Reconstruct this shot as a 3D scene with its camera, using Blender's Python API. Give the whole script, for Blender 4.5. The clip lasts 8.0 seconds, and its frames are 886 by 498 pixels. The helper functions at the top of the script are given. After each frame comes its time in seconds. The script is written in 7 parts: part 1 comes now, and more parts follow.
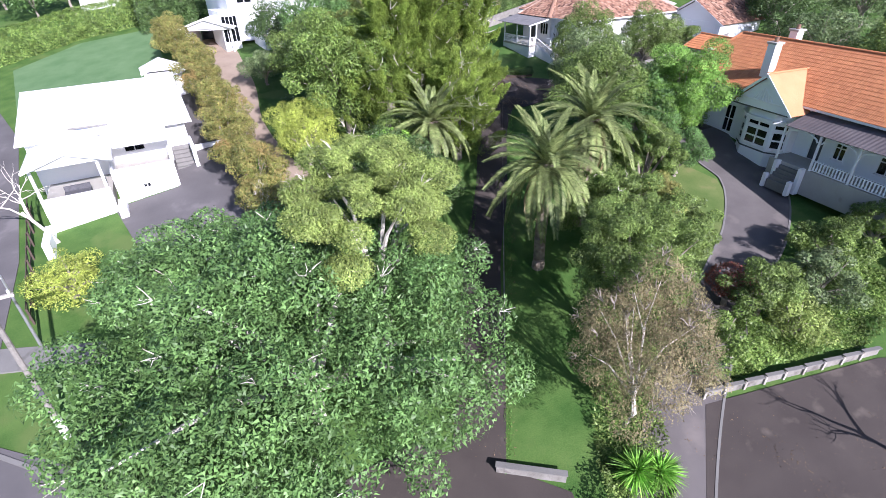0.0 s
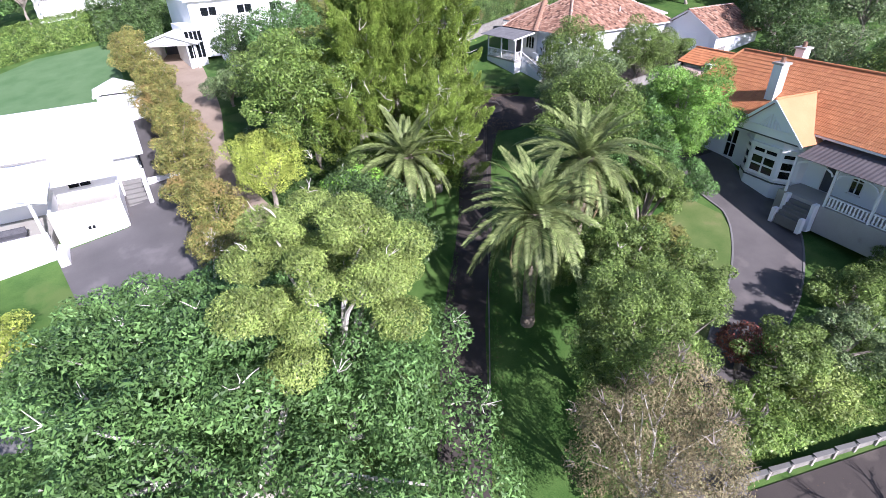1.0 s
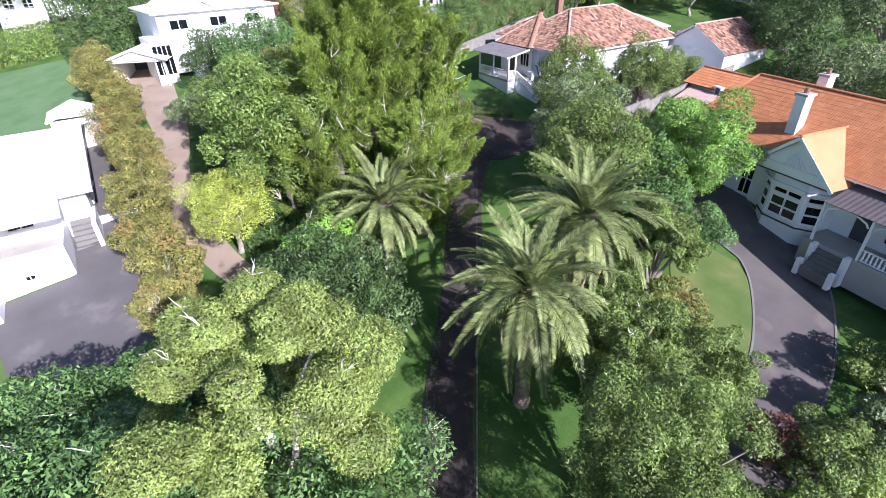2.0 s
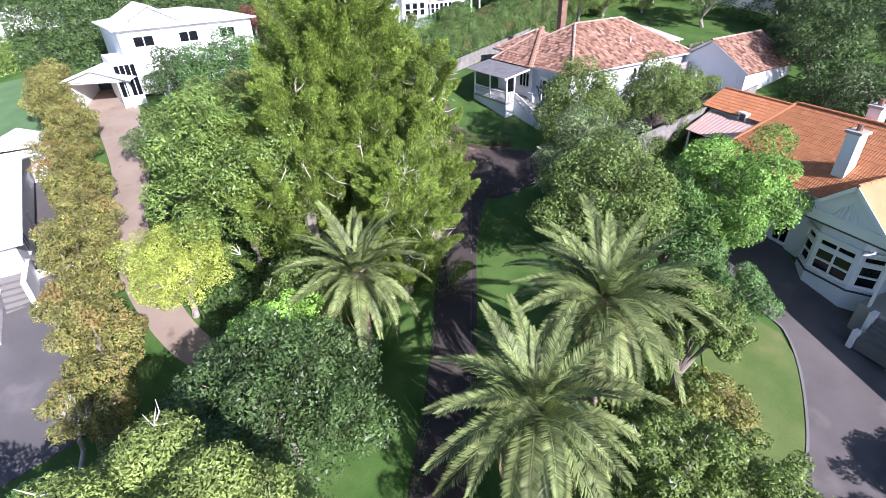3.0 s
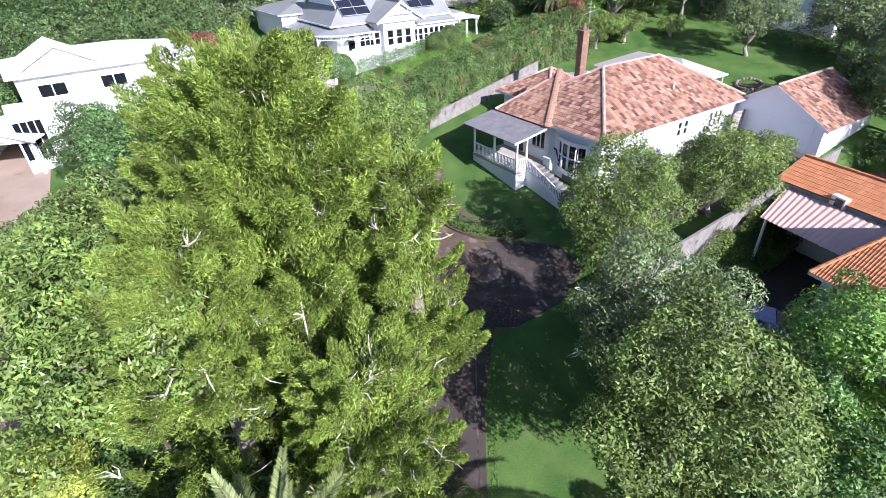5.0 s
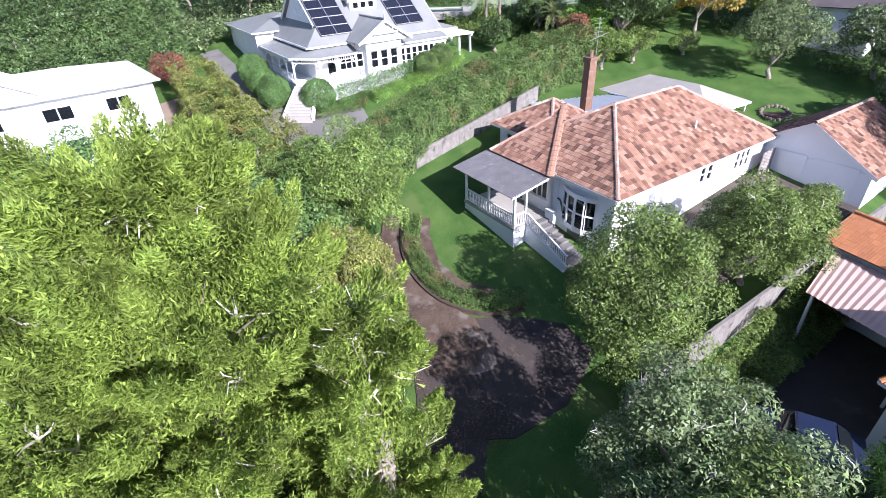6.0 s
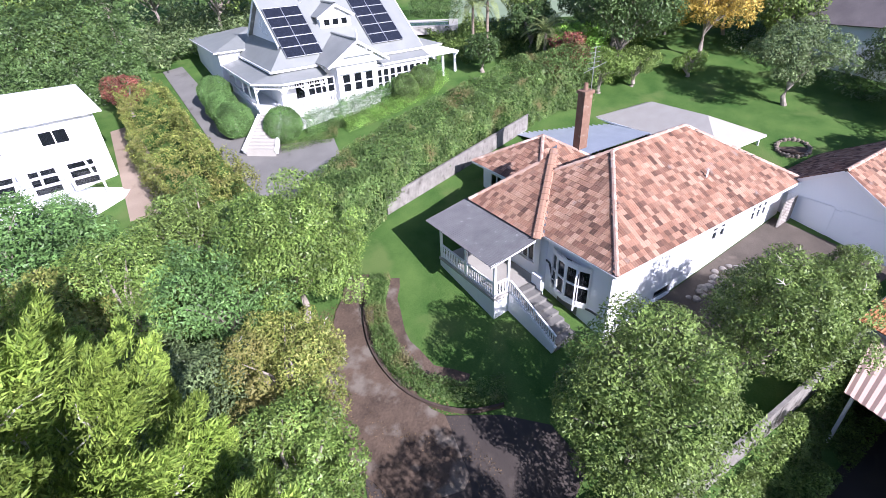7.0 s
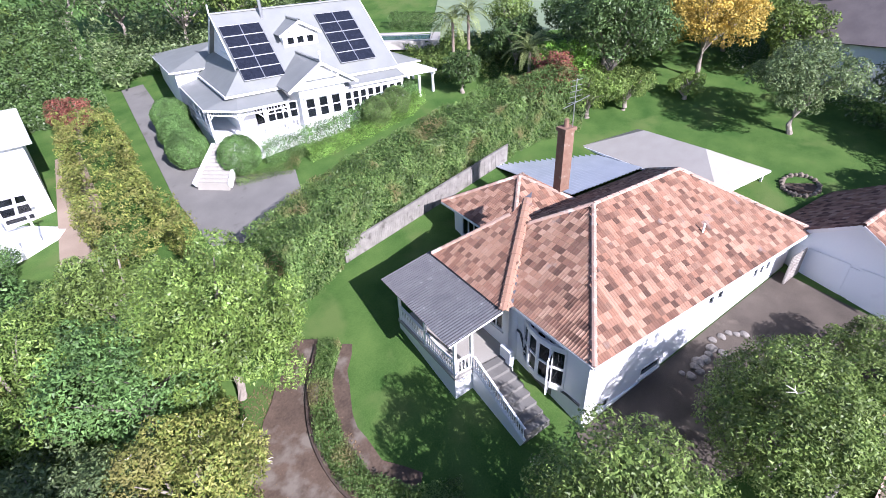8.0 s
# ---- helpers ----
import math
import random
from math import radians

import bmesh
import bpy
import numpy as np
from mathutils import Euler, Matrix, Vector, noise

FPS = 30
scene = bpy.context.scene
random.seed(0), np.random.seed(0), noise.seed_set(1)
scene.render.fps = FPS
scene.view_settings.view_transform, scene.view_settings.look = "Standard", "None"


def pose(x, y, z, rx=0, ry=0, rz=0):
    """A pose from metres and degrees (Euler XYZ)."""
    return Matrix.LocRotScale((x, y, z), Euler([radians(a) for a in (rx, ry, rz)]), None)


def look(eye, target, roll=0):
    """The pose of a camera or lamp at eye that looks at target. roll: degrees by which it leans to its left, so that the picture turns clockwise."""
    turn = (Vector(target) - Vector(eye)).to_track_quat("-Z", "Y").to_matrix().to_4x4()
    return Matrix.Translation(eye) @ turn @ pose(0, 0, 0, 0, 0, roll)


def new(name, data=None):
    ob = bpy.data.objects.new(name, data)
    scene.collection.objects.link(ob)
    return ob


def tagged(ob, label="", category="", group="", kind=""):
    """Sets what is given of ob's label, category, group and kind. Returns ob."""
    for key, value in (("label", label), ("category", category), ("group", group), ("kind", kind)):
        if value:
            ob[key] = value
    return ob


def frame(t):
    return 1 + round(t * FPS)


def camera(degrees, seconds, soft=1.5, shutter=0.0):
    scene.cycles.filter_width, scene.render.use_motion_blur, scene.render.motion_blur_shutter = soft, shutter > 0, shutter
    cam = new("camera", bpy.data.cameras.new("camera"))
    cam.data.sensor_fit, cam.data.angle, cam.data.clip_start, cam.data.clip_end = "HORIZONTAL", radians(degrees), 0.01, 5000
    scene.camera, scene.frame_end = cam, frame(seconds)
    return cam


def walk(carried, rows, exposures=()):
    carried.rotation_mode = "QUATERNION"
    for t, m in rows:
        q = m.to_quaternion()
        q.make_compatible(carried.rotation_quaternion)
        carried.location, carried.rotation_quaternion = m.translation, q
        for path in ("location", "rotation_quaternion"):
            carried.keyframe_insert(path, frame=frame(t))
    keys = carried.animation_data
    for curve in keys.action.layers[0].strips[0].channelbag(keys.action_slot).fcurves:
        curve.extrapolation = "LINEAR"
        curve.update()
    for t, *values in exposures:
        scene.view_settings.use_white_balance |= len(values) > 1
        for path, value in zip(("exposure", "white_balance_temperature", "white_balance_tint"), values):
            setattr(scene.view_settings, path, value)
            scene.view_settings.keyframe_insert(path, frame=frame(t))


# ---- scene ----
cam = camera(83.5, 8.0, soft=0.6)
PATH = [
    (0, (-39.481, -48.083, 11.514), (-38.512, -46.375, 10.314), -1.5),
    (0.5, (-38.004, -46.319, 11.89), (-37.024, -44.619, 10.69), -1.6),
    (1, (-36.243, -44.259, 12.316), (-35.237, -42.575, 11.116), -1.8),
    (2.3, (-31.649, -38.922, 13.299), (-30.626, -37.25, 12.097), -1.7),
    (2.5, (-30.85, -37.961, 13.319), (-29.826, -36.285, 12.122), -1.9),
    (3, (-28.913, -35.353, 13.685), (-27.886, -33.68, 12.488), -1.9),
    (3.5, (-27.069, -32.854, 14.12), (-26.041, -31.183, 12.919), -2.0),
    (4, (-25.142, -30.048, 14.424), (-24.11, -28.38, 13.225), -2.1),
    (4.5, (-23.466, -27.218, 14.805), (-22.428, -25.555, 13.601), -2.2),
    (5.8, (-18.305, -20.376, 16.166), (-17.263, -18.729, 14.944), -2.7),
    (6, (-17.417, -19.521, 16.353), (-16.376, -17.873, 15.131), -2.7),
    (6.5, (-15.254, -17.429, 16.757), (-14.208, -15.787, 15.532), -2.7),
    (7, (-12.865, -15.595, 17.18), (-11.822, -13.953, 15.953), -2.7),
    (7.5, (-10.693, -14.154, 17.455), (-9.653, -12.509, 16.23), -2.7),
    (8, (-8.466, -12.872, 17.849), (-7.426, -11.23, 16.62), -2.7),
]
walk(cam, [(t, look(eye, target, roll)) for t, eye, target, roll in PATH], [(0.0, 1.07, 5900, 25), (8.0, 1.12, 5900, 25)])

# ---- light ----
SUN_TO = Vector((0.08, -0.86, 0.50)).normalized()
world = bpy.data.worlds.new("sky")
scene.world = world
world.use_nodes = True
_n = world.node_tree.nodes
_sky = _n.new("ShaderNodeTexSky")
_sky.sky_type = "NISHITA"
_sky.sun_disc = False
_sky.ozone_density = 3.0
_sky.sun_elevation = math.asin(SUN_TO.z)
_sky.sun_rotation = math.atan2(SUN_TO.x, SUN_TO.y)
_n["Background"].inputs[1].default_value = 0.085
world.node_tree.links.new(_sky.outputs[0], _n["Background"].inputs[0])
_sun = bpy.data.lights.new("sun", "SUN")
_sun.energy, _sun.angle, _sun.color = 5.0, radians(0.55), (1.0, 0.97, 0.92)
new("sun", _sun).matrix_world = look(SUN_TO * 80, (0, 0, 0))


# ---- materials ----
def nodes_of(name):
    m = bpy.data.materials.new(name)
    m.use_nodes = True
    t = m.node_tree
    return m, t.nodes, t.links, t.nodes["Principled BSDF"]


def surface(name, a, b, rough=0.8, scale=2.0, fine=25.0, bump=0.3, metal=0.0, spots=None, pieces=False, spec=0.4):
    """Two colours mixed by noise at two scales, with fine relief; spots: a third colour in patches; pieces: each piece its own tint."""
    m, n, l, p = nodes_of(name)
    co = n.new("ShaderNodeTexCoord")
    big = n.new("ShaderNodeTexNoise")
    big.inputs["Scale"].default_value, big.inputs["Detail"].default_value = scale, 6
    small = n.new("ShaderNodeTexNoise")
    small.inputs["Scale"].default_value, small.inputs["Detail"].default_value = fine, 4
    geo = n.new("ShaderNodeNewGeometry")
    for t in (big, small):
        l.new(geo.outputs["Position"], t.inputs["Vector"])
    add = n.new("ShaderNodeMath")
    add.operation = "MULTIPLY_ADD"
    l.new(small.outputs[0], add.inputs[0])
    add.inputs[1].default_value = 0.5
    l.new(big.outputs[0], add.inputs[2])
    r = n.new("ShaderNodeMapRange")
    r.inputs[1].default_value, r.inputs[2].default_value = 0.5, 1.0
    l.new(add.outputs[0], r.inputs[0])
    mix = n.new("ShaderNodeMix")
    mix.data_type = "RGBA"
    mix.inputs[6].default_value, mix.inputs[7].default_value = (*a, 1), (*b, 1)
    l.new(r.outputs[0], mix.inputs[0])
    col = mix.outputs[2]
    if pieces:
        ob = n.new("ShaderNodeObjectInfo")
        s = n.new("ShaderNodeMath")
        s.operation = "ADD"
        l.new(geo.outputs["Random Per Island"], s.inputs[0])
        l.new(ob.outputs["Random"], s.inputs[1])
        f = n.new("ShaderNodeMath")
        f.operation = "FRACT"
        l.new(s.outputs[0], f.inputs[0])
        ramp = n.new("ShaderNodeValToRGB")
        ramp.color_ramp.interpolation = "LINEAR"
        e = ramp.color_ramp.elements
        for k in range(len(pieces) - 2):
            e.new(0.5)
        for k, c in enumerate(pieces):
            e[k].position, e[k].color = k / (len(pieces) - 1), (*c, 1)
        l.new(f.outputs[0], ramp.inputs[0])
        mx = n.new("ShaderNodeMix")
        mx.data_type, mx.blend_type = "RGBA", "MULTIPLY"
        mx.inputs[0].default_value = 1.0
        l.new(col, mx.inputs[6])
        l.new(ramp.outputs[0], mx.inputs[7])
        col = mx.outputs[2]
    if spots:
        colour, size, amount = spots
        sp = n.new("ShaderNodeTexNoise")
        sp.inputs["Scale"].default_value, sp.inputs["Detail"].default_value = size, 5
        l.new(geo.outputs["Position"], sp.inputs["Vector"])
        rr = n.new("ShaderNodeMapRange")
        rr.inputs[1].default_value, rr.inputs[2].default_value = 1.0 - amount, 1.0 - amount + 0.12
        l.new(sp.outputs[0], rr.inputs[0])
        mm = n.new("ShaderNodeMix")
        mm.data_type = "RGBA"
        l.new(rr.outputs[0], mm.inputs[0])
        l.new(col, mm.inputs[6])
        mm.inputs[7].default_value = (*colour, 1)
        col = mm.outputs[2]
    l.new(col, p.inputs["Base Color"])
    p.inputs["Roughness"].default_value, p.inputs["Metallic"].default_value = rough, metal
    p.inputs["Specular IOR Level"].default_value = spec
    bm_ = n.new("ShaderNodeBump")
    bm_.inputs["Strength"].default_value, bm_.inputs["Distance"].default_value = bump, 0.05
    l.new(add.outputs[0], bm_.inputs["Height"])
    l.new(bm_.outputs[0], p.inputs["Normal"])
    return m


def leafy(name, colours, rough=0.5, through_light=0.2, patch=None):
    """Leaves: each its own tint out of a few, letting some light through. patch: another tint in patches over the crown."""
    m, n, l, p = nodes_of(name)
    geo = n.new("ShaderNodeNewGeometry")
    ramp = n.new("ShaderNodeValToRGB")
    e = ramp.color_ramp.elements
    for k in range(len(colours) - 2):
        e.new(0.5)
    for k, c in enumerate(colours):
        e[k].position, e[k].color = k / (len(colours) - 1), (*c, 1)
    l.new(geo.outputs["Random Per Island"], ramp.inputs[0])
    tex = n.new("ShaderNodeTexNoise")
    tex.inputs["Scale"].default_value, tex.inputs["Detail"].default_value = 0.9, 4
    l.new(geo.outputs["Position"], tex.inputs["Vector"])
    mr = n.new("ShaderNodeMapRange")
    mr.inputs[1].default_value, mr.inputs[2].default_value = 0.35, 0.65
    mr.inputs[3].default_value, mr.inputs[4].default_value = 0.55, 1.4
    l.new(tex.outputs[0], mr.inputs[0])
    # each leaf lighter or darker by itself, beside its tint
    wn = n.new("ShaderNodeTexWhiteNoise")
    wn.noise_dimensions = "1D"
    l.new(geo.outputs["Random Per Island"], wn.inputs["W"])
    wr = n.new("ShaderNodeMapRange")
    wr.inputs[3].default_value, wr.inputs[4].default_value = 0.68, 1.32
    l.new(wn.outputs["Value"], wr.inputs[0])
    both = n.new("ShaderNodeMath")
    both.operation = "MULTIPLY"
    l.new(mr.outputs[0], both.inputs[0])
    l.new(wr.outputs[0], both.inputs[1])
    mul = n.new("ShaderNodeMix")
    mul.data_type, mul.blend_type = "RGBA", "MULTIPLY"
    mul.inputs[0].default_value = 1.0
    l.new(ramp.outputs[0], mul.inputs[6])
    l.new(both.outputs[0], mul.inputs[7])
    col = mul.outputs[2]
    if patch:
        sp = n.new("ShaderNodeTexNoise")
        sp.inputs["Scale"].default_value = 0.45
        l.new(geo.outputs["Position"], sp.inputs["Vector"])
        rr = n.new("ShaderNodeMapRange")
        rr.inputs[1].default_value, rr.inputs[2].default_value = 0.56, 0.7
        l.new(sp.outputs[0], rr.inputs[0])
        mm = n.new("ShaderNodeMix")
        mm.data_type = "RGBA"
        l.new(rr.outputs[0], mm.inputs[0])
        l.new(col, mm.inputs[6])
        mm.inputs[7].default_value = (*patch, 1)
        col = mm.outputs[2]
    l.new(col, p.inputs["Base Color"])
    p.inputs["Roughness"].default_value = rough
    p.inputs["Specular IOR Level"].default_value = 0.3
    tr = n.new("ShaderNodeBsdfTranslucent")
    l.new(col, tr.inputs[0])
    ms = n.new("ShaderNodeMixShader")
    ms.inputs[0].default_value = through_light
    l.new(p.outputs[0], ms.inputs[1])
    l.new(tr.outputs[0], ms.inputs[2])
    l.new(ms.outputs[0], n["Material Output"].inputs[0])
    return m


GRASS = surface("grass", (0.035, 0.09, 0.018), (0.092, 0.16, 0.04), 0.9, 0.5, 14, 1.0, spots=((0.095, 0.145, 0.042), 0.35, 0.45), spec=0.15)
DRY_GRASS = surface("dry yellowish grass", (0.075, 0.125, 0.032), (0.145, 0.178, 0.062), 0.9, 0.5, 14, 0.9, spots=((0.165, 0.17, 0.07), 0.5, 0.42), spec=0.15)
PALE_GRASS = surface("pale dewy grass", (0.075, 0.15, 0.06), (0.125, 0.205, 0.095), 0.9, 0.4, 14, 0.8, spots=((0.11, 0.19, 0.085), 0.35, 0.45), spec=0.2)
ASPHALT = surface("asphalt", (0.09, 0.081, 0.08), (0.135, 0.122, 0.118), 0.85, 0.5, 30, 0.3, spots=((0.168, 0.148, 0.138), 0.35, 0.45), spec=0.3)
DUSTY_TARMAC = surface("dusty tarmac", (0.06, 0.05, 0.042), (0.115, 0.097, 0.08), 0.9, 0.6, 24, 0.3, spots=((0.16, 0.135, 0.108), 0.5, 0.42), spec=0.25)
TARMAC = surface("worn tarmac", (0.09, 0.085, 0.086), (0.128, 0.119, 0.12), 0.85, 0.4, 30, 0.2, spots=((0.159, 0.147, 0.147), 0.4, 0.4), spec=0.3)
BROWN_TARMAC = surface("brown tarmac", (0.046, 0.038, 0.035), (0.068, 0.057, 0.051), 0.9, 0.5, 30, 0.3, spots=((0.1, 0.084, 0.072), 0.7, 0.4), spec=0.25)
DIRT = surface("packed earth drive", (0.245, 0.188, 0.142), (0.325, 0.256, 0.2), 0.95, 0.5, 18, 0.4, spots=((0.18, 0.133, 0.095), 0.8, 0.38))
SOIL = surface("bare soil", (0.05, 0.034, 0.025), (0.125, 0.088, 0.064), 0.95, 0.9, 9, 1.0, spots=((0.17, 0.145, 0.12), 0.8, 0.46))
CONCRETE = surface("concrete", (0.141, 0.137, 0.129), (0.193, 0.188, 0.176), 0.85, 0.6, 20, 0.2, spots=((0.115, 0.111, 0.099), 0.9, 0.38))
PALE_CONCRETE = surface("pale concrete", (0.350, 0.329, 0.294), (0.434, 0.420, 0.385), 0.85, 0.6, 20, 0.2, spots=((0.280, 0.259, 0.224), 0.9, 0.36))
WHITE = surface("white painted render", (0.790, 0.801, 0.822), (0.860, 0.860, 0.860), 0.7, 0.5, 12, 0.08, spots=((0.707, 0.707, 0.697), 0.6, 0.34))
WHITE_ROOF = surface("white painted iron", (0.8, 0.8, 0.81), (0.85, 0.85, 0.85), 0.45, 0.4, 14, 0.05)
# white walls with the blue of open shade put into the colour
SHADE_BLUE_WHITE = surface("white render with bluish shade tint", (0.80, 0.825, 0.86), (0.845, 0.862, 0.88), 0.75, 0.5, 12, 0.08, spots=((0.74, 0.76, 0.79), 0.6, 0.34))
TRIM = surface("white gloss trim", (0.78, 0.79, 0.8), (0.84, 0.84, 0.84), 0.4, 2, 20, 0.04)
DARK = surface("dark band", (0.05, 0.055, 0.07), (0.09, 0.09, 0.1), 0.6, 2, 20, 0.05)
FLOORING = surface("indoor floor boards", (0.16, 0.11, 0.07), (0.22, 0.15, 0.1), 0.6, 2, 20, 0.05)
RED_TILE = surface("weathered clay tile", (0.800, 0.760, 0.740), (1.0, 1.0, 1.0), 0.85, 1.2, 22, 0.35, spots=((0.250, 0.200, 0.180), 1.1, 0.35),
                   pieces=[(0.095, 0.052, 0.038), (0.300, 0.158, 0.105), (0.400, 0.245, 0.170), (0.135, 0.070, 0.050), (0.340, 0.188, 0.128), (0.455, 0.295, 0.212), (0.240, 0.124, 0.084)])
MOSSY_CAP = surface("lichened ridge tile", (0.33, 0.2, 0.15), (0.45, 0.33, 0.27), 0.9, 2, 22, 0.4, spots=((0.6, 0.52, 0.45), 1.8, 0.47))
ORANGE_TILE = surface("orange clay tile", (0.85, 0.85, 0.85), (1.0, 1.0, 1.0), 0.75, 1.0, 22, 0.25,
                      pieces=[(0.48, 0.18, 0.075), (0.58, 0.235, 0.1), (0.52, 0.205, 0.085), (0.62, 0.26, 0.115)])
ORANGE_FLAT = surface("orange shingle", (0.5, 0.215, 0.1), (0.57, 0.255, 0.125), 0.8, 1.0, 40, 0.25)
PINK_IRON = surface("faded pink iron", (0.484, 0.328, 0.281), (0.546, 0.390, 0.335), 0.7, 1.0, 22, 0.1)
RUSTED = surface("old red iron", (0.45, 0.17, 0.14), (0.52, 0.22, 0.18), 0.7, 1.0, 22, 0.1)
GREY_IRON = surface("grey corrugated fibre cement", (0.083, 0.083, 0.090), (0.128, 0.128, 0.134), 0.85, 1.5, 30, 0.2, spots=((0.218, 0.218, 0.224), 3.0, 0.36))
ZINC = surface("pale zinc iron", (0.400, 0.440, 0.496), (0.480, 0.520, 0.576), 0.45, 1.0, 22, 0.1, metal=0.3)
CREAM_IRON = surface("cream iron", (0.325, 0.306, 0.274), (0.374, 0.356, 0.325), 0.6, 1.0, 22, 0.1)
SLATE_IRON = surface("grey iron roof", (0.2, 0.212, 0.205), (0.245, 0.258, 0.25), 0.55, 0.7, 18, 0.08)
VERANDAH_IRON = surface("dull brown-grey iron", (0.085, 0.074, 0.076), (0.135, 0.118, 0.118), 0.7, 0.8, 18, 0.1)
SOLAR = surface("solar cells", (0.012, 0.014, 0.022), (0.02, 0.023, 0.035), 0.2, 3, 30, 0.02, spec=0.6)
BRICK = surface("old chimney brick", (0.168, 0.090, 0.060), (0.240, 0.150, 0.108), 0.9, 3, 18, 0.6, spots=((0.300, 0.252, 0.198), 2.2, 0.42))
TIMBER = surface("weathered timber", (0.3, 0.27, 0.24), (0.42, 0.39, 0.36), 0.9, 2, 22, 0.4, spots=((0.2, 0.17, 0.15), 1.4, 0.4))
# weathered grey, darker than TIMBER: shrub shade on the boundary fence is in the colour
OLD_SHADED_BOARD = surface("old grey board darkened for shade", (0.16, 0.15, 0.135), (0.27, 0.255, 0.235), 0.9, 2, 22, 0.4, spots=((0.1, 0.09, 0.08), 1.4, 0.42))
# stain of the rail fence; on the hedge's low wall it paints shade
DARK_TIMBER_SHADE = surface("dark stained timber and wall shade", (0.05, 0.035, 0.03), (0.09, 0.065, 0.05), 0.8, 2, 22, 0.3)
STONE = surface("garden stone", (0.184, 0.168, 0.152), (0.262, 0.247, 0.226), 0.9, 2, 15, 0.6)
POND_STONE = surface("brown pond stone", (0.13, 0.11, 0.085), (0.24, 0.2, 0.16), 0.9, 2, 15, 0.6)
BARK = surface("grey bark", (0.2, 0.17, 0.14), (0.36, 0.32, 0.28), 0.95, 3, 16, 0.8)
PALE_BARK = surface("pale bark", (0.5, 0.45, 0.4), (0.66, 0.62, 0.57), 0.9, 3, 16, 0.5)
PALM_BARK = surface("palm trunk", (0.17, 0.13, 0.1), (0.3, 0.25, 0.2), 0.95, 4, 20, 1.0)
POOL_WATER = surface("pool water", (0.03, 0.07, 0.1), (0.05, 0.1, 0.14), 0.08, 1, 5, 0.05, spec=0.6)
COURT_GREEN = surface("court surface", (0.156, 0.211, 0.133), (0.203, 0.257, 0.164), 0.9, 0.6, 20, 0.1)
CAR_PAINT = surface("dark blue car paint", (0.012, 0.018, 0.045), (0.02, 0.028, 0.06), 0.2, 1, 20, 0.0, spec=0.6)
RUBBER = surface("tyre rubber", (0.02, 0.02, 0.02), (0.035, 0.035, 0.035), 0.8, 5, 30, 0.2)
METAL = surface("galvanised metal", (0.45, 0.46, 0.48), (0.55, 0.56, 0.58), 0.4, 3, 20, 0.05, metal=0.8)
GREEN_PAINT = surface("green painted metal", (0.03, 0.16, 0.12), (0.05, 0.2, 0.15), 0.5, 3, 20, 0.05)
CLOTH = surface("dark seat cloth", (0.06, 0.06, 0.07), (0.11, 0.11, 0.12), 0.9, 4, 30, 0.2)
BLUE_PLASTIC = surface("blue plastic", (0.02, 0.08, 0.4), (0.03, 0.1, 0.48), 0.4, 4, 30, 0.05)

GLASS, _gn, _gl, _gp = nodes_of("window glass")
_gp.inputs["Base Color"].default_value = (0.02, 0.025, 0.03, 1)
_gp.inputs["Roughness"].default_value = 0.04
_gp.inputs["Transmission Weight"].default_value = 0.6
_gp.inputs["IOR"].default_value = 1.45

LEAF_BIG = leafy("broad green leaves", [(0.064, 0.134, 0.036), (0.108, 0.206, 0.058), (0.152, 0.272, 0.085), (0.084, 0.163, 0.05)], 0.48)
LEAF_YELLOW = leafy("yellow-green leaves", [(0.156, 0.222, 0.054), (0.239, 0.321, 0.076), (0.300, 0.365, 0.108), (0.192, 0.266, 0.069)])
LEAF_GOLD = leafy("golden leaves", [(0.29, 0.37, 0.06), (0.38, 0.46, 0.085), (0.45, 0.5, 0.12)])
LEAF_LIME = leafy("lime leaves", [(0.200, 0.412, 0.058), (0.307, 0.540, 0.097), (0.246, 0.468, 0.078)])
LEAF_DARK = leafy("dark glossy leaves", [(0.048, 0.086, 0.027), (0.074, 0.13, 0.04), (0.11, 0.175, 0.058)], 0.42)
LEAF_MID = leafy("mid green leaves", [(0.085, 0.135, 0.033), (0.145, 0.215, 0.05), (0.205, 0.285, 0.078)], 0.48)
LEAF_FRESH = leafy("fresh green leaves", [(0.09, 0.158, 0.033), (0.155, 0.245, 0.052), (0.225, 0.315, 0.08), (0.12, 0.2, 0.045)], 0.42)
LEAF_BRIGHT = leafy("bright green leaves", [(0.105, 0.215, 0.038), (0.17, 0.32, 0.058), (0.235, 0.4, 0.085)], 0.42)
LEAF_GREY = leafy("grey-green leaves", [(0.10, 0.15, 0.065), (0.15, 0.21, 0.085), (0.2, 0.265, 0.115)], 0.45)
LEAF_OLIVE = leafy("olive conifer sprays", [(0.122, 0.195, 0.033), (0.201, 0.287, 0.051), (0.281, 0.372, 0.071), (0.152, 0.232, 0.040)], 0.6, 0.3)
LEAF_AUTUMN = leafy("turning leaves", [(0.14, 0.195, 0.042), (0.22, 0.26, 0.058), (0.28, 0.275, 0.08), (0.17, 0.22, 0.048)], 0.5, patch=(0.235, 0.215, 0.07))
LEAF_TAWNY = leafy("tawny leaves", [(0.14, 0.195, 0.048), (0.24, 0.25, 0.068), (0.33, 0.265, 0.09), (0.18, 0.22, 0.055)], 0.5, patch=(0.32, 0.23, 0.085))
LEAF_YELLOW_FALL = leafy("yellow autumn leaves", [(0.498, 0.337, 0.056), (0.572, 0.430, 0.099), (0.443, 0.337, 0.084)], 0.6)
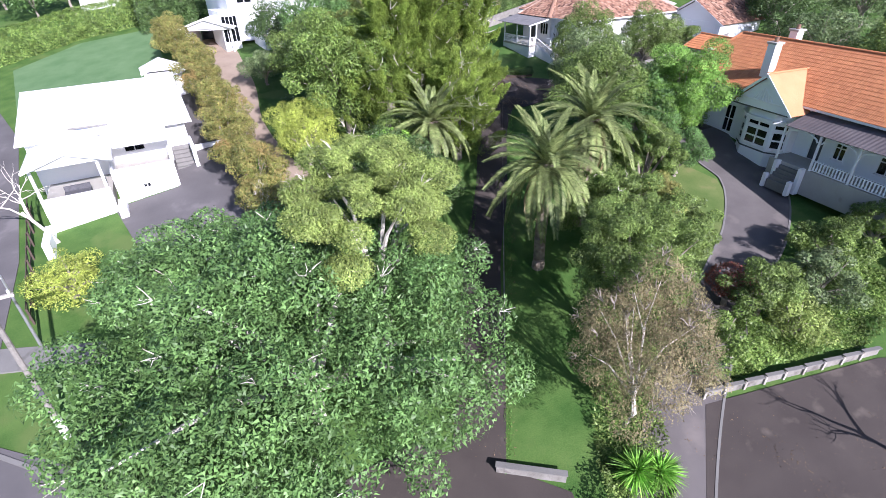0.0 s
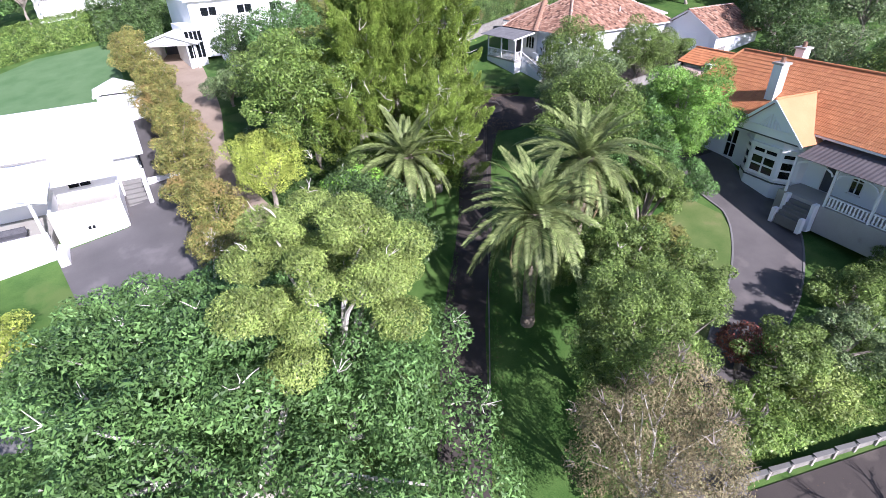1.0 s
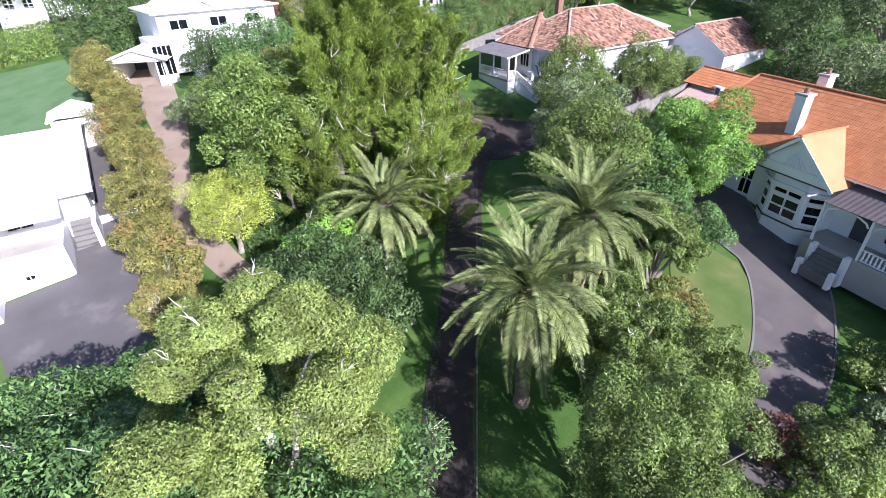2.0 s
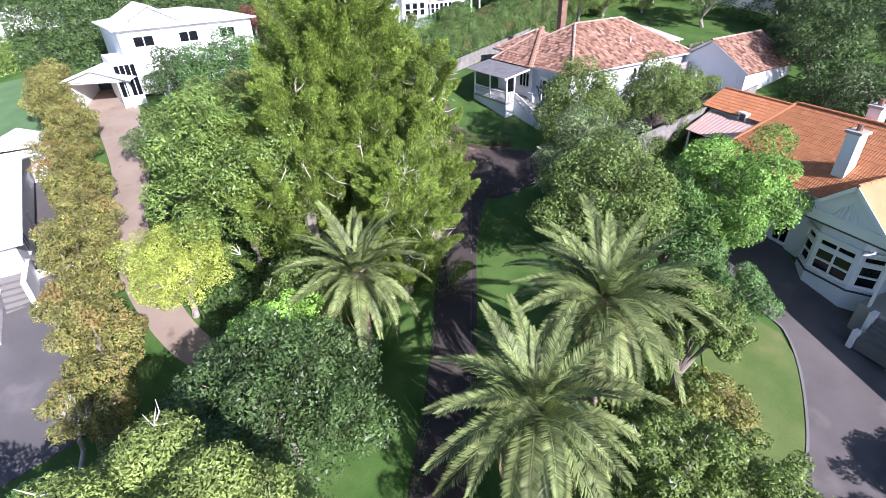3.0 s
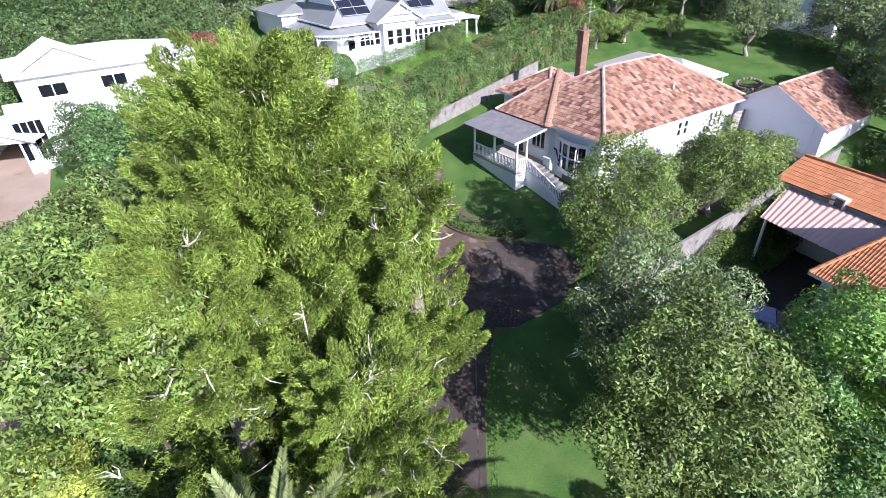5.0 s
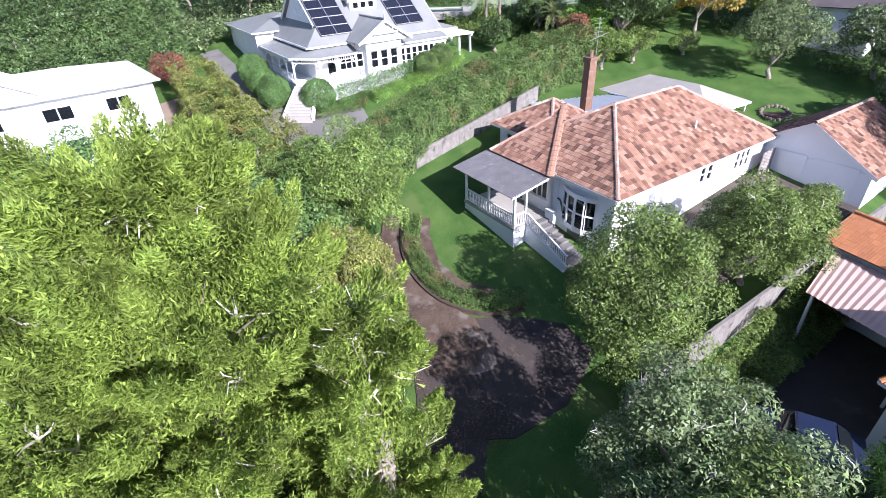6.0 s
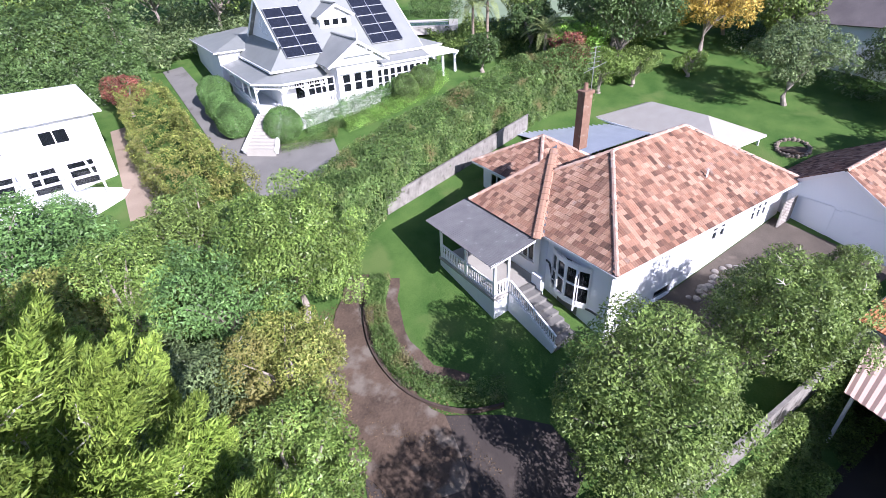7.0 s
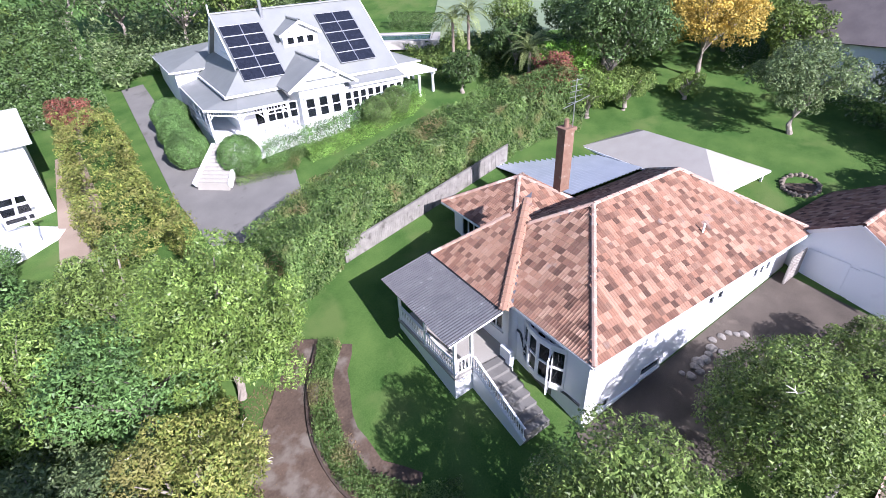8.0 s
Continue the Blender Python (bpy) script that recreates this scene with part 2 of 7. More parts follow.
LEAF_RUSSET = leafy("russet leaves", [(0.200, 0.064, 0.049), (0.307, 0.107, 0.078), (0.154, 0.100, 0.058)], 0.6)
LEAF_DRY = leafy("dry birch leaves", [(0.2, 0.165, 0.09), (0.27, 0.22, 0.12), (0.19, 0.19, 0.085)], 0.7)
LEAF_HEDGE = leafy("clipped hedge leaves", [(0.075, 0.135, 0.038), (0.115, 0.19, 0.052), (0.155, 0.225, 0.068)], 0.48, patch=(0.19, 0.165, 0.07))
LEAF_PALM = leafy("palm leaflets", [(0.15, 0.2, 0.065), (0.21, 0.262, 0.092), (0.275, 0.315, 0.13)], 0.55, 0.25)
LEAF_PALM_DRY = leafy("dry palm leaflets", [(0.362, 0.290, 0.160), (0.464, 0.377, 0.217)], 0.7, 0.2)
LEAF_SILVER = leafy("silver-grey leaves", [(0.22, 0.25, 0.19), (0.32, 0.35, 0.28), (0.42, 0.44, 0.38)], 0.6, 0.15)
LEAF_TURF = leafy("grass blades", [(0.055, 0.14, 0.022), (0.09, 0.2, 0.035), (0.14, 0.24, 0.06)], 0.6)
LEAF_LITTER = leafy("dry fallen leaves", [(0.16, 0.11, 0.07), (0.22, 0.15, 0.08), (0.11, 0.08, 0.055)], 0.8, 0.1)
LEAF_BLADE = leafy("strap leaves", [(0.123, 0.284, 0.039), (0.200, 0.426, 0.058), (0.261, 0.512, 0.097)], 0.45)


# ---- ground shape ----
def smooth(e0, e1, v):
    u = min(1.0, max(0.0, (v - e0) / (e1 - e0)))
    return u * u * (3 - 2 * u)


def gz(x, y):
    """Height of the hillside, with the terrace of the orange-roofed villa cut into it."""
    s = 0.13 * x + 0.155 * y
    if s > 11:
        s = 11 + 9 * math.tanh((s - 11) / 9)
    elif s < -13:
        s = -13 - 6 * math.tanh((-13 - s) / 6)
    k = smooth(0.5, 4.0, x) * (1 - smooth(-13.4, -12.2, y)) * smooth(-60, -46, y) * (1 - smooth(24, 32, x))
    low = min(s, -3.1 + 0.055 * (x - 4))
    return s + (low - s) * k


# ---- builders ----
def finish(name, bm, material, parent=None, smooth_shade=False):
    me = bpy.data.meshes.new(name)
    bm.to_mesh(me)
    bm.free()
    if smooth_shade:
        me.shade_smooth()
    me.materials.append(material)
    ob = new(name, me)
    if parent:
        ob.parent = parent
    return ob


def part(name, bm, material, parent, label=""):
    return tagged(finish(name, bm, material, parent), label)


def thing(name, label, category, at, turn=0.0, group="", kind=""):
    ob = new(name)
    ob.matrix_world = pose(*at, 0, 0, turn)
    return tagged(ob, label, category, group, kind)


def box(bm, x0, x1, y0, y1, z0, z1, m=None):
    co = [(x0, y0, z0), (x1, y0, z0), (x1, y1, z0), (x0, y1, z0), (x0, y0, z1), (x1, y0, z1), (x1, y1, z1), (x0, y1, z1)]
    v = [bm.verts.new(m @ Vector(c) if m else c) for c in co]
    for f in ((3, 2, 1, 0), (4, 5, 6, 7), (0, 1, 5, 4), (1, 2, 6, 5), (2, 3, 7, 6), (3, 0, 4, 7)):
        bm.faces.new([v[k] for k in f])
    return bm


def boxed(*a):
    return box(bmesh.new(), *a)


def prism(bm, pts, z0, z1):
    """A solid over the plan pts, from z0 to z1 (numbers, or one for each corner)."""
    n = len(pts)
    lo = z0 if isinstance(z0, (list, tuple)) else [z0] * n
    hi = z1 if isinstance(z1, (list, tuple)) else [z1] * n
    a = [bm.verts.new((p[0], p[1], lo[k])) for k, p in enumerate(pts)]
    b = [bm.verts.new((p[0], p[1], hi[k])) for k, p in enumerate(pts)]
    bm.faces.new(b)
    bm.faces.new(a[::-1])
    for k in range(n):
        bm.faces.new((a[k], a[(k + 1) % n], b[(k + 1) % n], b[k]))
    bmesh.ops.recalc_face_normals(bm, faces=bm.faces[:])
    return bm


def solid(bm, corners, thick):
    """A slab whose upper face has these corners."""
    c = [Vector(p) for p in corners]
    nrm = (c[1] - c[0]).cross(c[2] - c[0]).normalized()
    if nrm.z < 0:
        nrm = -nrm
    a = [bm.verts.new(p) for p in c]
    b = [bm.verts.new(p - nrm * thick) for p in c]
    n = len(c)
    fs = [bm.faces.new(a), bm.faces.new(b[::-1])]
    for k in range(n):
        fs.append(bm.faces.new((a[k], b[k], b[(k + 1) % n], a[(k + 1) % n])))
    bmesh.ops.recalc_face_normals(bm, faces=fs)
    return bm


def beam(bm, p, q, w, h=None):
    """A straight bar from p to q."""
    p, q = Vector(p), Vector(q)
    h = h or w
    d = q - p
    m = Matrix.Translation(p) @ d.to_track_quat("X", "Z").to_matrix().to_4x4()
    return box(bm, 0, d.length, -w / 2, w / 2, -h / 2, h / 2, m)


def tube(bm, pts, radii, sides=6):
    rings = []
    for k, p in enumerate(pts):
        a = Vector(pts[max(k - 1, 0)])
        b = Vector(pts[min(k + 1, len(pts) - 1)])
        q = (b - a).to_track_quat("Z", "Y")
        rings.append([bm.verts.new(Vector(p) + q @ Vector((radii[k] * math.cos(2 * math.pi * s / sides), radii[k] * math.sin(2 * math.pi * s / sides), 0))) for s in range(sides)])
    for r0, r1 in zip(rings, rings[1:]):
        for s in range(sides):
            bm.faces.new((r0[s], r0[(s + 1) % sides], r1[(s + 1) % sides], r1[s]))
    bm.faces.new(rings[0][::-1])
    bm.faces.new(rings[-1])
    return bm


def quads_mesh(name, verts, material):
    """A mesh of loose faces, from an array of shape (n, corners, 3)."""
    n, c = len(verts), verts.shape[1]
    me = bpy.data.meshes.new(name)
    me.vertices.add(c * n)
    me.vertices.foreach_set("co", np.ascontiguousarray(verts, np.float32).ravel())
    me.loops.add(c * n)
    me.loops.foreach_set("vertex_index", np.arange(c * n, dtype=np.int32))
    me.polygons.add(n)
    me.polygons.foreach_set("loop_start", np.arange(0, c * n, c, dtype=np.int32))
    me.update(calc_edges=True)
    me.materials.append(material)
    return me


def unit(v):
    return v / np.maximum(np.linalg.norm(v, axis=-1, keepdims=True), 1e-6)


def leaves(rng, at, out, size, narrow=0.5, rise=0.3, spread=0.8, droop=0.0):
    """Small pointed leaves at the places `at`, their upper sides turned roughly along `out`."""
    n = len(at)
    nrm = unit(out * 0.8 + rng.normal(0, 0.62 * spread, (n, 3)) + np.array([0, 0, rise + 0.15]))
    axis = unit(unit(np.cross(nrm, rng.normal(0, 1, (n, 3)))) + out * 0.35)
    side = unit(np.cross(axis, nrm))
    L = size * rng.uniform(0.6, 1.35, (n, 1))
    W = L * narrow
    base = at - axis * L * 0.45
    tip = at + axis * L * 0.55 + np.array([0, 0, -1.0]) * droop * L
    return np.stack([base + side * W * 0.5, tip, base - side * W * 0.5], 1)


def clumps(rng, rx, ry, rz, count, size, low=-0.35):
    """Centres and radii of foliage clumps over an uneven crown of these half-axes."""
    d = unit(rng.normal(0, 1, (count * 3, 3)))
    d = d[d[:, 2] > low][:count]
    k = rng.uniform(0.45, 1.0, (len(d), 1)) ** 0.6
    c = d * k * np.array([rx, ry, rz]) * rng.uniform(0.8, 1.12, (len(d), 1))
    r = size * rng.uniform(0.6, 1.3, len(d))
    return c, r


def foliage(rng, c, r, n, leaf, narrow=0.45, flat=0.8, rise=0.3, spread=0.8, droop=0.0, shell=(0.68, 1.08)):
    w = r ** 2 / (r ** 2).sum()
    k = rng.choice(len(c), n, p=w)
    d = unit(rng.normal(0, 1, (n, 3)) + np.array([0, 0, 0.35]))
    rad = r[k][:, None] * rng.uniform(shell[0], shell[1], (n, 1))
    at = c[k] + d * rad * np.array([1, 1, flat])
    return leaves(rng, at, d, leaf, narrow, rise, spread, droop)


def outer(q, c, r, flat=0.8, deep=0.7):
    """Keep the leaves that don't lie buried deep inside a clump."""
    p = q.mean(1)
    keep = np.ones(len(p), bool)
    s = np.array([1, 1, 1 / flat])
    for k in range(len(c)):
        keep &= (((p - c[k]) * s) ** 2).sum(1) > (deep * r[k]) ** 2
    return q[keep]


def limbs(rng, bm, foot, height, ends, thick):
    """Trunk and limbs: from the foot up, forking towards the given ends."""
    fork = Vector(foot) + Vector((0, 0, height))
    bend = Vector((rng.uniform(-0.1, 0.1), rng.uniform(-0.1, 0.1), 0)) * height
    mid = Vector(foot).lerp(fork, 0.5) + bend
    tube(bm, [foot, Vector(foot) + Vector((0, 0, 0.3)), mid, fork], [thick * 1.35, thick, thick * 0.85, thick * 0.7], 8)
    for e in ends:
        e = Vector(e)
        m = fork.lerp(e, 0.5) + Vector((rng.uniform(-.3, .3), rng.uniform(-.3, .3), 0.12 * (e - fork).length))
        tube(bm, [mid.lerp(fork, rng.uniform(0.5, 1.0)), m, e], [thick * 0.5, thick * 0.3, thick * 0.08], 5)


def tree(name, label, at, crown, centre, mat, n, leaf, seed, clump=1.0, count=60, bark=None, category="tree", group="", twigs=0, twig_mat=None,
         low=-0.35, trunk=0.22, narrow=0.45, rise=0.3, spread=0.8, droop=0.0, flat=0.8, fill=True):
    """A tree or shrub on the ground at `at`: crown half-axes, height of the crown's centre over the foot."""
    rng = np.random.default_rng(seed)
    x, y = at
    ob = thing(name, label, category, (x, y, gz(x, y)), 0, group)
    c, r = clumps(rng, *crown, count, clump, low)
    inside = rng.uniform(-0.55, 0.55, (max(4, count // 5) if fill else 2, 3)) * np.array(crown)
    c2 = np.concatenate([c, inside])
    r2 = np.concatenate([r, np.full(len(inside), clump)])
    c2[:, 2] += centre
    q = foliage(rng, c2, r2, int(n * 1.7), leaf * 0.81, narrow * 1.12, flat, rise, spread, droop)
    q = q[q[:, :, 2].min(1) > 0.05]
    q = outer(q, c2, r2, flat)
    cr = new("crown", quads_mesh("crown", q, mat))
    cr.parent = ob
    bm = bmesh.new()
    ends = [Vector(c2[k]) for k in rng.choice(len(c), min(10, len(c)), replace=False)]
    limbs(rng, bm, (0, 0, -0.3), max(0.5, centre * 0.55), ends, trunk)
    part("trunk", bm, bark or BARK, ob)
    if twigs:
        bm = bmesh.new()
        for k in rng.choice(len(c), twigs):
            d = Vector(unit(c[k] * np.array([1, 1, 1.6])))
            p = Vector(c2[k]) + d * r[k] * 0.55
            for f in range(rng.integers(2, 5)):
                e = p + (d + Vector(rng.normal(0, 0.5, 3))).normalized() * rng.uniform(0.35, 0.8) * clump
                tube(bm, [p, p.lerp(e, 0.55) + Vector(rng.normal(0, 0.06, 3)), e], [0.026, 0.018, 0.006], 4)
        tagged(part("twig", bm, twig_mat or PALE_BARK, ob, "bare pale twigs"), "", "", "", "stuff")
    return ob


def hedge(name, label, pts, width, height, mat, leaf, density, seed, category="hedge", ragged=0.25, kind="", base=None):
    """A hedge along the plan pts, its leaves over top and sides."""
    rng = np.random.default_rng(seed)
    at, out, plant, done = [], [], [], 0
    for (x0, y0), (x1, y1) in zip(pts, pts[1:]):
        L = math.hypot(x1 - x0, y1 - y0)
        n = int(1.4 * density * L * (width + 2 * height))
        u = rng.uniform(-0.02, 1.02, n)
        f = rng.uniform(0, width + 2 * height, n)
        top = (f > height) & (f < height + width)
        off = np.where(f <= height, -width / 2, np.where(top, f - height - width / 2, width / 2))
        h = np.where(f <= height, f, np.where(top, height, 2 * height + width - f))
        dx, dy = (x1 - x0) / L, (y1 - y0) / L
        o = np.stack([np.where(top, 0, np.sign(off)) * -dy, np.where(top, 0, np.sign(off)) * dx, np.where(top, 1.0, 0.1)], 1)
        px, py = x0 + u * (x1 - x0) - dy * off, y0 + u * (y1 - y0) + dx * off
        wob = np.array([noise.noise(Vector((a * 0.6, b * 0.6, c * 0.6))) + 0.5 * noise.noise(Vector((a * 1.9, b * 1.9, c * 1.9))) for a, b, c in zip(px, py, h)])
        g = np.array([gz(a, b) if base is None else base for a, b in zip(px, py)])
        p = np.stack([px, py, g + h], 1) + o * (wob * ragged * 1.6 + rng.normal(0, 0.06, n))[:, None]
        inn = rng.uniform(0, 0.3, (n, 1)) * np.array([1, 1, 0.6])
        at.append(p - o * inn)
        out.append(o)
        m = max(1, round(L / 3))
        plant.append(done + np.clip((u * m + rng.normal(0, 0.06, n)).astype(int), 0, m - 1))
        done += m
    at, out, plant = np.concatenate(at), np.concatenate(out), np.concatenate(plant)
    x, y = pts[0]
    z = gz(x, y) if base is None else base
    q = leaves(rng, at, out, leaf * 0.78, 0.55, 0.3, 0.8) - np.array([x, y, z])
    ob = thing(name, label, category, (x, y, z), 0, "", kind)
    for k in range(done):
        new("bush", quads_mesh("bush", q[plant == k], mat)).parent = ob
    return ob


def ball(name, label, x, y, r, mat, leaf, seed, group=""):
    """A clipped round bush: leaves close over a slightly uneven ball, on a short stem."""
    rng = np.random.default_rng(seed)
    ob = thing(name, label, "shrub", (x, y, gz(x, y)), 0, group)
    n = int(9500 * r * r)
    d = unit(rng.normal(0, 1, (n, 3)))
    wob = np.array([1 + 0.1 * noise.noise(Vector(v) * 2.2 + Vector((seed, 0, 0))) + 0.05 * noise.noise(Vector(v) * 6) for v in d])
    at = d * (r * wob * rng.uniform(0.9, 1.02, n))[:, None] + np.array([0, 0, r * 0.92])
    at = at[at[:, 2] > 0.05]
    q = leaves(rng, at, unit(at - np.array([0, 0, r * 0.92])), leaf * 0.8, 0.5, 0.2, 0.8)
    o = new("crown", quads_mesh("crown", q, mat))
    o.parent = ob
    bm = bmesh.new()
    tube(bm, [(0, 0, -0.2), (0, 0, r)], [0.1, 0.06], 6)
    part("trunk", bm, BARK, ob)
    return ob


def ribbon(name, label, pts, widths, mat, dz=0.05, category="driveway", kind="structure", step=0.7, thick=0.12, ragged=0.0):
    """A paved strip that follows the ground along the plan pts."""
    P = [Vector((p[0], p[1])) for p in pts]
    line, w = [], []
    for k in range(len(P) - 1):
        a, b = P[max(k - 1, 0)], P[min(k + 2, len(P) - 1)]
        n = max(2, int((P[k + 1] - P[k]).length / step))
        for s in range(n):
            u = s / n
            h00, h10, h01, h11 = 2*u**3 - 3*u*u + 1, u**3 - 2*u*u + u, -2*u**3 + 3*u*u, u**3 - u*u
            line.append(P[k] * h00 + (P[k + 1] - a) * 0.5 * h10 + P[k + 1] * h01 + (b - P[k]) * 0.5 * h11)
            w.append(widths[k] * (1 - u) + widths[k + 1] * u)
    line.append(P[-1])
    w.append(widths[-1])
    bm = bmesh.new()
    cols = 5
    rows = []
    for k, p in enumerate(line):
        d = (line[min(k + 1, len(line) - 1)] - line[max(k - 1, 0)]).normalized()
        nn = Vector((-d.y, d.x))
        row = []
        for c in range(cols):
            q = p + nn * w[k] * (c / (cols - 1) - 0.5) * (1 + ragged * noise.noise(Vector((p.x * 0.7, p.y * 0.7, 9.0 if c > 2 else 3.0))))
            row.append(bm.verts.new((q.x, q.y, gz(q.x, q.y) + dz)))
        rows.append(row)
    for r0, r1 in zip(rows, rows[1:]):
        for c in range(cols - 1):
            bm.faces.new((r0[c + 1], r0[c], r1[c], r1[c + 1]))
    edge = [e for e in bm.edges if len(e.link_faces) == 1]
    ext = bmesh.ops.extrude_edge_only(bm, edges=edge)
    for v in [g for g in ext["geom"] if isinstance(g, bmesh.types.BMVert)]:
        v.co.z -= thick
    bmesh.ops.recalc_face_normals(bm, faces=bm.faces[:])
    ob = finish(name, bm, mat)
    return tagged(ob, label, category, "", kind), line, w


def area(name, label, pts, mat, dz=0.05, category="paving", step=0.8, kind="structure"):
    """Paving over a convex plan, laid on the ground."""
    xs, ys = [p[0] for p in pts], [p[1] for p in pts]
    bm = bmesh.new()
    nx, ny = max(1, int((max(xs) - min(xs)) / step)), max(1, int((max(ys) - min(ys)) / step))
    g = [[bm.verts.new((min(xs) + (max(xs) - min(xs)) * i / nx, min(ys) + (max(ys) - min(ys)) * j / ny, 0)) for j in range(ny + 1)] for i in range(nx + 1)]
    for i in range(nx):
        for j in range(ny):
            bm.faces.new((g[i][j], g[i + 1][j], g[i + 1][j + 1], g[i][j + 1]))
    cx, cy = sum(xs) / len(xs), sum(ys) / len(ys)
    for (x0, y0), (x1, y1) in zip(pts, pts[1:] + pts[:1]):
        nrm = Vector((y1 - y0, x0 - x1, 0))
        if nrm.dot(Vector((cx - x0, cy - y0, 0))) > 0:
            nrm = -nrm
        bmesh.ops.bisect_plane(bm, geom=bm.verts[:] + bm.edges[:] + bm.faces[:], plane_co=(x0, y0, 0), plane_no=nrm, clear_outer=True)
    for v in bm.verts:
        v.co.z = gz(v.co.x, v.co.y) + dz
    edge = [e for e in bm.edges if len(e.link_faces) == 1]
    ext = bmesh.ops.extrude_edge_only(bm, edges=edge)
    for v in [q for q in ext["geom"] if isinstance(q, bmesh.types.BMVert)]:
        v.co.z -= 0.15
    bmesh.ops.recalc_face_normals(bm, faces=bm.faces[:])
    return tagged(finish(name, bm, mat), label, category, "", kind)


def kerb(name, label, pts, w, h, mat):
    """A low edging that follows the ground along pts."""
    bm = bmesh.new()
    n = len(pts)
    rows = []
    for k, p in enumerate(pts):
        a, b = pts[max(k - 1, 0)], pts[min(k + 1, n - 1)]
        d = Vector((b[0] - a[0], b[1] - a[1])).normalized()
        l, r = (p[0] - d.y * w / 2, p[1] + d.x * w / 2), (p[0] + d.y * w / 2, p[1] - d.x * w / 2)
        rows.append([bm.verts.new((*l, gz(*l) - 0.1)), bm.verts.new((*l, gz(*l) + h)), bm.verts.new((*r, gz(*r) + h)), bm.verts.new((*r, gz(*r) - 0.1))])
    for r0, r1 in zip(rows, rows[1:]):
        for c in range(3):
            bm.faces.new((r0[c], r0[c + 1], r1[c + 1], r1[c]))
    bm.faces.new(rows[0])
    bm.faces.new(rows[-1][::-1])
    bmesh.ops.recalc_face_normals(bm, faces=bm.faces[:])
    return tagged(finish(name, bm, mat), label, "kerb", "", "structure")


# ---- house builders ----
def wall(parent, p, q, z0, z1, mat, holes=(), thick=0.2, label="", name="wall"):
    """A wall from p to q in plan, with openings (u0, u1, v0, v1): metres along it and over z0. Outside is to the right of p->q."""
    p, q = Vector((*p, 0)), Vector((*q, 0))
    d = q - p
    m = Matrix.Translation((p.x, p.y, z0)) @ Matrix.Rotation(math.atan2(d.y, d.x), 4, "Z")
    L, H = d.length, z1 - z0
    us = sorted({0, L, *[h[0] for h in holes], *[h[1] for h in holes]})
    bm = bmesh.new()
    for a, b in zip(us, us[1:]):
        mid = (a + b) / 2
        v = 0.0
        for h in sorted([h for h in holes if h[0] < mid < h[1]], key=lambda h: h[2]):
            if h[2] > v:
                box(bm, a, b, 0, thick, v, h[2], m)
            v = h[3]
        if v < H:
            box(bm, a, b, 0, thick, v, H, m)
    bmesh.ops.remove_doubles(bm, verts=bm.verts[:], dist=0.0005)
    return part(name, bm, mat, parent, label), m


def window(parent, m, u0, u1, v0, v1, cols=2, rows=1, bar=0.06, sill=True, deep=0.1, frame_mat=None, label=""):
    """A window in the opening of a wall whose pose is m: frame, bars, panes and sill."""
    fm = frame_mat or TRIM
    bm = bmesh.new()
    y0, y1 = -0.025, deep
    cu = [u0 + bar + (u1 - u0 - 2 * bar) * k / cols for k in range(cols + 1)]
    cv = [v0 + bar + (v1 - v0 - 2 * bar) * k / rows for k in range(rows + 1)]
    gu = [u0, cu[0]] + [k + e for k in cu[1:-1] for e in (-bar / 2, bar / 2)] + [cu[-1], u1]
    gv = [v0, cv[0]] + [k + e for k in cv[1:-1] for e in (-bar / 2, bar / 2)] + [cv[-1], v1]
    pts = [[[bm.verts.new(m @ Vector((u, y, v))) for v in gv] for u in gu] for y in (y0, y1)]
    solid_at = lambda i, j: 0 <= i < len(gu) - 1 and 0 <= j < len(gv) - 1 and (i % 2 == 0 or j % 2 == 0)
    for i in range(len(gu) - 1):
        for j in range(len(gv) - 1):
            if not solid_at(i, j):
                continue
            bm.faces.new((pts[0][i][j], pts[0][i + 1][j], pts[0][i + 1][j + 1], pts[0][i][j + 1]))
            bm.faces.new((pts[1][i][j + 1], pts[1][i + 1][j + 1], pts[1][i + 1][j], pts[1][i][j]))
            for di, dj, (a, b) in ((-1, 0, ((i, j), (i, j + 1))), (1, 0, ((i + 1, j + 1), (i + 1, j))), (0, -1, ((i + 1, j), (i, j))), (0, 1, ((i, j + 1), (i + 1, j + 1)))):
                if not solid_at(i + di, j + dj):
                    bm.faces.new((pts[0][a[0]][a[1]], pts[0][b[0]][b[1]], pts[1][b[0]][b[1]], pts[1][a[0]][a[1]]))
    win = part("window", bm, fm, parent, label)
    for a, b in zip(cu, cu[1:]):
        for c, d in zip(cv, cv[1:]):
            part("pane", boxed(a, b, 0.04, 0.05, c, d, m), GLASS, win).visible_shadow = False
    if sill:
        part("sill", boxed(u0 - 0.06, u1 + 0.06, -0.1, 0.0, v0 - 0.07, v0 - 0.003, m), fm, win)
    return win


def door(parent, m, u0, u1, v1, mat=None, label="panelled door"):
    d = part("door", boxed(u0 + 0.06, u1 - 0.06, 0.05, 0.1, 0.02, v1 - 0.06, m), mat or DARK, parent, label)
    bm = bmesh.new()
    for a, b, c, e in ((u0, u0 + 0.06, 0, v1), (u1 - 0.06, u1, 0, v1), (u0 + 0.06, u1 - 0.06, v1 - 0.06, v1)):
        box(bm, a, b, -0.02, 0.12, c, e, m)
    part("door_frame", bm, TRIM, d)
    return d


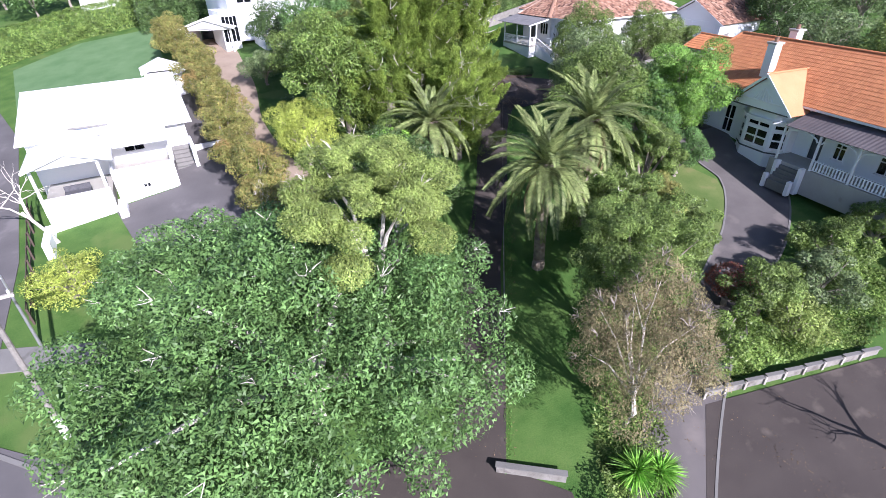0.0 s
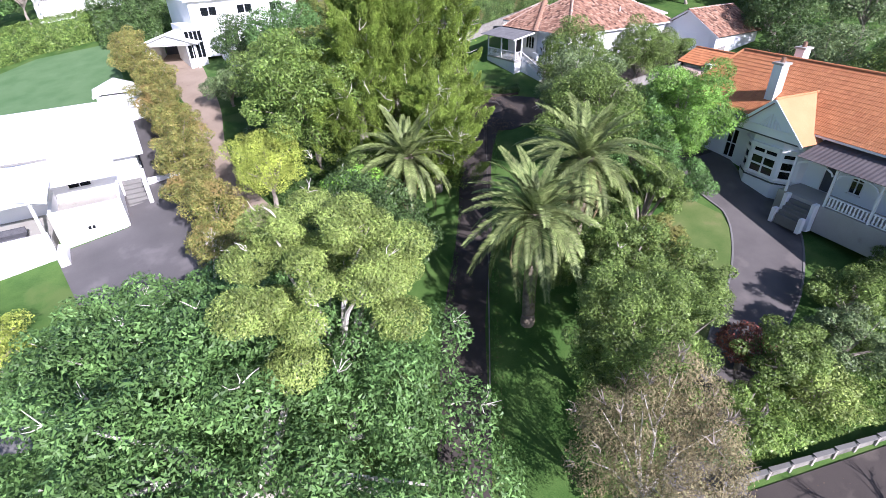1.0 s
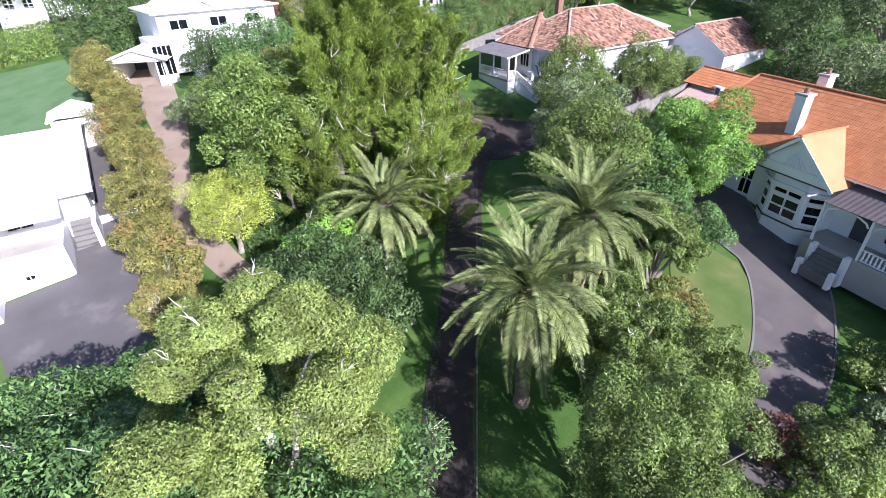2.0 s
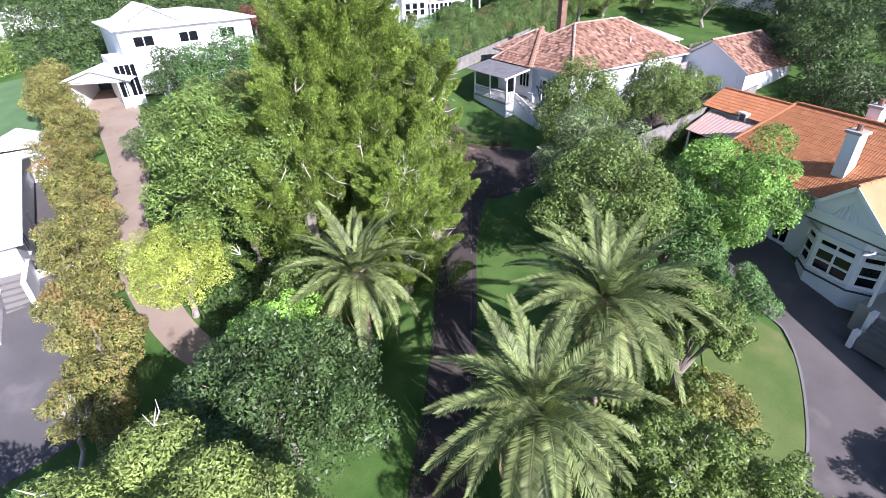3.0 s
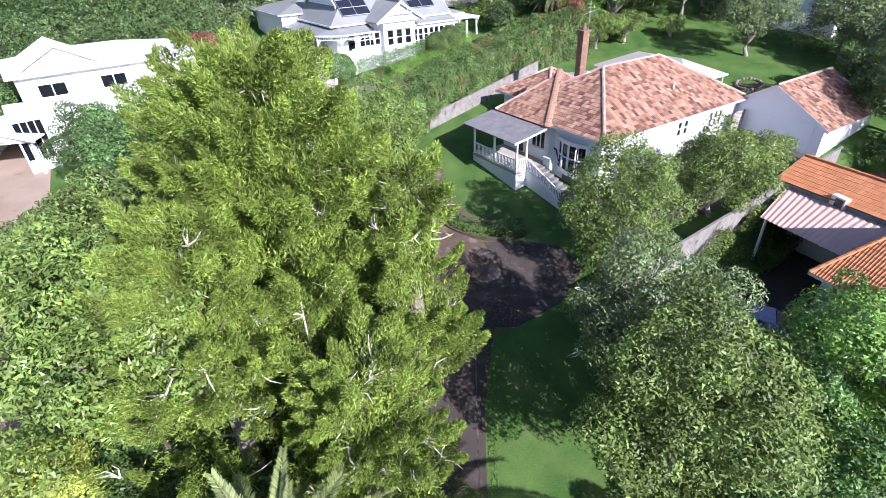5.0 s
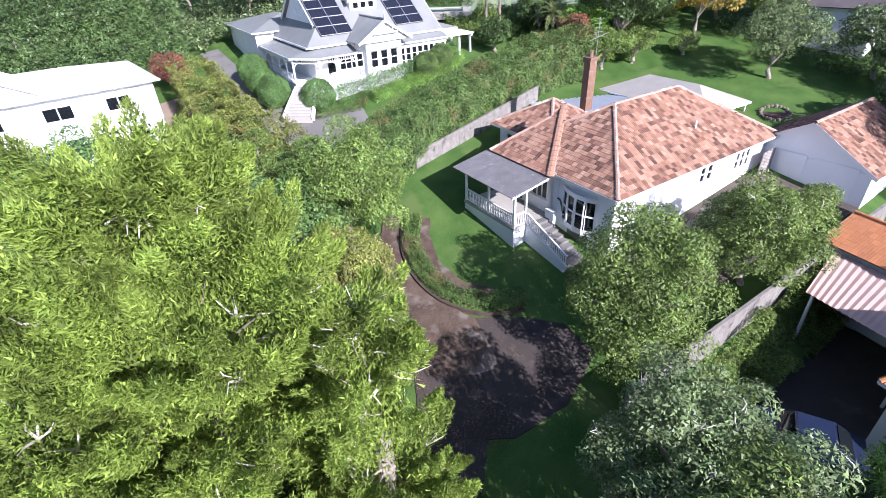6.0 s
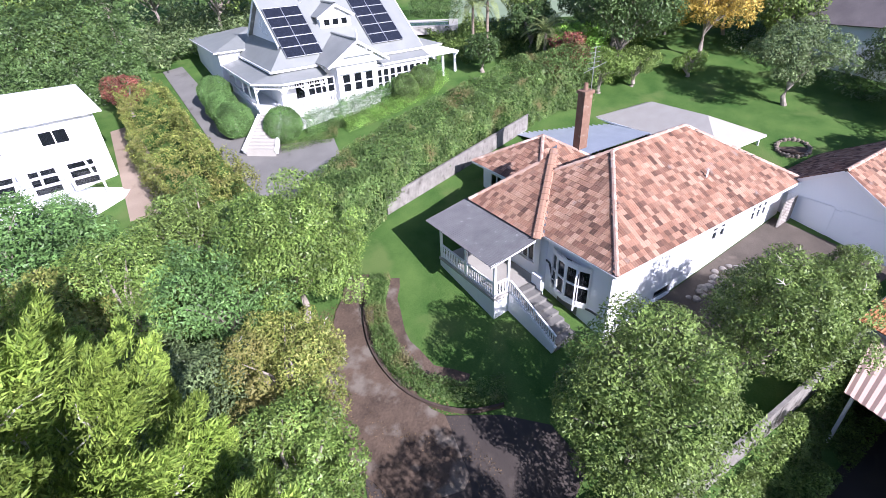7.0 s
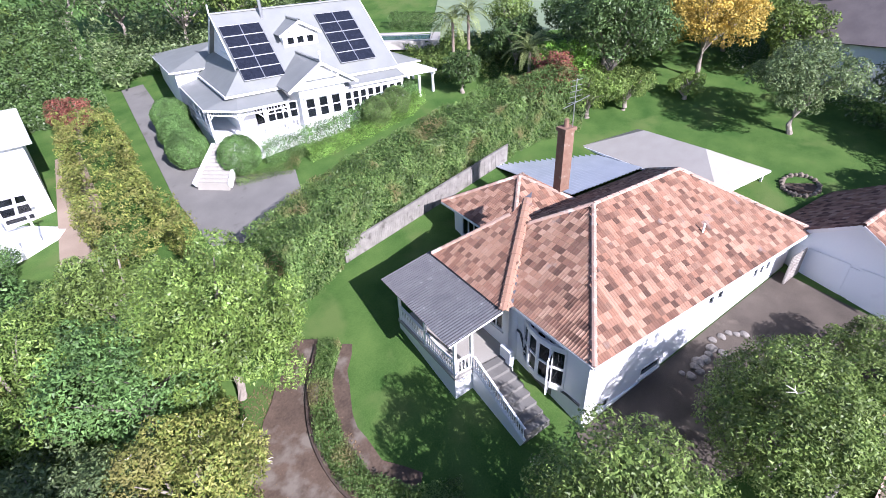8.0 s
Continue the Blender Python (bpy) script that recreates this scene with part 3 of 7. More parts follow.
def tile_mesh(name, w, l, mat, lift=0.032):
    """One clay tile: two rolls and a pan, its lower edge raised. x across, y up the slope."""
    bm = bmesh.new()
    prof = [(0, 0.0), (0.12, 0.022), (0.24, 0.0), (0.5, 0.0), (0.62, 0.022), (0.76, 0.0), (1, 0.0)]
    a = [bm.verts.new((u * w, 0, h + lift)) for u, h in prof]
    b = [bm.verts.new((u * w, l, h + 0.004)) for u, h in prof]
    c = [bm.verts.new((u * w, 0, -0.005)) for u, h in prof]
    for k in range(len(prof) - 1):
        bm.faces.new((a[k], a[k + 1], b[k + 1], b[k]))
        bm.faces.new((c[k], c[k + 1], a[k + 1], a[k]))
    me = bpy.data.meshes.new(name)
    bm.to_mesh(me)
    bm.free()
    me.materials.append(mat)
    return me


def inside(p, poly):
    n = len(poly)
    hit = False
    for k in range(n):
        x0, y0 = poly[k]
        x1, y1 = poly[(k + 1) % n]
        if (y0 > p[1]) != (y1 > p[1]) and p[0] < (x1 - x0) * (p[1] - y0) / (y1 - y0) + x0:
            hit = not hit
    return hit


def slope(parent, corners, mat, tiles=None, singles=0, name="roof_slope", under=None, label=""):
    """One roof slope: corners with the eave first (two points), then round. tiles: (width, course) of clay tiles laid on it."""
    c = [Vector(p) for p in corners]
    ob = part(name, solid(bmesh.new(), c, 0.09), under or mat, parent, label)
    if not tiles:
        return ob
    X = (c[1] - c[0]).normalized()
    N = X.cross(c[2] - c[0]).normalized()
    if N.z < 0:
        N = -N
    Y = N.cross(X)
    if Y.z < 0:
        X, Y = -X, N.cross(-X)
    O = c[0]
    poly = [((p - O).dot(X), (p - O).dot(Y)) for p in c]
    w, l = tiles
    x0, x1 = min(p[0] for p in poly), max(p[0] for p in poly)
    y1 = max(p[1] for p in poly)
    me = tile_mesh("tile", w * 0.985, l + 0.03, mat)
    frame_m = Matrix((X, Y, N)).transposed().to_4x4()
    frame_m.translation = O + N * 0.006
    spots = []
    j = 0
    while j * l < y1:
        k = math.floor(x0 / w)
        while k * w < x1:
            if inside(((k + 0.5) * w, (j + 0.45) * l), poly):
                spots.append((k * w, j * l - 0.02))
            k += 1
        j += 1
    for (u, v) in spots[:singles]:
        t = new("tile", me)
        t.parent = ob
        t.matrix_basis = frame_m @ pose(u, v, 0)
    rest = spots[singles:]
    if rest:
        src = np.array([v.co[:] for v in me.vertices])
        fs = np.array([p.vertices[:] for p in me.polygons])
        quad = src[fs]
        A = np.array(frame_m)
        off = np.array([(u, v, 0) for u, v in rest])
        V = (src[None] + off[:, None]).reshape(-1, 3) @ A[:3, :3].T + A[:3, 3]
        F = (fs[None] + (np.arange(len(rest)) * len(src))[:, None, None]).reshape(-1, 4)
        mj = bpy.data.meshes.new("roof_tiling")
        mj.from_pydata(V.tolist(), [], F.tolist())
        mj.materials.append(mat)
        t = new("roof_tiling", mj)
        t.parent = ob
        tagged(t, "", "", "", "stuff")
    return ob


def caps(parent, a, b, mat, w=0.26, name="ridge_cap"):
    """Half-round capping along a ridge or hip from a to b."""
    a, b = Vector(a), Vector(b)
    bm = bmesh.new()
    n = max(1, int((b - a).length / 0.4))
    m = Matrix.Translation(a + Vector((0, 0, 0.02))) @ (b - a).to_track_quat("X", "Z").to_matrix().to_4x4()
    L = (b - a).length / n
    ring = [(-w / 2, -0.03), (-w * 0.35, 0.05), (0, 0.085), (w * 0.35, 0.05), (w / 2, -0.03)]
    prev = None
    for k in range(n):
        for u, f, h in ((0, 1.0, 0.02), (1, 0.9, 0.0)):
            r = [bm.verts.new(m @ Vector(((k + u) * L, y * f, z + h))) for y, z in ring]
            if prev:
                for q in range(4):
                    bm.faces.new((prev[q], prev[q + 1], r[q + 1], r[q]))
            prev = r
    bmesh.ops.recalc_face_normals(bm, faces=bm.faces[:])
    return part(name, bm, mat, parent)


def corrugated(parent, a, b, c, d, mat, pitch=0.15, depth=0.025, name="roof_sheet", label="", thick=0.03):
    """A corrugated sheet: lower edge a-b, upper edge d-c, ribs running up the slope."""
    a, b, c, d = map(Vector, (a, b, c, d))
    nrm = (b - a).cross(d - a).normalized()
    if nrm.z < 0:
        nrm = -nrm
    n = max(2, int((b - a).length / pitch)) * 4
    bm = bmesh.new()
    lo = [a.lerp(b, k / n) + nrm * depth * math.sin(k * math.pi / 2) for k in range(n + 1)]
    hi = [d.lerp(c, k / n) + nrm * depth * math.sin(k * math.pi / 2) for k in range(n + 1)]
    A = [[bm.verts.new(p + nrm * s) for p in row] for row in (lo, hi) for s in (0, -thick)]
    for k in range(n):
        bm.faces.new((A[0][k], A[0][k + 1], A[2][k + 1], A[2][k]))
        bm.faces.new((A[1][k + 1], A[1][k], A[3][k], A[3][k + 1]))
        bm.faces.new((A[1][k], A[1][k + 1], A[0][k + 1], A[0][k]))
    return part(name, bm, mat, parent, label)


def hip(parent, x0, x1, y0, y1, ze, rise, mat, tiles=None, cap=None, under=None, singles=(0, 0, 0, 0), gutter=True, inset=None):
    """A hipped roof over a rectangle; the ridge runs along its longer side. Slopes: -y, +x, +y, -x."""
    w, l = x1 - x0, y1 - y0
    if w >= l:
        k = inset or l / 2
        a, b = (x0 + k, (y0 + y1) / 2, ze + rise), (x1 - k, (y0 + y1) / 2, ze + rise)
        sl = [[(x0, y0, ze), (x1, y0, ze), b, a], [(x1, y0, ze), (x1, y1, ze), b], [(x1, y1, ze), (x0, y1, ze), a, b], [(x0, y1, ze), (x0, y0, ze), a]]
        ends = [((x0, y0, ze), a), ((x0, y1, ze), a), ((x1, y0, ze), b), ((x1, y1, ze), b), (a, b)]
    else:
        k = inset or w / 2
        a, b = ((x0 + x1) / 2, y0 + k, ze + rise), ((x0 + x1) / 2, y1 - k, ze + rise)
        sl = [[(x0, y0, ze), (x1, y0, ze), a], [(x1, y0, ze), (x1, y1, ze), b, a], [(x1, y1, ze), (x0, y1, ze), b], [(x0, y1, ze), (x0, y0, ze), a, b]]
        ends = [((x0, y0, ze), a), ((x1, y0, ze), a), ((x0, y1, ze), b), ((x1, y1, ze), b), (a, b)]
    for q, n in zip(sl, singles):
        slope(parent, q, mat, tiles, n, under=under)
    for p, q in ends:
        if cap:
            caps(parent, p, q, cap)
    if gutter:
        bm = bmesh.new()
        for p, q in (((x0, y0), (x1, y0)), ((x1, y0), (x1, y1)), ((x1, y1), (x0, y1)), ((x0, y1), (x0, y0))):
            beam(bm, (*p, ze - 0.08), (*q, ze - 0.08), 0.12, 0.12)
        part("gutter", bm, TRIM, parent)


def gable(parent, x0, x1, y0, y1, ze, rise, mat, tiles=None, cap=None, under=None, wall_mat=None, along="x", barge=True, closed=(True, True)):
    """A gabled roof with its ridge along x or y, and the gable walls under it."""
    if along == "x":
        a, b = (x0, (y0 + y1) / 2, ze + rise), (x1, (y0 + y1) / 2, ze + rise)
        sl = [[(x0, y0, ze), (x1, y0, ze), b, a], [(x1, y1, ze), (x0, y1, ze), a, b]]
        tri = [[(x0, y0, ze), (x0, y1, ze), a], [(x1, y0, ze), (x1, y1, ze), b]]
        inward = Vector((1, 0, 0))
    else:
        a, b = ((x0 + x1) / 2, y0, ze + rise), ((x0 + x1) / 2, y1, ze + rise)
        sl = [[(x1, y0, ze), (x1, y1, ze), b, a], [(x0, y1, ze), (x0, y0, ze), a, b]]
        tri = [[(x0, y0, ze), (x1, y0, ze), a], [(x0, y1, ze), (x1, y1, ze), b]]
        inward = Vector((0, 1, 0))
    for q in sl:
        slope(parent, q, mat, tiles, 0, under=under)
    if cap:
        caps(parent, a, b, cap)
    for t, s, on in zip(tri, (1, -1), closed):
        if not on:
            continue
        v = [Vector(p) for p in t]
        mid = (v[0] + v[1]) / 2
        v = [mid.lerp(p, 0.95) + Vector((0, 0, -0.1)) + inward * s * 0.3 for p in v]
        bm = bmesh.new()
        f = [bm.verts.new(p) for p in v] + [bm.verts.new(p + inward * s * 0.15) for p in v]
        bm.faces.new(f[:3])
        bm.faces.new(f[3:][::-1])
        for k in range(3):
            bm.faces.new((f[k], f[(k + 1) % 3], f[3 + (k + 1) % 3], f[3 + k]))
        bmesh.ops.recalc_face_normals(bm, faces=bm.faces[:])
        part("gable_wall", bm, wall_mat or WHITE, parent)
        if barge:
            bm = bmesh.new()
            w = [Vector(p) for p in t]
            for p in (w[0], w[1]):
                beam(bm, p + Vector((0, 0, -0.1)), w[2] + Vector((0, 0, -0.1)), 0.05, 0.2)
            part("bargeboard", bm, TRIM, parent)


def balustrade(parent, p, q, h=0.85, gap=0.16, mat=None, fat=0.06):
    """Top and bottom rail with turned balusters from p to q (points at floor height)."""
    p, q = Vector(p), Vector(q)
    up = Vector((0, 0, 1))
    rail = part("rail", beam(bmesh.new(), p + up * h, q + up * h, 0.1, 0.07), mat or TRIM, parent)
    part("bottom_rail", beam(bmesh.new(), p + up * 0.1, q + up * 0.1, 0.09, 0.06), mat or TRIM, rail)
    n = max(1, int((q - p).length / gap))
    for k in range(n):
        s = p.lerp(q, (k + 0.5) / n)
        b = bmesh.new()
        tube(b, [s + up * 0.13, s + up * (0.13 + 0.2 * h), s + up * (0.5 * h), s + up * (0.8 * h), s + up * (h - 0.035)], [fat * 0.45, fat * 0.8, fat * 0.4, fat * 0.6, fat * 0.45], 6)
        part("baluster", b, mat or TRIM, rail)


# ---- ground ----
def axis_steps(a, b):
    far = [30, 80, 180, 400, 900, 2000]
    n = int(b - a)
    return [a - f for f in reversed(far)] + [a + k for k in range(n + 1)] + [b + f for f in far]


_xs, _ys = axis_steps(-80, 70), axis_steps(-65, 80)
_bm = bmesh.new()
_g = [[_bm.verts.new((x, y, gz(x, y) + 0.03 * noise.noise(Vector((x * 0.5, y * 0.5, 0))))) for y in _ys] for x in _xs]
for i in range(len(_xs) - 1):
    for j in range(len(_ys) - 1):
        _bm.faces.new((_g[i][j], _g[i + 1][j], _g[i + 1][j + 1], _g[i][j + 1]))
tagged(finish("ground", _bm, GRASS, None, True), "mown green lawn on a gentle hillside", "ground", "", "structure")

# main drive, turning area and the path beyond it
MAIN_DRIVE, _line, _w = ribbon("drive_main", "narrow old asphalt driveway between lawns", [(-33.5, -39.5), (-28, -31.8), (-23.4, -25.0), (-18.2, -18.6), (-12.9, -11.2), (-8.6, -6.0), (-7.0, -3.0)],
                               [2.6, 2.6, 2.5, 2.5, 2.6, 3.6, 4.6], BROWN_TARMAC)
ribbon("path_earth", "bare earth path curving round the lawn", [(-6.0, -5.8), (-7.0, -3.6), (-7.8, -0.6), (-7.3, 2.2), (-5.7, 5.0), (-4.3, 7.2)], [0.6, 3.8, 3.9, 2.6, 1.9, 1.2], SOIL, 0.075, ragged=0.35)
kerb("kerb_main", "thin timber edging of the driveway", [(-27.0 + 18.0 * k / 24, -32.6 + 25.3 * k / 24) for k in range(25)], 0.07, 0.05, OLD_SHADED_BOARD)

area("turning_area", "brown asphalt turning area at the end of the drive", [(-10.0, -7.6), (-7.6, -9.2), (-4.6, -9.4), (-1.6, -8.2), (-1.6, -6.0), (-3.0, -4.4), (-5.8, -2.4), (-8.6, -3.2)], BROWN_TARMAC, 0.056)
# the villa's drive with its kerbs
LOOP, _line, _w = ribbon("drive_villa", "smooth grey asphalt drive sweeping past the villa", [(7.5, -17.5), (3.2, -20.5), (0.2, -25.0), (-1.0, -29.2), (-6.0, -32.9), (-12.6, -35.4), (-19.5, -38.6), (-27, -43.5), (-38, -52)],
                         [5.0, 4.6, 4.2, 4.6, 3.9, 3.0, 3.2, 3.6, 4.0], ASPHALT)
for s, nm in ((1, "kerb_outer"), (-1, "kerb_inner")):
    _k = []
    for k, p in enumerate(_line[8:-14]):
        k += 8
        d = (_line[k + 1] - _line[k - 1]).normalized()
        _k.append((p.x - d.y * s * _w[k] / 2, p.y + d.x * s * _w[k] / 2))
    kerb(nm, "pale concrete kerb along the asphalt drive", _k, 0.12, 0.08, CONCRETE)
area("court_villa", "dark asphalt yard behind the villa", [(-0.5, -14.0), (3.0, -13.3), (11.5, -13.3), (13.5, -18.5), (8, -22.5), (1.5, -22.0), (-1.2, -18.0)], BROWN_TARMAC, 0.07)
area("parking_lot", "brown asphalt parking area below a retaining wall", [(-19.6, -39.6), (-9.8, -42.7), (2, -50), (-14, -60), (-27, -45.5)], BROWN_TARMAC, 0.06)

# street, footpath and side lane
# the apron's dark brown stands in for the tree shade over pale asphalt
area("drive_apron", "worn asphalt apron at the foot of the drive, darkened for tree shade", [(-37.5, -33.2), (-32.6, -33.4), (-30.2, -36.5), (-28.0, -38.9), (-30.0, -46.0), (-40.5, -36.5)], BROWN_TARMAC, 0.066)
area("street", "grey asphalt street", [(-66, -8), (-57, -16.5), (-43.6, -29.6), (-30, -46), (-40, -62), (-76, -40)], TARMAC, 0.06)
kerb("kerb_street", "concrete kerb along the street", [(-57 + 27 * k / 16, -16.4 - 29.4 * k / 16) for k in range(17)], 0.22, 0.11, CONCRETE)
area("side_lane", "pale worn asphalt side lane", [(-57.5, -16), (-52.2, -21.0), (-51.2, -6), (-52.3, 16), (-56, 30), (-62, 28)], TARMAC, 0.075)
area("footpath", "narrow pale concrete footpath", [(-51.8, -16.6), (-45.8, -19.4), (-46.2, -17.6), (-51.8, -14.6)], CONCRETE, 0.09)
# yard of the low white house, earth drive
area("yard_white_house", "worn grey asphalt yard beside the white house", [(-39.6, -12.5), (-35.5, -12.0), (-34.4, -4), (-34.4, 18), (-38.4, 18), (-39.6, 2.0)], TARMAC, 0.06)
area("forecourt_white_house", "worn grey asphalt forecourt", [(-44.6, -3.0), (-43.4, -9.5), (-39.596, -12.5), (-39.596, -2.9)], TARMAC, 0.06)
ribbon("drive_earth", "tan packed-earth driveway", [(-28.6, -12.5), (-30.4, -8.2), (-31.5, -2), (-31.6, 5), (-30.4, 13), (-30.2, 20), (-30.2, 27), (-30.6, 33)], [1.6, 2.0, 2.4, 2.6, 3.0, 3.6, 4.4, 4.6], DIRT)
area("yard_red_house", "brown asphalt yard under the red-roofed house", [(3.2, -4.31), (18.4, -4.31), (19.2, -10.6), (8, -9.6), (2.0, -7.2)], DUSTY_TARMAC, 0.06)
area("drive_grey_house", "wet-looking concrete driveway of the grey villa", [(-7.6, 46), (-5.6, 46), (-4.6, 25.0), (-7.2, 24.0)], CONCRETE, 0.07)
area("forecourt_grey_house", "stained concrete forecourt of the grey villa", [(-7.2, 24.4), (-4.6, 25.0), (1.0, 22.0), (0.4, 19.4), (-4.6, 16.6), (-6.4, 17.6)], CONCRETE, 0.066)
area("path_white_villa", "pale gravel strip beside the white house", [(-14.6, 21.5), (-12.6, 21.0), (-11.6, 27), (-12.2, 36), (-14.0, 36)], DIRT, 0.06)
area("lawn_villa", "dry yellowish lawn inside the curve of the drive", [(-3.4, -24.6), (-3.0, -27.6), (-4.6, -30.1), (-9.0, -32.6), (-13.2, -34.0), (-13.6, -32.6), (-10.5, -28.6), (-6.5, -25.2)], DRY_GRASS, 0.045, "lawn")
area("lawn_white_house", "pale mown lawn behind the white house", [(-52.5, 19.0), (-39.8, 19.4), (-36.8, 24.0), (-36.6, 43.0), (-46.0, 43.5), (-54.0, 38.0)], PALE_GRASS, 0.05, "lawn")
area("tennis_court", "dull green tennis court", [(22, 36), (34, 28), (46, 40), (33, 50)], COURT_GREEN, 0.07)


# ---- red-roofed house ----
HOUSE_EAVE = 4.14
red_house = thing("house", "white rendered bungalow with a weathered red clay tile roof", "house", (0, 0, 0))
_holes = [(0.6, 1.0, 0.9, 1.7), (1.2, 1.6, 0.9, 1.7), (3.6, 5.0, 1.5, 2.1), (8.0, 8.5, 3.5, 4.6), (8.75, 9.25, 3.5, 4.6), (11.9, 12.3, 3.4, 4.6), (12.5, 12.9, 3.4, 4.6), (13.1, 13.5, 3.4, 4.6)]
_, _m = wall(red_house, (3.55, -4.22), (18.9, -4.22), -1.0, HOUSE_EAVE, WHITE, _holes)
for h in _holes:
    window(red_house, _m, *h, cols=1, rows=2 if h[3] > 3 else 1)
part("plinth", boxed(3.6, 18.9, -4.3, -4.221, -1.0, 0.28), WHITE, red_house)
_bow = [(0.55, 1.15, 2.5, 4.35), (1.2, 1.85, 2.5, 4.3), (1.9, 2.55, 2.5, 4.3)]
# walls turned from the sun take the bluish shade colour instead of WHITE
_, _m = wall(red_house, (3.55, 0.0), (3.55, -4.02), -1.0, HOUSE_EAVE, SHADE_BLUE_WHITE, _bow)
for h in _bow:
    window(red_house, _m, *h, cols=1, rows=1, bar=0.09)
part("vent_panel", boxed(1.0, 2.4, -0.02, 0.06, 1.15, 1.7, _m), CONCRETE, red_house)
# a swung-open casement and the curved dark string course
_bp = [(0.45, 0.02), (1.05, 0.3), (1.75, 0.42), (2.45, 0.32), (3.05, 0.02)]
for k, ((u0, d0), (u1, d1)) in enumerate(zip(_bp, _bp[1:])):
    L = math.hypot(u1 - u0, d1 - d0)
    fm = _m @ Matrix.Translation((u0, -d0, 0)) @ Matrix.Rotation(math.atan2(d0 - d1, u1 - u0), 4, "Z")
    window(red_house, fm, 0.0, L, 2.15, 4.2, 1, 2, 0.085, False, 0.07, label="white bow-window casement")
    part("bow_apron", boxed(0.0, L, 0.0, 0.1, 1.9, 2.148, fm), TRIM, red_house)
    part("bow_head", boxed(0.0, L, -0.03, 0.1, 4.203, 4.4, fm), TRIM, red_house)
window(red_house, _m @ Matrix.Translation((2.5, -0.36, 0)) @ Matrix.Rotation(radians(-58), 4, "Z"), 0.0, 0.66, 2.18, 4.15, 1, 2, 0.08, False, 0.045, label="white casement standing open")
_bm = bmesh.new()
_pts = [_m @ Vector((u, -0.03, v)) for u, v in ((0.0, 3.35), (0.25, 3.3), (0.42, 2.9), (0.6, 2.3), (1.0, 1.98), (1.8, 1.86), (2.7, 1.9), (3.3, 2.0), (4.02, 2.0))]
for a, b in zip(_pts, _pts[1:]):
    beam(_bm, a, b, 0.07, 0.09)
part("string_course", _bm, DARK, red_house, "dark curved string course")
_, _m = wall(red_house, (3.0, 5.0), (3.0, 0.0), -1.0, HOUSE_EAVE, SHADE_BLUE_WHITE, [(1.4, 2.4, 2.4, 4.5), (3.2, 4.6, 3.2, 4.5)])
window(red_house, _m, 3.2, 4.6, 3.2, 4.5, cols=3)
door(red_house, _m @ pose(0, 0, 2.38), 1.4, 2.4, 2.1)
wall(red_house, (3.0, 0.0), (3.75, 0.0), -1.0, HOUSE_EAVE, SHADE_BLUE_WHITE)
wall(red_house, (18.9, -4.02), (18.9, 4.9), -1.0, HOUSE_EAVE, WHITE)
wall(red_house, (18.7, 4.9), (3.2, 4.9), -1.0, HOUSE_EAVE, WHITE)
_, _m = wall(red_house, (6.6, 9.4), (6.6, 4.9), -1.0, HOUSE_EAVE, SHADE_BLUE_WHITE, [(0.8, 2.6, 3.3, 4.6)])
window(red_house, _m, 0.8, 2.6, 3.3, 4.6, cols=3)
wall(red_house, (12.2, 9.4), (6.8, 9.4), -1.0, HOUSE_EAVE, WHITE)
wall(red_house, (12.2, 4.9), (12.2, 9.2), -1.0, HOUSE_EAVE, WHITE)
part("floor", boxed(3.8, 18.7, -4.0, 4.9, 1.2, 1.36), FLOORING, red_house)
T = (0.3, 0.31)
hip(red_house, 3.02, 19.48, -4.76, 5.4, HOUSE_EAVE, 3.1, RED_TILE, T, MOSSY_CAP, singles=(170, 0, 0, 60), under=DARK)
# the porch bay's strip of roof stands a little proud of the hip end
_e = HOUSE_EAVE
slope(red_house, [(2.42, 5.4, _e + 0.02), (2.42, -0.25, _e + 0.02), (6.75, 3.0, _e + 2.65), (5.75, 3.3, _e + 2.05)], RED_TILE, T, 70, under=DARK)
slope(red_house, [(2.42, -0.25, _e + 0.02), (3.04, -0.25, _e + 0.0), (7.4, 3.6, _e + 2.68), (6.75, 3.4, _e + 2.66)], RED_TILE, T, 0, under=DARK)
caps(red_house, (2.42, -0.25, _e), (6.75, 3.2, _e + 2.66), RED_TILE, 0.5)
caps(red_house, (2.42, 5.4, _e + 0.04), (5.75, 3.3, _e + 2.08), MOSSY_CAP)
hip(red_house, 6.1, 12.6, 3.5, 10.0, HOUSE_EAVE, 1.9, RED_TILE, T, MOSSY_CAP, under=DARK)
# rafter tails
for k in range(5):
    part("rafter_tail", boxed(3.0, 3.5, -3.9 + 0.8 * k, -3.8 + 0.8 * k, _e - 0.2, _e - 0.1), TRIM, red_house)
# chimney
_ch = part("chimney", boxed(10.9, 11.6, 5.0, 5.55, 5.2, 8.7), BRICK, red_house, "tall old brick chimney")
part("chimney_cap", boxed(10.82, 11.68, 4.92, 5.63, 8.7, 8.88), BRICK, _ch)
_bm = bmesh.new()
tube(_bm, [(11.25, 5.3, 8.88), (11.25, 5.3, 9.3)], [0.15, 0.12], 8)
part("chimney_pot", _bm, BRICK, _ch)
_bm = bmesh.new()
beam(_bm, (11.5, 5.1, 8.8), (11.5, 5.1, 11.4), 0.035)
for k in range(5):
    beam(_bm, (11.0 + 0.03 * k, 5.1, 10.2 + 0.28 * k), (12.0 - 0.03 * k, 5.1, 10.2 + 0.28 * k), 0.02)
beam(_bm, (10.7, 5.1, 10.0), (12.6, 5.1, 10.35), 0.025)
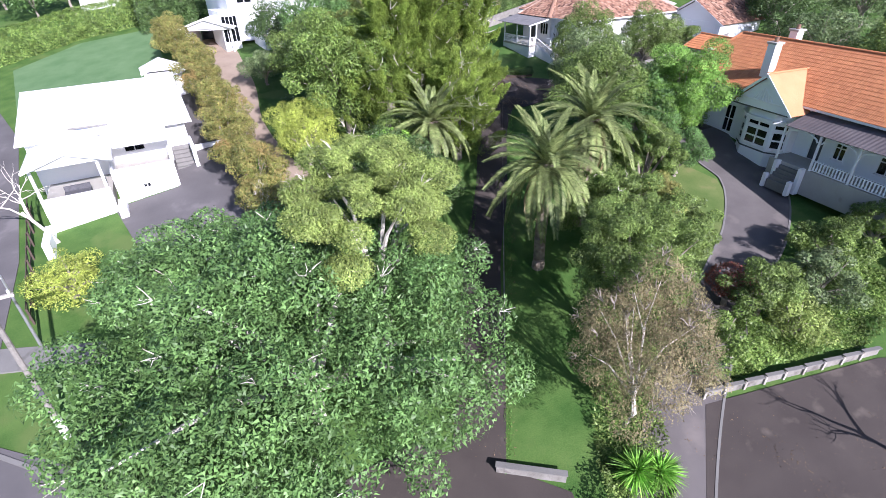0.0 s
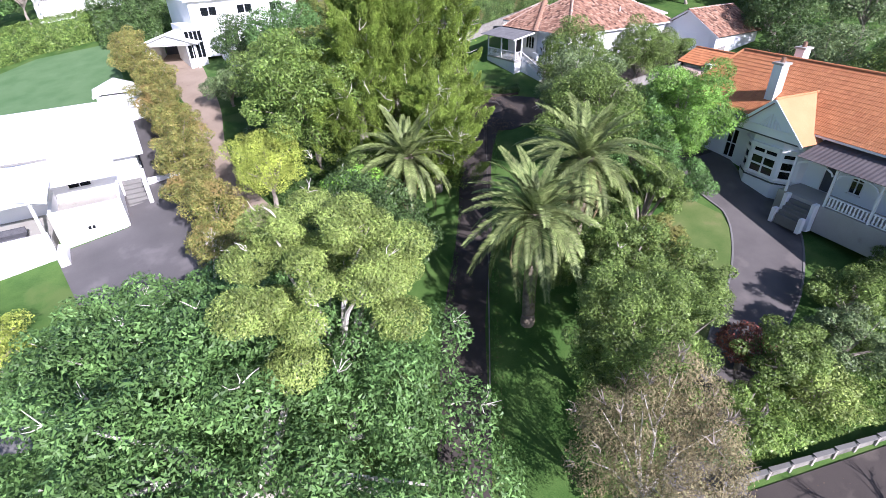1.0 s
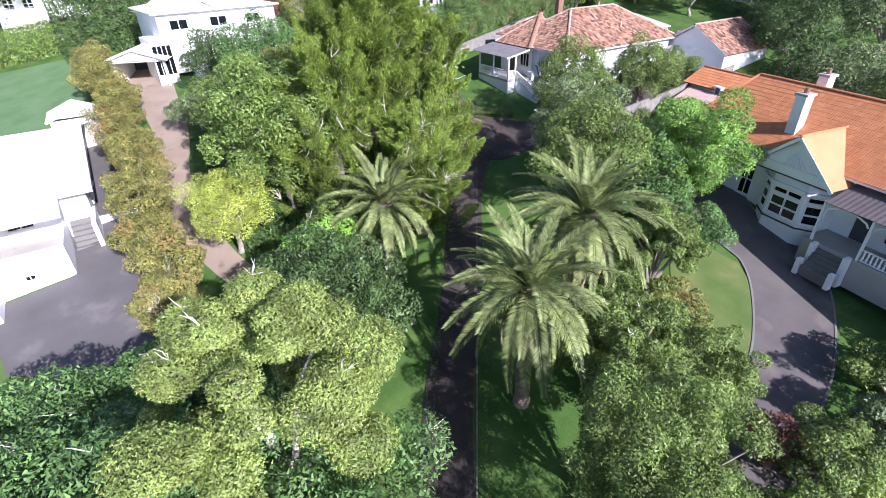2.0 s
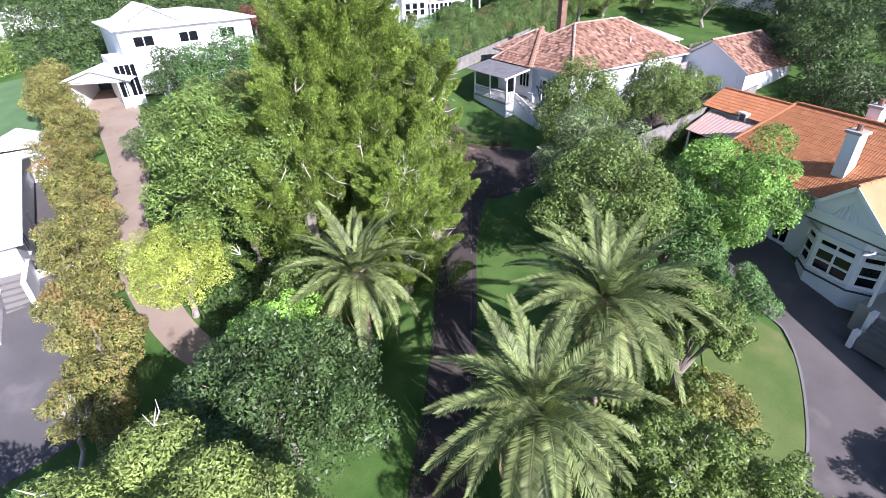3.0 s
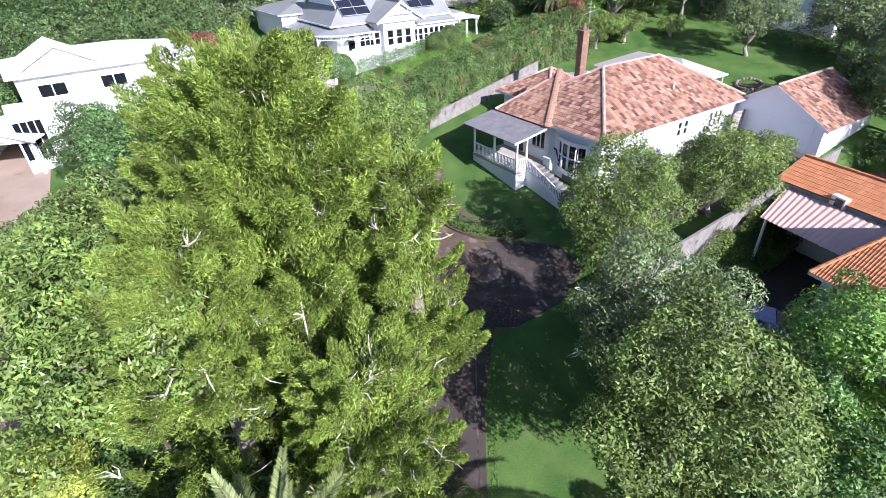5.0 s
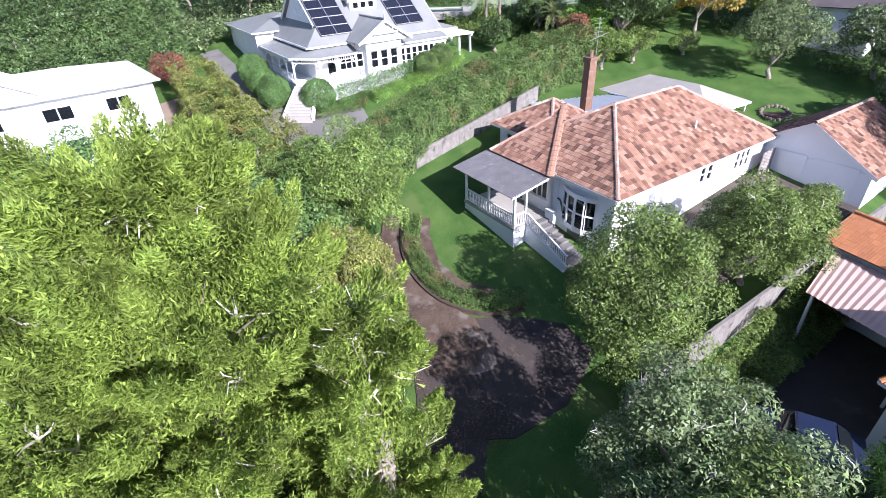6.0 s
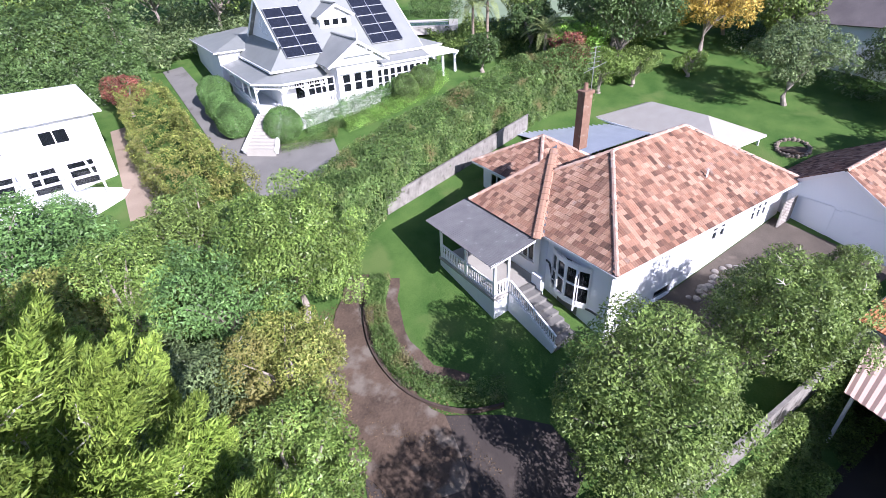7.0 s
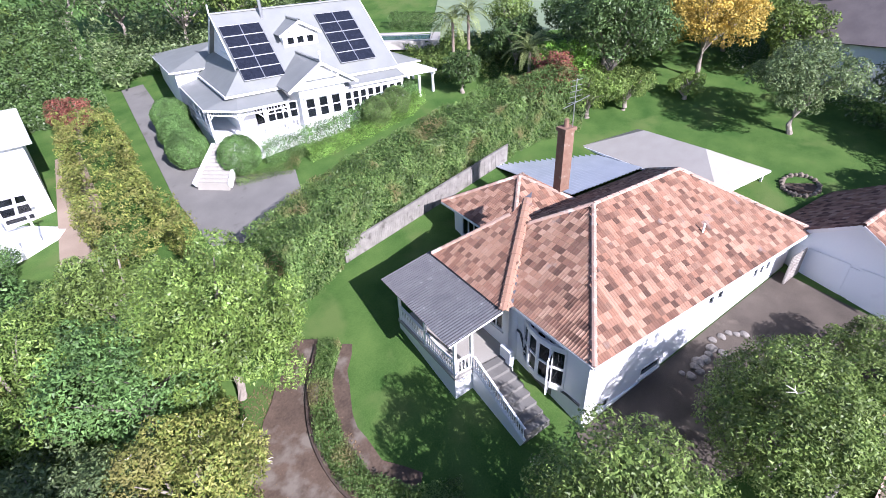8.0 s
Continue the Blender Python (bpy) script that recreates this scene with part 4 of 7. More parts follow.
part("aerial", _bm, METAL, _ch, "thin television aerial")
_bm = bmesh.new()
tube(_bm, [(12.6, -2.6, 5.3), (12.6, -2.6, 5.95)], [0.05, 0.05], 6)
part("vent_pipe", _bm, TRIM, red_house)
# porch
part("porch_base", boxed(0.0, 3.0, 0.0, 5.0, -1.2, 1.2), WHITE, red_house)
part("porch_floor", boxed(-0.04, 3.0, -0.04, 5.04, 1.2, 1.36), PALE_CONCRETE, red_house)
for x, y in ((0.07, 0.07), (0.07, 4.9), (0.95, 0.07), (0.07, 2.5)):
    part("porch_post", boxed(x - 0.06, x + 0.06, y - 0.06, y + 0.06, 1.36, 3.55 + 0.12 * x), TRIM, red_house)
balustrade(red_house, (0.07, 0.12, 1.36), (0.07, 4.85, 1.36))
balustrade(red_house, (0.12, 0.07, 1.36), (0.9, 0.07, 1.36))
part("beam", beam(bmesh.new(), (-0.35, -0.1, 3.5), (2.5, -0.1, 3.98), 0.1, 0.16), TRIM, red_house)
part("beam", beam(bmesh.new(), (0.0, -0.05, 3.52), (0.0, 5.5, 3.52), 0.1, 0.14), TRIM, red_house)
corrugated(red_house, (-0.4, 5.75, 3.58), (-0.4, -0.2, 3.58), (2.5, -0.2, 4.1), (2.5, 5.75, 4.1), GREY_IRON, label="grey corrugated porch roof")
# stairs
for k in range(8):
    part("stair", boxed(1.12, 2.55, -0.42 * (k + 1), -0.42 * k - 0.002, -1.0, 1.36 - 0.17 * k - 0.002 * k), CONCRETE, red_house)
part("stair_wall", solid(bmesh.new(), [(0.95, -0.04, 1.4), (1.1, -0.04, 1.4), (1.1, -3.5, 0.1), (0.95, -3.5, 0.1)], 2.0), WHITE, red_house)
balustrade(red_house, (1.02, -0.06, 1.36), (1.02, -3.45, 0.02), 0.75)
_bm = bmesh.new()
box(_bm, 2.5, 2.75, -0.7, -0.02, 0, 1.95)
part("pier", _bm, SHADE_BLUE_WHITE, red_house)
# lean-to roofs behind
corrugated(red_house, (12.6, 13.2, 3.7), (19.2, 13.2, 3.7), (19.2, 5.6, 4.3), (12.6, 5.6, 4.3), ZINC, 0.34, 0.04, label="pale blue corrugated lean-to roof")
for x in (13.0, 18.7):
    part("lean_to_post", boxed(x, x + 0.1, 12.7, 12.8, 1.5, 3.78), TRIM, red_house)
hip(red_house, 19.3, 25.2, 0.4, 11.0, 4.2, 1.3, CREAM_IRON, gutter=True)
for x, y in ((25.0, 0.7), (25.0, 10.8), (19.5, 10.8), (21.5, 0.7)):
    part("awning_post", boxed(x - 0.06, x + 0.06, y - 0.06, y + 0.06, gz(x, y) - 0.2, 4.2), TRIM, red_house)

# ---- garage ----
garage = thing("garage", "pale rendered garage with a brown and red tiled gable roof", "garage", (0, 0, 0))
_, _m = wall(garage, (19.2, -2.9), (19.2, -10.6), 0.0, 3.1, SHADE_BLUE_WHITE, [(0.35, 0.95, 1.9, 2.8)])
window(garage, _m, 0.35, 0.95, 1.9, 2.8, 2, 3)
for a, b in ((1.4, 4.0), (4.4, 7.0)):
    part("garage_door", boxed(a, b, -0.03, 0.0, 1.0, 3.25, _m), SHADE_BLUE_WHITE, garage, "pale panelled garage door")
wall(garage, (27, -10.6), (27, -2.9), 0.0, 3.1, SHADE_BLUE_WHITE)
wall(garage, (19.4, -10.6), (26.8, -10.6), 0.0, 3.1, SHADE_BLUE_WHITE)
wall(garage, (26.8, -2.9), (19.4, -2.9), 0.0, 3.1, SHADE_BLUE_WHITE)
gable(garage, 18.95, 27.3, -10.95, -2.5, 3.05, 2.45, RED_TILE, T, MOSSY_CAP, under=DARK, wall_mat=SHADE_BLUE_WHITE)
gate = thing("garden_gate", "grey weathered lattice gate between house and garage", "gate", (17.6, -4.9, gz(17.6, -4.9)))
part("gate_frame", boxed(0, 1.5, -0.03, 0.03, 0.1, 1.7), TIMBER, gate)
for k in range(9):
    part("slat", boxed(0.05 + 0.16 * k, 0.15 + 0.16 * k, -0.06, -0.03, 0.05, 1.8), TIMBER, gate)

# ---- orange-roofed villa ----
# local: x to the back, y along the front; the gable stands over the origin
VZ = -4.1
villa = thing("house", "white villa with orange tile roof, bay window and verandah", "house", (1.3, -27.1, 0), -10)
OT = (0.3, 0.34)
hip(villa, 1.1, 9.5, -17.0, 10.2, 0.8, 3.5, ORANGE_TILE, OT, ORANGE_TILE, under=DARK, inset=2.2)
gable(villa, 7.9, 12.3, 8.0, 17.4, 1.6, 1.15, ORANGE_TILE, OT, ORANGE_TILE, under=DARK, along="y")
_ho = [(2.2, 3.1, 2.3, 4.6), (5.3, 6.3, 2.3, 4.6), (13.3, 14.3, 2.45, 4.75), (15.1, 15.9, 3.0, 4.75), (18.1, 19.3, 3.0, 4.75)]
_, _m = wall(villa, (1.5, 9.7), (1.5, -16.4), VZ - 1.2, 0.75, SHADE_BLUE_WHITE, _ho)
for h in _ho:
    if h[0] != 13.3:
        window(villa, _m, *h, cols=2, rows=2)
door(villa, _m @ pose(0, 0, 2.45), 13.3, 14.3, 2.3)
wall(villa, (8.7, 9.7), (1.7, 9.7), VZ - 1.2, 0.75, SHADE_BLUE_WHITE)
wall(villa, (8.7, -16.4), (8.7, 9.5), VZ - 1.2, 0.75, SHADE_BLUE_WHITE)
wall(villa, (1.7, -16.4), (8.5, -16.4), VZ - 1.2, 0.75, SHADE_BLUE_WHITE)
wall(villa, (8.3, 17.0), (8.3, 8.0), VZ - 1.2, 1.6, SHADE_BLUE_WHITE)
wall(villa, (11.9, 8.0), (11.9, 17.0), VZ - 1.2, 1.6, SHADE_BLUE_WHITE)
wall(villa, (11.7, 17.0), (8.5, 17.0), VZ - 1.2, 1.6, SHADE_BLUE_WHITE)
# gabled bay
BY = -0.1
gable(villa, -0.6, 5.0, BY - 2.8, BY + 2.8, 0.3, 2.5, ORANGE_FLAT, None, ORANGE_TILE, under=ORANGE_FLAT, wall_mat=SHADE_BLUE_WHITE, closed=(True, False))
_bm = bmesh.new()
for k in range(-3, 4):
    beam(_bm, (-0.36, BY + 0.28 * k, 0.75), (-0.36, BY + 0.16 * k, 1.75 - 0.16 * abs(k)), 0.06, 0.09)
beam(_bm, (-0.36, BY - 1.9, 0.75), (-0.36, BY + 1.9, 0.75), 0.08, 0.12)
part("gable_fretwork", _bm, TRIM, villa, "white fretwork in the gable")
part("gable_soffit", boxed(-0.3, 1.0, BY - 2.5, BY + 2.5, 0.1, 0.2), DARK, villa)
_bay = [(1.5, BY + 2.3), (0.9, BY + 2.2), (0.1, BY + 1.15), (0.1, BY - 1.15), (0.9, BY - 2.2), (1.5, BY - 2.3)]
for k, (p, q) in enumerate(zip(_bay, _bay[1:])):
    L = math.dist(p, q)
    hs = [] if k in (0, 4) else [(0.14, L - 0.14, 1.85, 3.25), (0.14, L - 0.14, 3.33, 3.82)]
    _, _m = wall(villa, p, q, VZ - 0.5, 0.1, SHADE_BLUE_WHITE, hs)
    for h in hs:
        window(villa, _m, *h, cols=2 if k == 2 else 1, rows=2 if h[2] < 3 else 1, bar=0.11, sill=h[2] < 3)
    part("skirting_band", boxed(0.0, L, -0.05, -0.001, 1.5, 1.6, _m), DARK, villa)
    part("cornice", boxed(0.0, L, -0.2, -0.001, 3.9, 4.1, _m), TRIM, villa)
# verandah
corrugated(villa, (-0.8, -2.9, -0.25), (-0.8, -16.4, -0.25), (1.5, -16.4, 0.5), (1.5, -2.9, 0.5), VERANDAH_IRON, 0.3, 0.008, label="dull brown-grey verandah roof")
VF = VZ + 1.25
part("verandah_floor", boxed(-0.7, 1.5, -16.4, -2.4, VZ - 0.6, VF), PALE_CONCRETE, villa)
for k in range(5):
    y = -2.9 - 2.7 * k
    part("verandah_post", boxed(-0.66, -0.53, y, y + 0.13, VF, -0.25), TRIM, villa)
    _bm = bmesh.new()
    for s in range(6):
        a0, a1 = s * math.pi / 6, (s + 1) * math.pi / 6
        beam(_bm, (-0.6, y - 1.28 + 1.2 * math.cos(a0), -0.85 + 0.45 * math.sin(a0)), (-0.6, y - 1.28 + 1.2 * math.cos(a1), -0.85 + 0.45 * math.sin(a1)), 0.06, 0.1)
    part("verandah_arch", _bm, TRIM, villa)
    if k:
        balustrade(villa, (-0.6, y - 2.5, VF), (-0.6, y - 0.05, VF), 0.75, 0.22, TRIM, 0.1)
for k in range(5):
    part("entrance_step", boxed(-1.8 + 0.22 * k, -0.7, -5.1, -3.5, VZ - 0.6, VZ + 0.23 * k + 0.1), CONCRETE, villa)
for y in (-3.45, -5.4):
    part("step_pier", boxed(-1.2, -0.75, y, y + 0.25, VZ - 0.6, VF + 0.1), WHITE, villa)
    part("step_pier", boxed(-1.95, -1.6, y, y + 0.25, VZ - 0.6, VZ + 0.45), WHITE, villa)
# chimneys
for x, y, z0, z1 in ((2.6, 2.5, 1.5, 4.3), (6.6, 4.0, 2.0, 4.8), (6.4, -7.5, 2.0, 5.0)):
    c = part("chimney", boxed(x - 0.35, x + 0.35, y - 0.35, y + 0.35, z0, z1), WHITE, villa, "white rendered chimney")
    part("chimney_cap", boxed(x - 0.45, x + 0.45, y - 0.45, y + 0.45, z1, z1 + 0.15), PALE_CONCRETE, c)
    _bm = bmesh.new()
    tube(_bm, [(x, y, z1 + 0.15), (x, y, z1 + 0.5)], [0.17, 0.14], 8)
    part("chimney_pot", _bm, BRICK, c)
# pink lean-to roof, posts, air conditioner
corrugated(villa, (4.2, 10.3, 0.6), (4.35, 15.4, 0.6), (8.0, 16.6, 1.3), (8.0, 10.3, 1.3), PINK_IRON, 0.3, 0.02, label="faded pink iron carport roof")
for x, y in ((4.5, 15.1), (4.4, 10.6)):
    part("carport_post", boxed(x - 0.06, x + 0.06, y - 0.06, y + 0.06, VZ - 0.4, 0.6), TRIM, villa)
_ac = thing("air_conditioner", "cream air-conditioning unit on the lean-to roof", "air conditioner", (11.6, -15.2, 1.2), -19)
part("case", boxed(-0.2, 0.2, -0.45, 0.45, 0.0, 0.7), TRIM, _ac)
part("grille", boxed(-0.215, -0.2, -0.35, 0.15, 0.1, 0.6), DARK, _ac)


# ---- low white house by the lane ----
white_house = thing("house", "low white bungalow with a dazzling white roof", "house", (0, 0, 0))
EV = -1.2
slope(white_house, [(-49.9, 1.2, EV), (-37.0, 1.2, EV), (-37.0, 12.2, 0.8), (-49.9, 12.2, 0.8)], WHITE_ROOF)
slope(white_house, [(-37.0, 18.4, EV + 0.5), (-49.9, 18.4, EV + 0.5), (-49.9, 12.2, 0.8), (-37.0, 12.2, 0.8)], WHITE_ROOF)
part("gutter", beam(bmesh.new(), (-44.0, 1.17, EV - 0.1), (-37.0, 1.17, EV - 0.1), 0.12, 0.14), TRIM, white_house)
part("ridge_fold", beam(bmesh.new(), (-46.2, 2.2, -0.72), (-43.4, 2.6, -0.9), 0.06, 0.14), CONCRETE, white_house)
gable(white_house, -49.2, -43.4, -4.2, 5.5, EV - 0.5, 0.95, WHITE_ROOF, None, None, wall_mat=WHITE, along="y", closed=(True, False))
for p, q, hs in (((-49.4, 1.9), (-37.6, 1.9), [(6.6, 8.2, 2.7, 4.0)]), ((-37.6, 2.1), (-37.6, 17.6), [(2, 3.4, 2.7, 4.0), (6, 7, 2.7, 4.0)]), ((-37.8, 17.6), (-49.4, 17.6), []), ((-49.4, 17.4), (-49.4, 2.1), [])):
    _, _m = wall(white_house, p, q, -7.0, EV, WHITE, [(a, b, c + 1, d + 1) for a, b, c, d in hs])
    for a, b, c, d in hs:
        window(white_house, _m, a, b, c + 1, d + 1, 2)
# walled terrace in front with a curved opening, and steps
for p, q, hs in (((-44.0, -2.7), (-39.4, -2.7), [(1.9, 2.5, 2.4, 2.8)]), ((-39.4, -2.5), (-39.4, 1.9), []), ((-44.0, 1.9), (-44.0, -2.5), [])):
    _, _m = wall(white_house, p, q, -7.5, -3.2, WHITE, hs)
    for h in hs:
        window(white_house, _m, *h, 2)
part("terrace_roof", solid(bmesh.new(), [(-44.2, -0.6, -2.0), (-39.2, -0.6, -2.0), (-39.2, 1.9, -1.3), (-44.2, 1.9, -1.3)], 0.12), WHITE_ROOF, white_house)
part("terrace_floor", boxed(-43.8, -39.6, -2.5, 1.9, -5.0, -4.2), PALE_CONCRETE, white_house)
wall(white_house, (-48.9, -3.6), (-44.3, -3.6), -8.0, -4.2, WHITE)
part("porch_floor", boxed(-48.9, -44.3, -3.4, 1.9, -8.0, -4.9), PALE_CONCRETE, white_house)
for x in (-48.8, -44.5):
    part("porch_post", boxed(x - 0.1, x + 0.1, -3.5, -3.3, -4.9, EV - 0.5), TRIM, white_house)
part("garden_wall", boxed(-44.2, -43.6, -4.9, -2.7, -7.4, -5.6), WHITE, white_house)
part("garden_wall", boxed(-49.3, -48.8, -7.0, -3.6, -8.0, -6.2), WHITE, white_house)
for k in range(6):
    part("stair", boxed(-39.2, -37.7, -0.3 - 0.33 * (k + 1) + 2.2, -0.3 - 0.33 * k + 2.198, -6.4, -3.5 - 0.28 * k), CONCRETE, white_house)
part("stair_wall", boxed(-37.7, -37.4, -0.6, 2.6, -6.4, -3.0), WHITE, white_house)
part("yard_wall", boxed(-37.4, -34.6, 2.3, 2.6, -6.0, -3.9), WHITE, white_house)
_sofa = thing("garden_sofa", "dark cushioned garden sofa on the white terrace", "sofa", (-46.6, -2.0, -4.9))
part("seat", boxed(-0.9, 0.9, -0.4, 0.4, 0.0, 0.4), CLOTH, _sofa)
part("backrest", boxed(-0.9, 0.9, 0.28, 0.42, 0.4, 0.8), CLOTH, _sofa)

shed = thing("shed", "small white gabled garden shed", "shed", (-37.6, 17.6, 0))
for p, q in (((-1.9, -1.7), (1.9, -1.7)), ((1.9, -1.5), (1.9, 1.7)), ((1.7, 1.7), (-1.9, 1.7)), ((-1.9, 1.5), (-1.9, -1.5))):
    wall(shed, p, q, -3.2, 0.6, WHITE)
gable(shed, -2.2, 2.2, -2.0, 2.0, 0.55, 0.9, WHITE_ROOF, along="y", wall_mat=WHITE)

# ---- tall white house with carport ----
tall_house = thing("house", "two-storey white house with small dark windows", "house", (-21.5, 28.5, 0), 7)
_ws = [(1.2, 3.2, 4.5, 5.6), (5.6, 7.6, 4.5, 5.6), (9.8, 11.6, 4.5, 5.6)]
_, _m = wall(tall_house, (-6.5, -1.0), (7.0, -1.0), 1.2, 7.6, WHITE, _ws)
for h in _ws:
    window(tall_house, _m, *h, 2, 1, 0.09)
wall(tall_house, (7.0, -0.8), (7.0, 9), 1.2, 7.6, WHITE)
wall(tall_house, (6.8, 9), (-6.5, 9), 1.2, 7.6, WHITE)
wall(tall_house, (-6.5, 8.8), (-6.5, -0.8), 1.2, 7.6, WHITE)
hip(tall_house, -7.0, 7.5, -1.5, 9.5, 7.6, 1.1, WHITE_ROOF)
gable(tall_house, -6.9, 0.4, -1.6, 4.5, 7.62, 2.0, WHITE_ROOF, None, None, wall_mat=WHITE, along="y", closed=(True, False))
# lower storey with pergola and rounded corner
_pl = [(-4.0, -5.2), (4.6, -5.2), (6.6, -4.6), (7.6, -3.2), (7.7, -1.2), (-4.0, -1.2)]
part("terrace", prism(bmesh.new(), _pl, 0.0, 2.2), WHITE, tall_house)
part("terrace_parapet", prism(bmesh.new(), [(x * 1.0, y - 0.0) for x, y in ((-4.0, -5.2), (4.6, -5.2), (4.6, -5.0), (-4.0, -5.0))], 2.2, 2.9), WHITE, tall_house)
for k in range(7):
    part("pergola_rafter", boxed(-3.2 + 1.4 * k, -3.05 + 1.4 * k, -5.4, -1.02, 4.45, 4.6), TRIM, tall_house)
for y in (-5.2, -3.2):
    part("pergola_beam", boxed(-3.6, 6.0, y, y + 0.12, 4.3, 4.45), TRIM, tall_house)
for x in (-3.4, 1.0, 5.6):
    part("pergola_post", boxed(x, x + 0.14, -5.2, -5.06, 2.2, 4.3), TRIM, tall_house)
for k in range(4):
    part("terrace_opening", boxed(-3.0 + 2.4 * k, -1.4 + 2.4 * k, -1.06, -1.002, 2.5, 4.2), GLASS, tall_house)
# entrance block and carport
part("entrance_block", boxed(-8.0, -5.9, -1.7, 3, 0, 5.0), WHITE, tall_house)
for k in range(4):
    part("glazing", boxed(-7.85 + 0.48 * k, -7.45 + 0.48 * k, -1.76, -1.7, 1.4, 4.4), GLASS, tall_house)
carport = thing("carport", "white gabled carport with a dark open front", "carport", (-31.0, 26.4, 0.5), -24)
for x in (-2.9, 2.7):
    for y in (0.1, 5.6):
        part("post", boxed(x, x + 0.22, y, y + 0.22, -0.6, 2.75), TRIM, carport)
part("side_wall", boxed(-2.9, -2.7, 0.4, 5.5, -0.5, 2.7), WHITE, carport)
part("back_wall", boxed(-2.6, 2.6, 5.85, 6.0, -0.5, 2.7), DARK, carport)
part("lintel", boxed(-2.9, 2.92, -0.02, 0.09, 2.45, 2.75), TRIM, carport)
gable(carport, -3.5, 3.5, -0.5, 6.6, 2.75, 1.15, WHITE_ROOF, along="y", wall_mat=WHITE)

# ---- grey-roofed villa with solar panels ----
grey_house = thing("house", "white villa with grey iron roof and solar panels", "house", (-1.65, 26.55, 0), 0.5)
# local: x along the front, y to the back; the main eave's front corner stands over the origin
gE, gR, gF = 8.5, 13.3, 5.5
_wins = [(1.2, 2.1, 0.3, 2.4), (2.5, 3.4, 0.8, 2.4)]
for p, q, hs in (((0.6, 0.5), (14.0, 0.5), _wins), ((14.0, 0.7), (14.0, 12.2), []), ((13.8, 12.2), (0.6, 12.2), []), ((0.6, 12.0), (0.6, 0.7), [(3, 4.4, 1.0, 2.5), (7, 8.4, 1.0, 2.5)])):
    _, _m = wall(grey_house, p, q, gF - 2.2, gE - 0.05, WHITE, [(a, b, c + 2.2, d + 2.2) for a, b, c, d in hs])
    for a, b, c, d in hs:
        window(grey_house, _m, a, b, c + 2.2, d + 2.2, 1, 2, 0.08)
_k = 1.9 / 6.3 * (gR - gE)
slope(grey_house, [(0, 0, gE), (14.5, 0, gE), (14.5, 6.3, gR), (1.6, 6.3, gR), (1.6, 1.9, gE + _k), (1.9, 1.9, gE + _k)], SLATE_IRON)
slope(grey_house, [(14.5, 12.6, gE), (0, 12.6, gE), (1.9, 10.7, gE + _k), (1.6, 10.7, gE + _k), (1.6, 6.3, gR), (14.5, 6.3, gR)], SLATE_IRON)
slope(grey_house, [(0, 12.6, gE), (0, 0, gE), (1.95, 1.9, gE + _k), (1.95, 10.7, gE + _k)], SLATE_IRON)
caps(grey_house, (1.6, 6.3, gR), (14.5, 6.3, gR), SLATE_IRON)
for x0 in (1.95, 13.9):
    _bm = bmesh.new()
    a = [_bm.verts.new((x, y, z)) for x in (x0, x0 + 0.15) for y, z in ((2.0, gE + _k - 0.1), (10.6, gE + _k - 0.1), (6.3, gR - 0.15))]
    for f in ((0, 1, 2), (5, 4, 3), (0, 3, 4, 1), (1, 4, 5, 2), (2, 5, 3, 0)):
        _bm.faces.new([a[k] for k in f])
    bmesh.ops.recalc_face_normals(_bm, faces=_bm.faces[:])
    part("gable_wall", _bm, WHITE, grey_house)
_wm = Matrix.Translation((1.95, 7.4, gE + _k)) @ Matrix.Rotation(-math.pi / 2, 4, "Z")
window(grey_house, _wm @ pose(0, -0.02, 0), 0.2, 2.0, 0.5, 1.7, 3, 1, 0.08)
for x in (1.55, 14.5):
    _bm = bmesh.new()
    beam(_bm, (x, 0.1 if x > 9 else 1.9, (gE if x > 9 else gE + _k) - 0.08), (x, 6.3, gR - 0.06), 0.06, 0.22)
    beam(_bm, (x, 12.5 if x > 9 else 10.7, (gE if x > 9 else gE + _k) - 0.08), (x, 6.3, gR - 0.06), 0.06, 0.22)
    part("bargeboard", _bm, TRIM, grey_house)
    part("finial", boxed(x - 0.05, x + 0.05, 6.25, 6.35, gR - 0.1, gR + 0.7), TRIM, grey_house)
part("gutter", beam(bmesh.new(), (0, -0.03, gE - 0.1), (14.5, -0.03, gE - 0.1), 0.14, 0.16), TRIM, grey_house)
part("gutter", beam(bmesh.new(), (-0.03, 0, gE - 0.1), (-0.03, 12.6, gE - 0.1), 0.14, 0.16), TRIM, grey_house)
# projecting front gable with a triple window
_tw = [(0.35, 1.15, 0.75, 2.25), (1.4, 2.2, 0.75, 2.25), (2.45, 3.25, 0.75, 2.25)]
_, _m = wall(grey_house, (4.8, -2.0), (8.5, -2.0), gF - 2.2, gE + 0.05, WHITE, [(a, b, c + 2.2, d + 2.2) for a, b, c, d in _tw])
for a, b, c, d in _tw:
    window(grey_house, _m, a, b, c + 2.2, d + 2.2, 1, 2, 0.08)
part("window_hood", boxed(0.2, 3.4, -0.25, -0.001, 4.5, 4.62, _m), TRIM, grey_house)
wall(grey_house, (8.5, -1.8), (8.5, 0.5), gF - 2.2, gE, WHITE)
wall(grey_house, (4.8, 0.5), (4.8, -1.8), gF - 2.2, gE, WHITE)
gable(grey_house, 3.85, 9.45, -2.6, 3.0, gE + 0.1, 1.75, SLATE_IRON, None, SLATE_IRON, wall_mat=WHITE, along="y", closed=(True, False))
part("finial", boxed(6.6, 6.7, -2.66, -2.56, gE + 1.6, gE + 2.6), TRIM, grey_house)
_bm = bmesh.new()
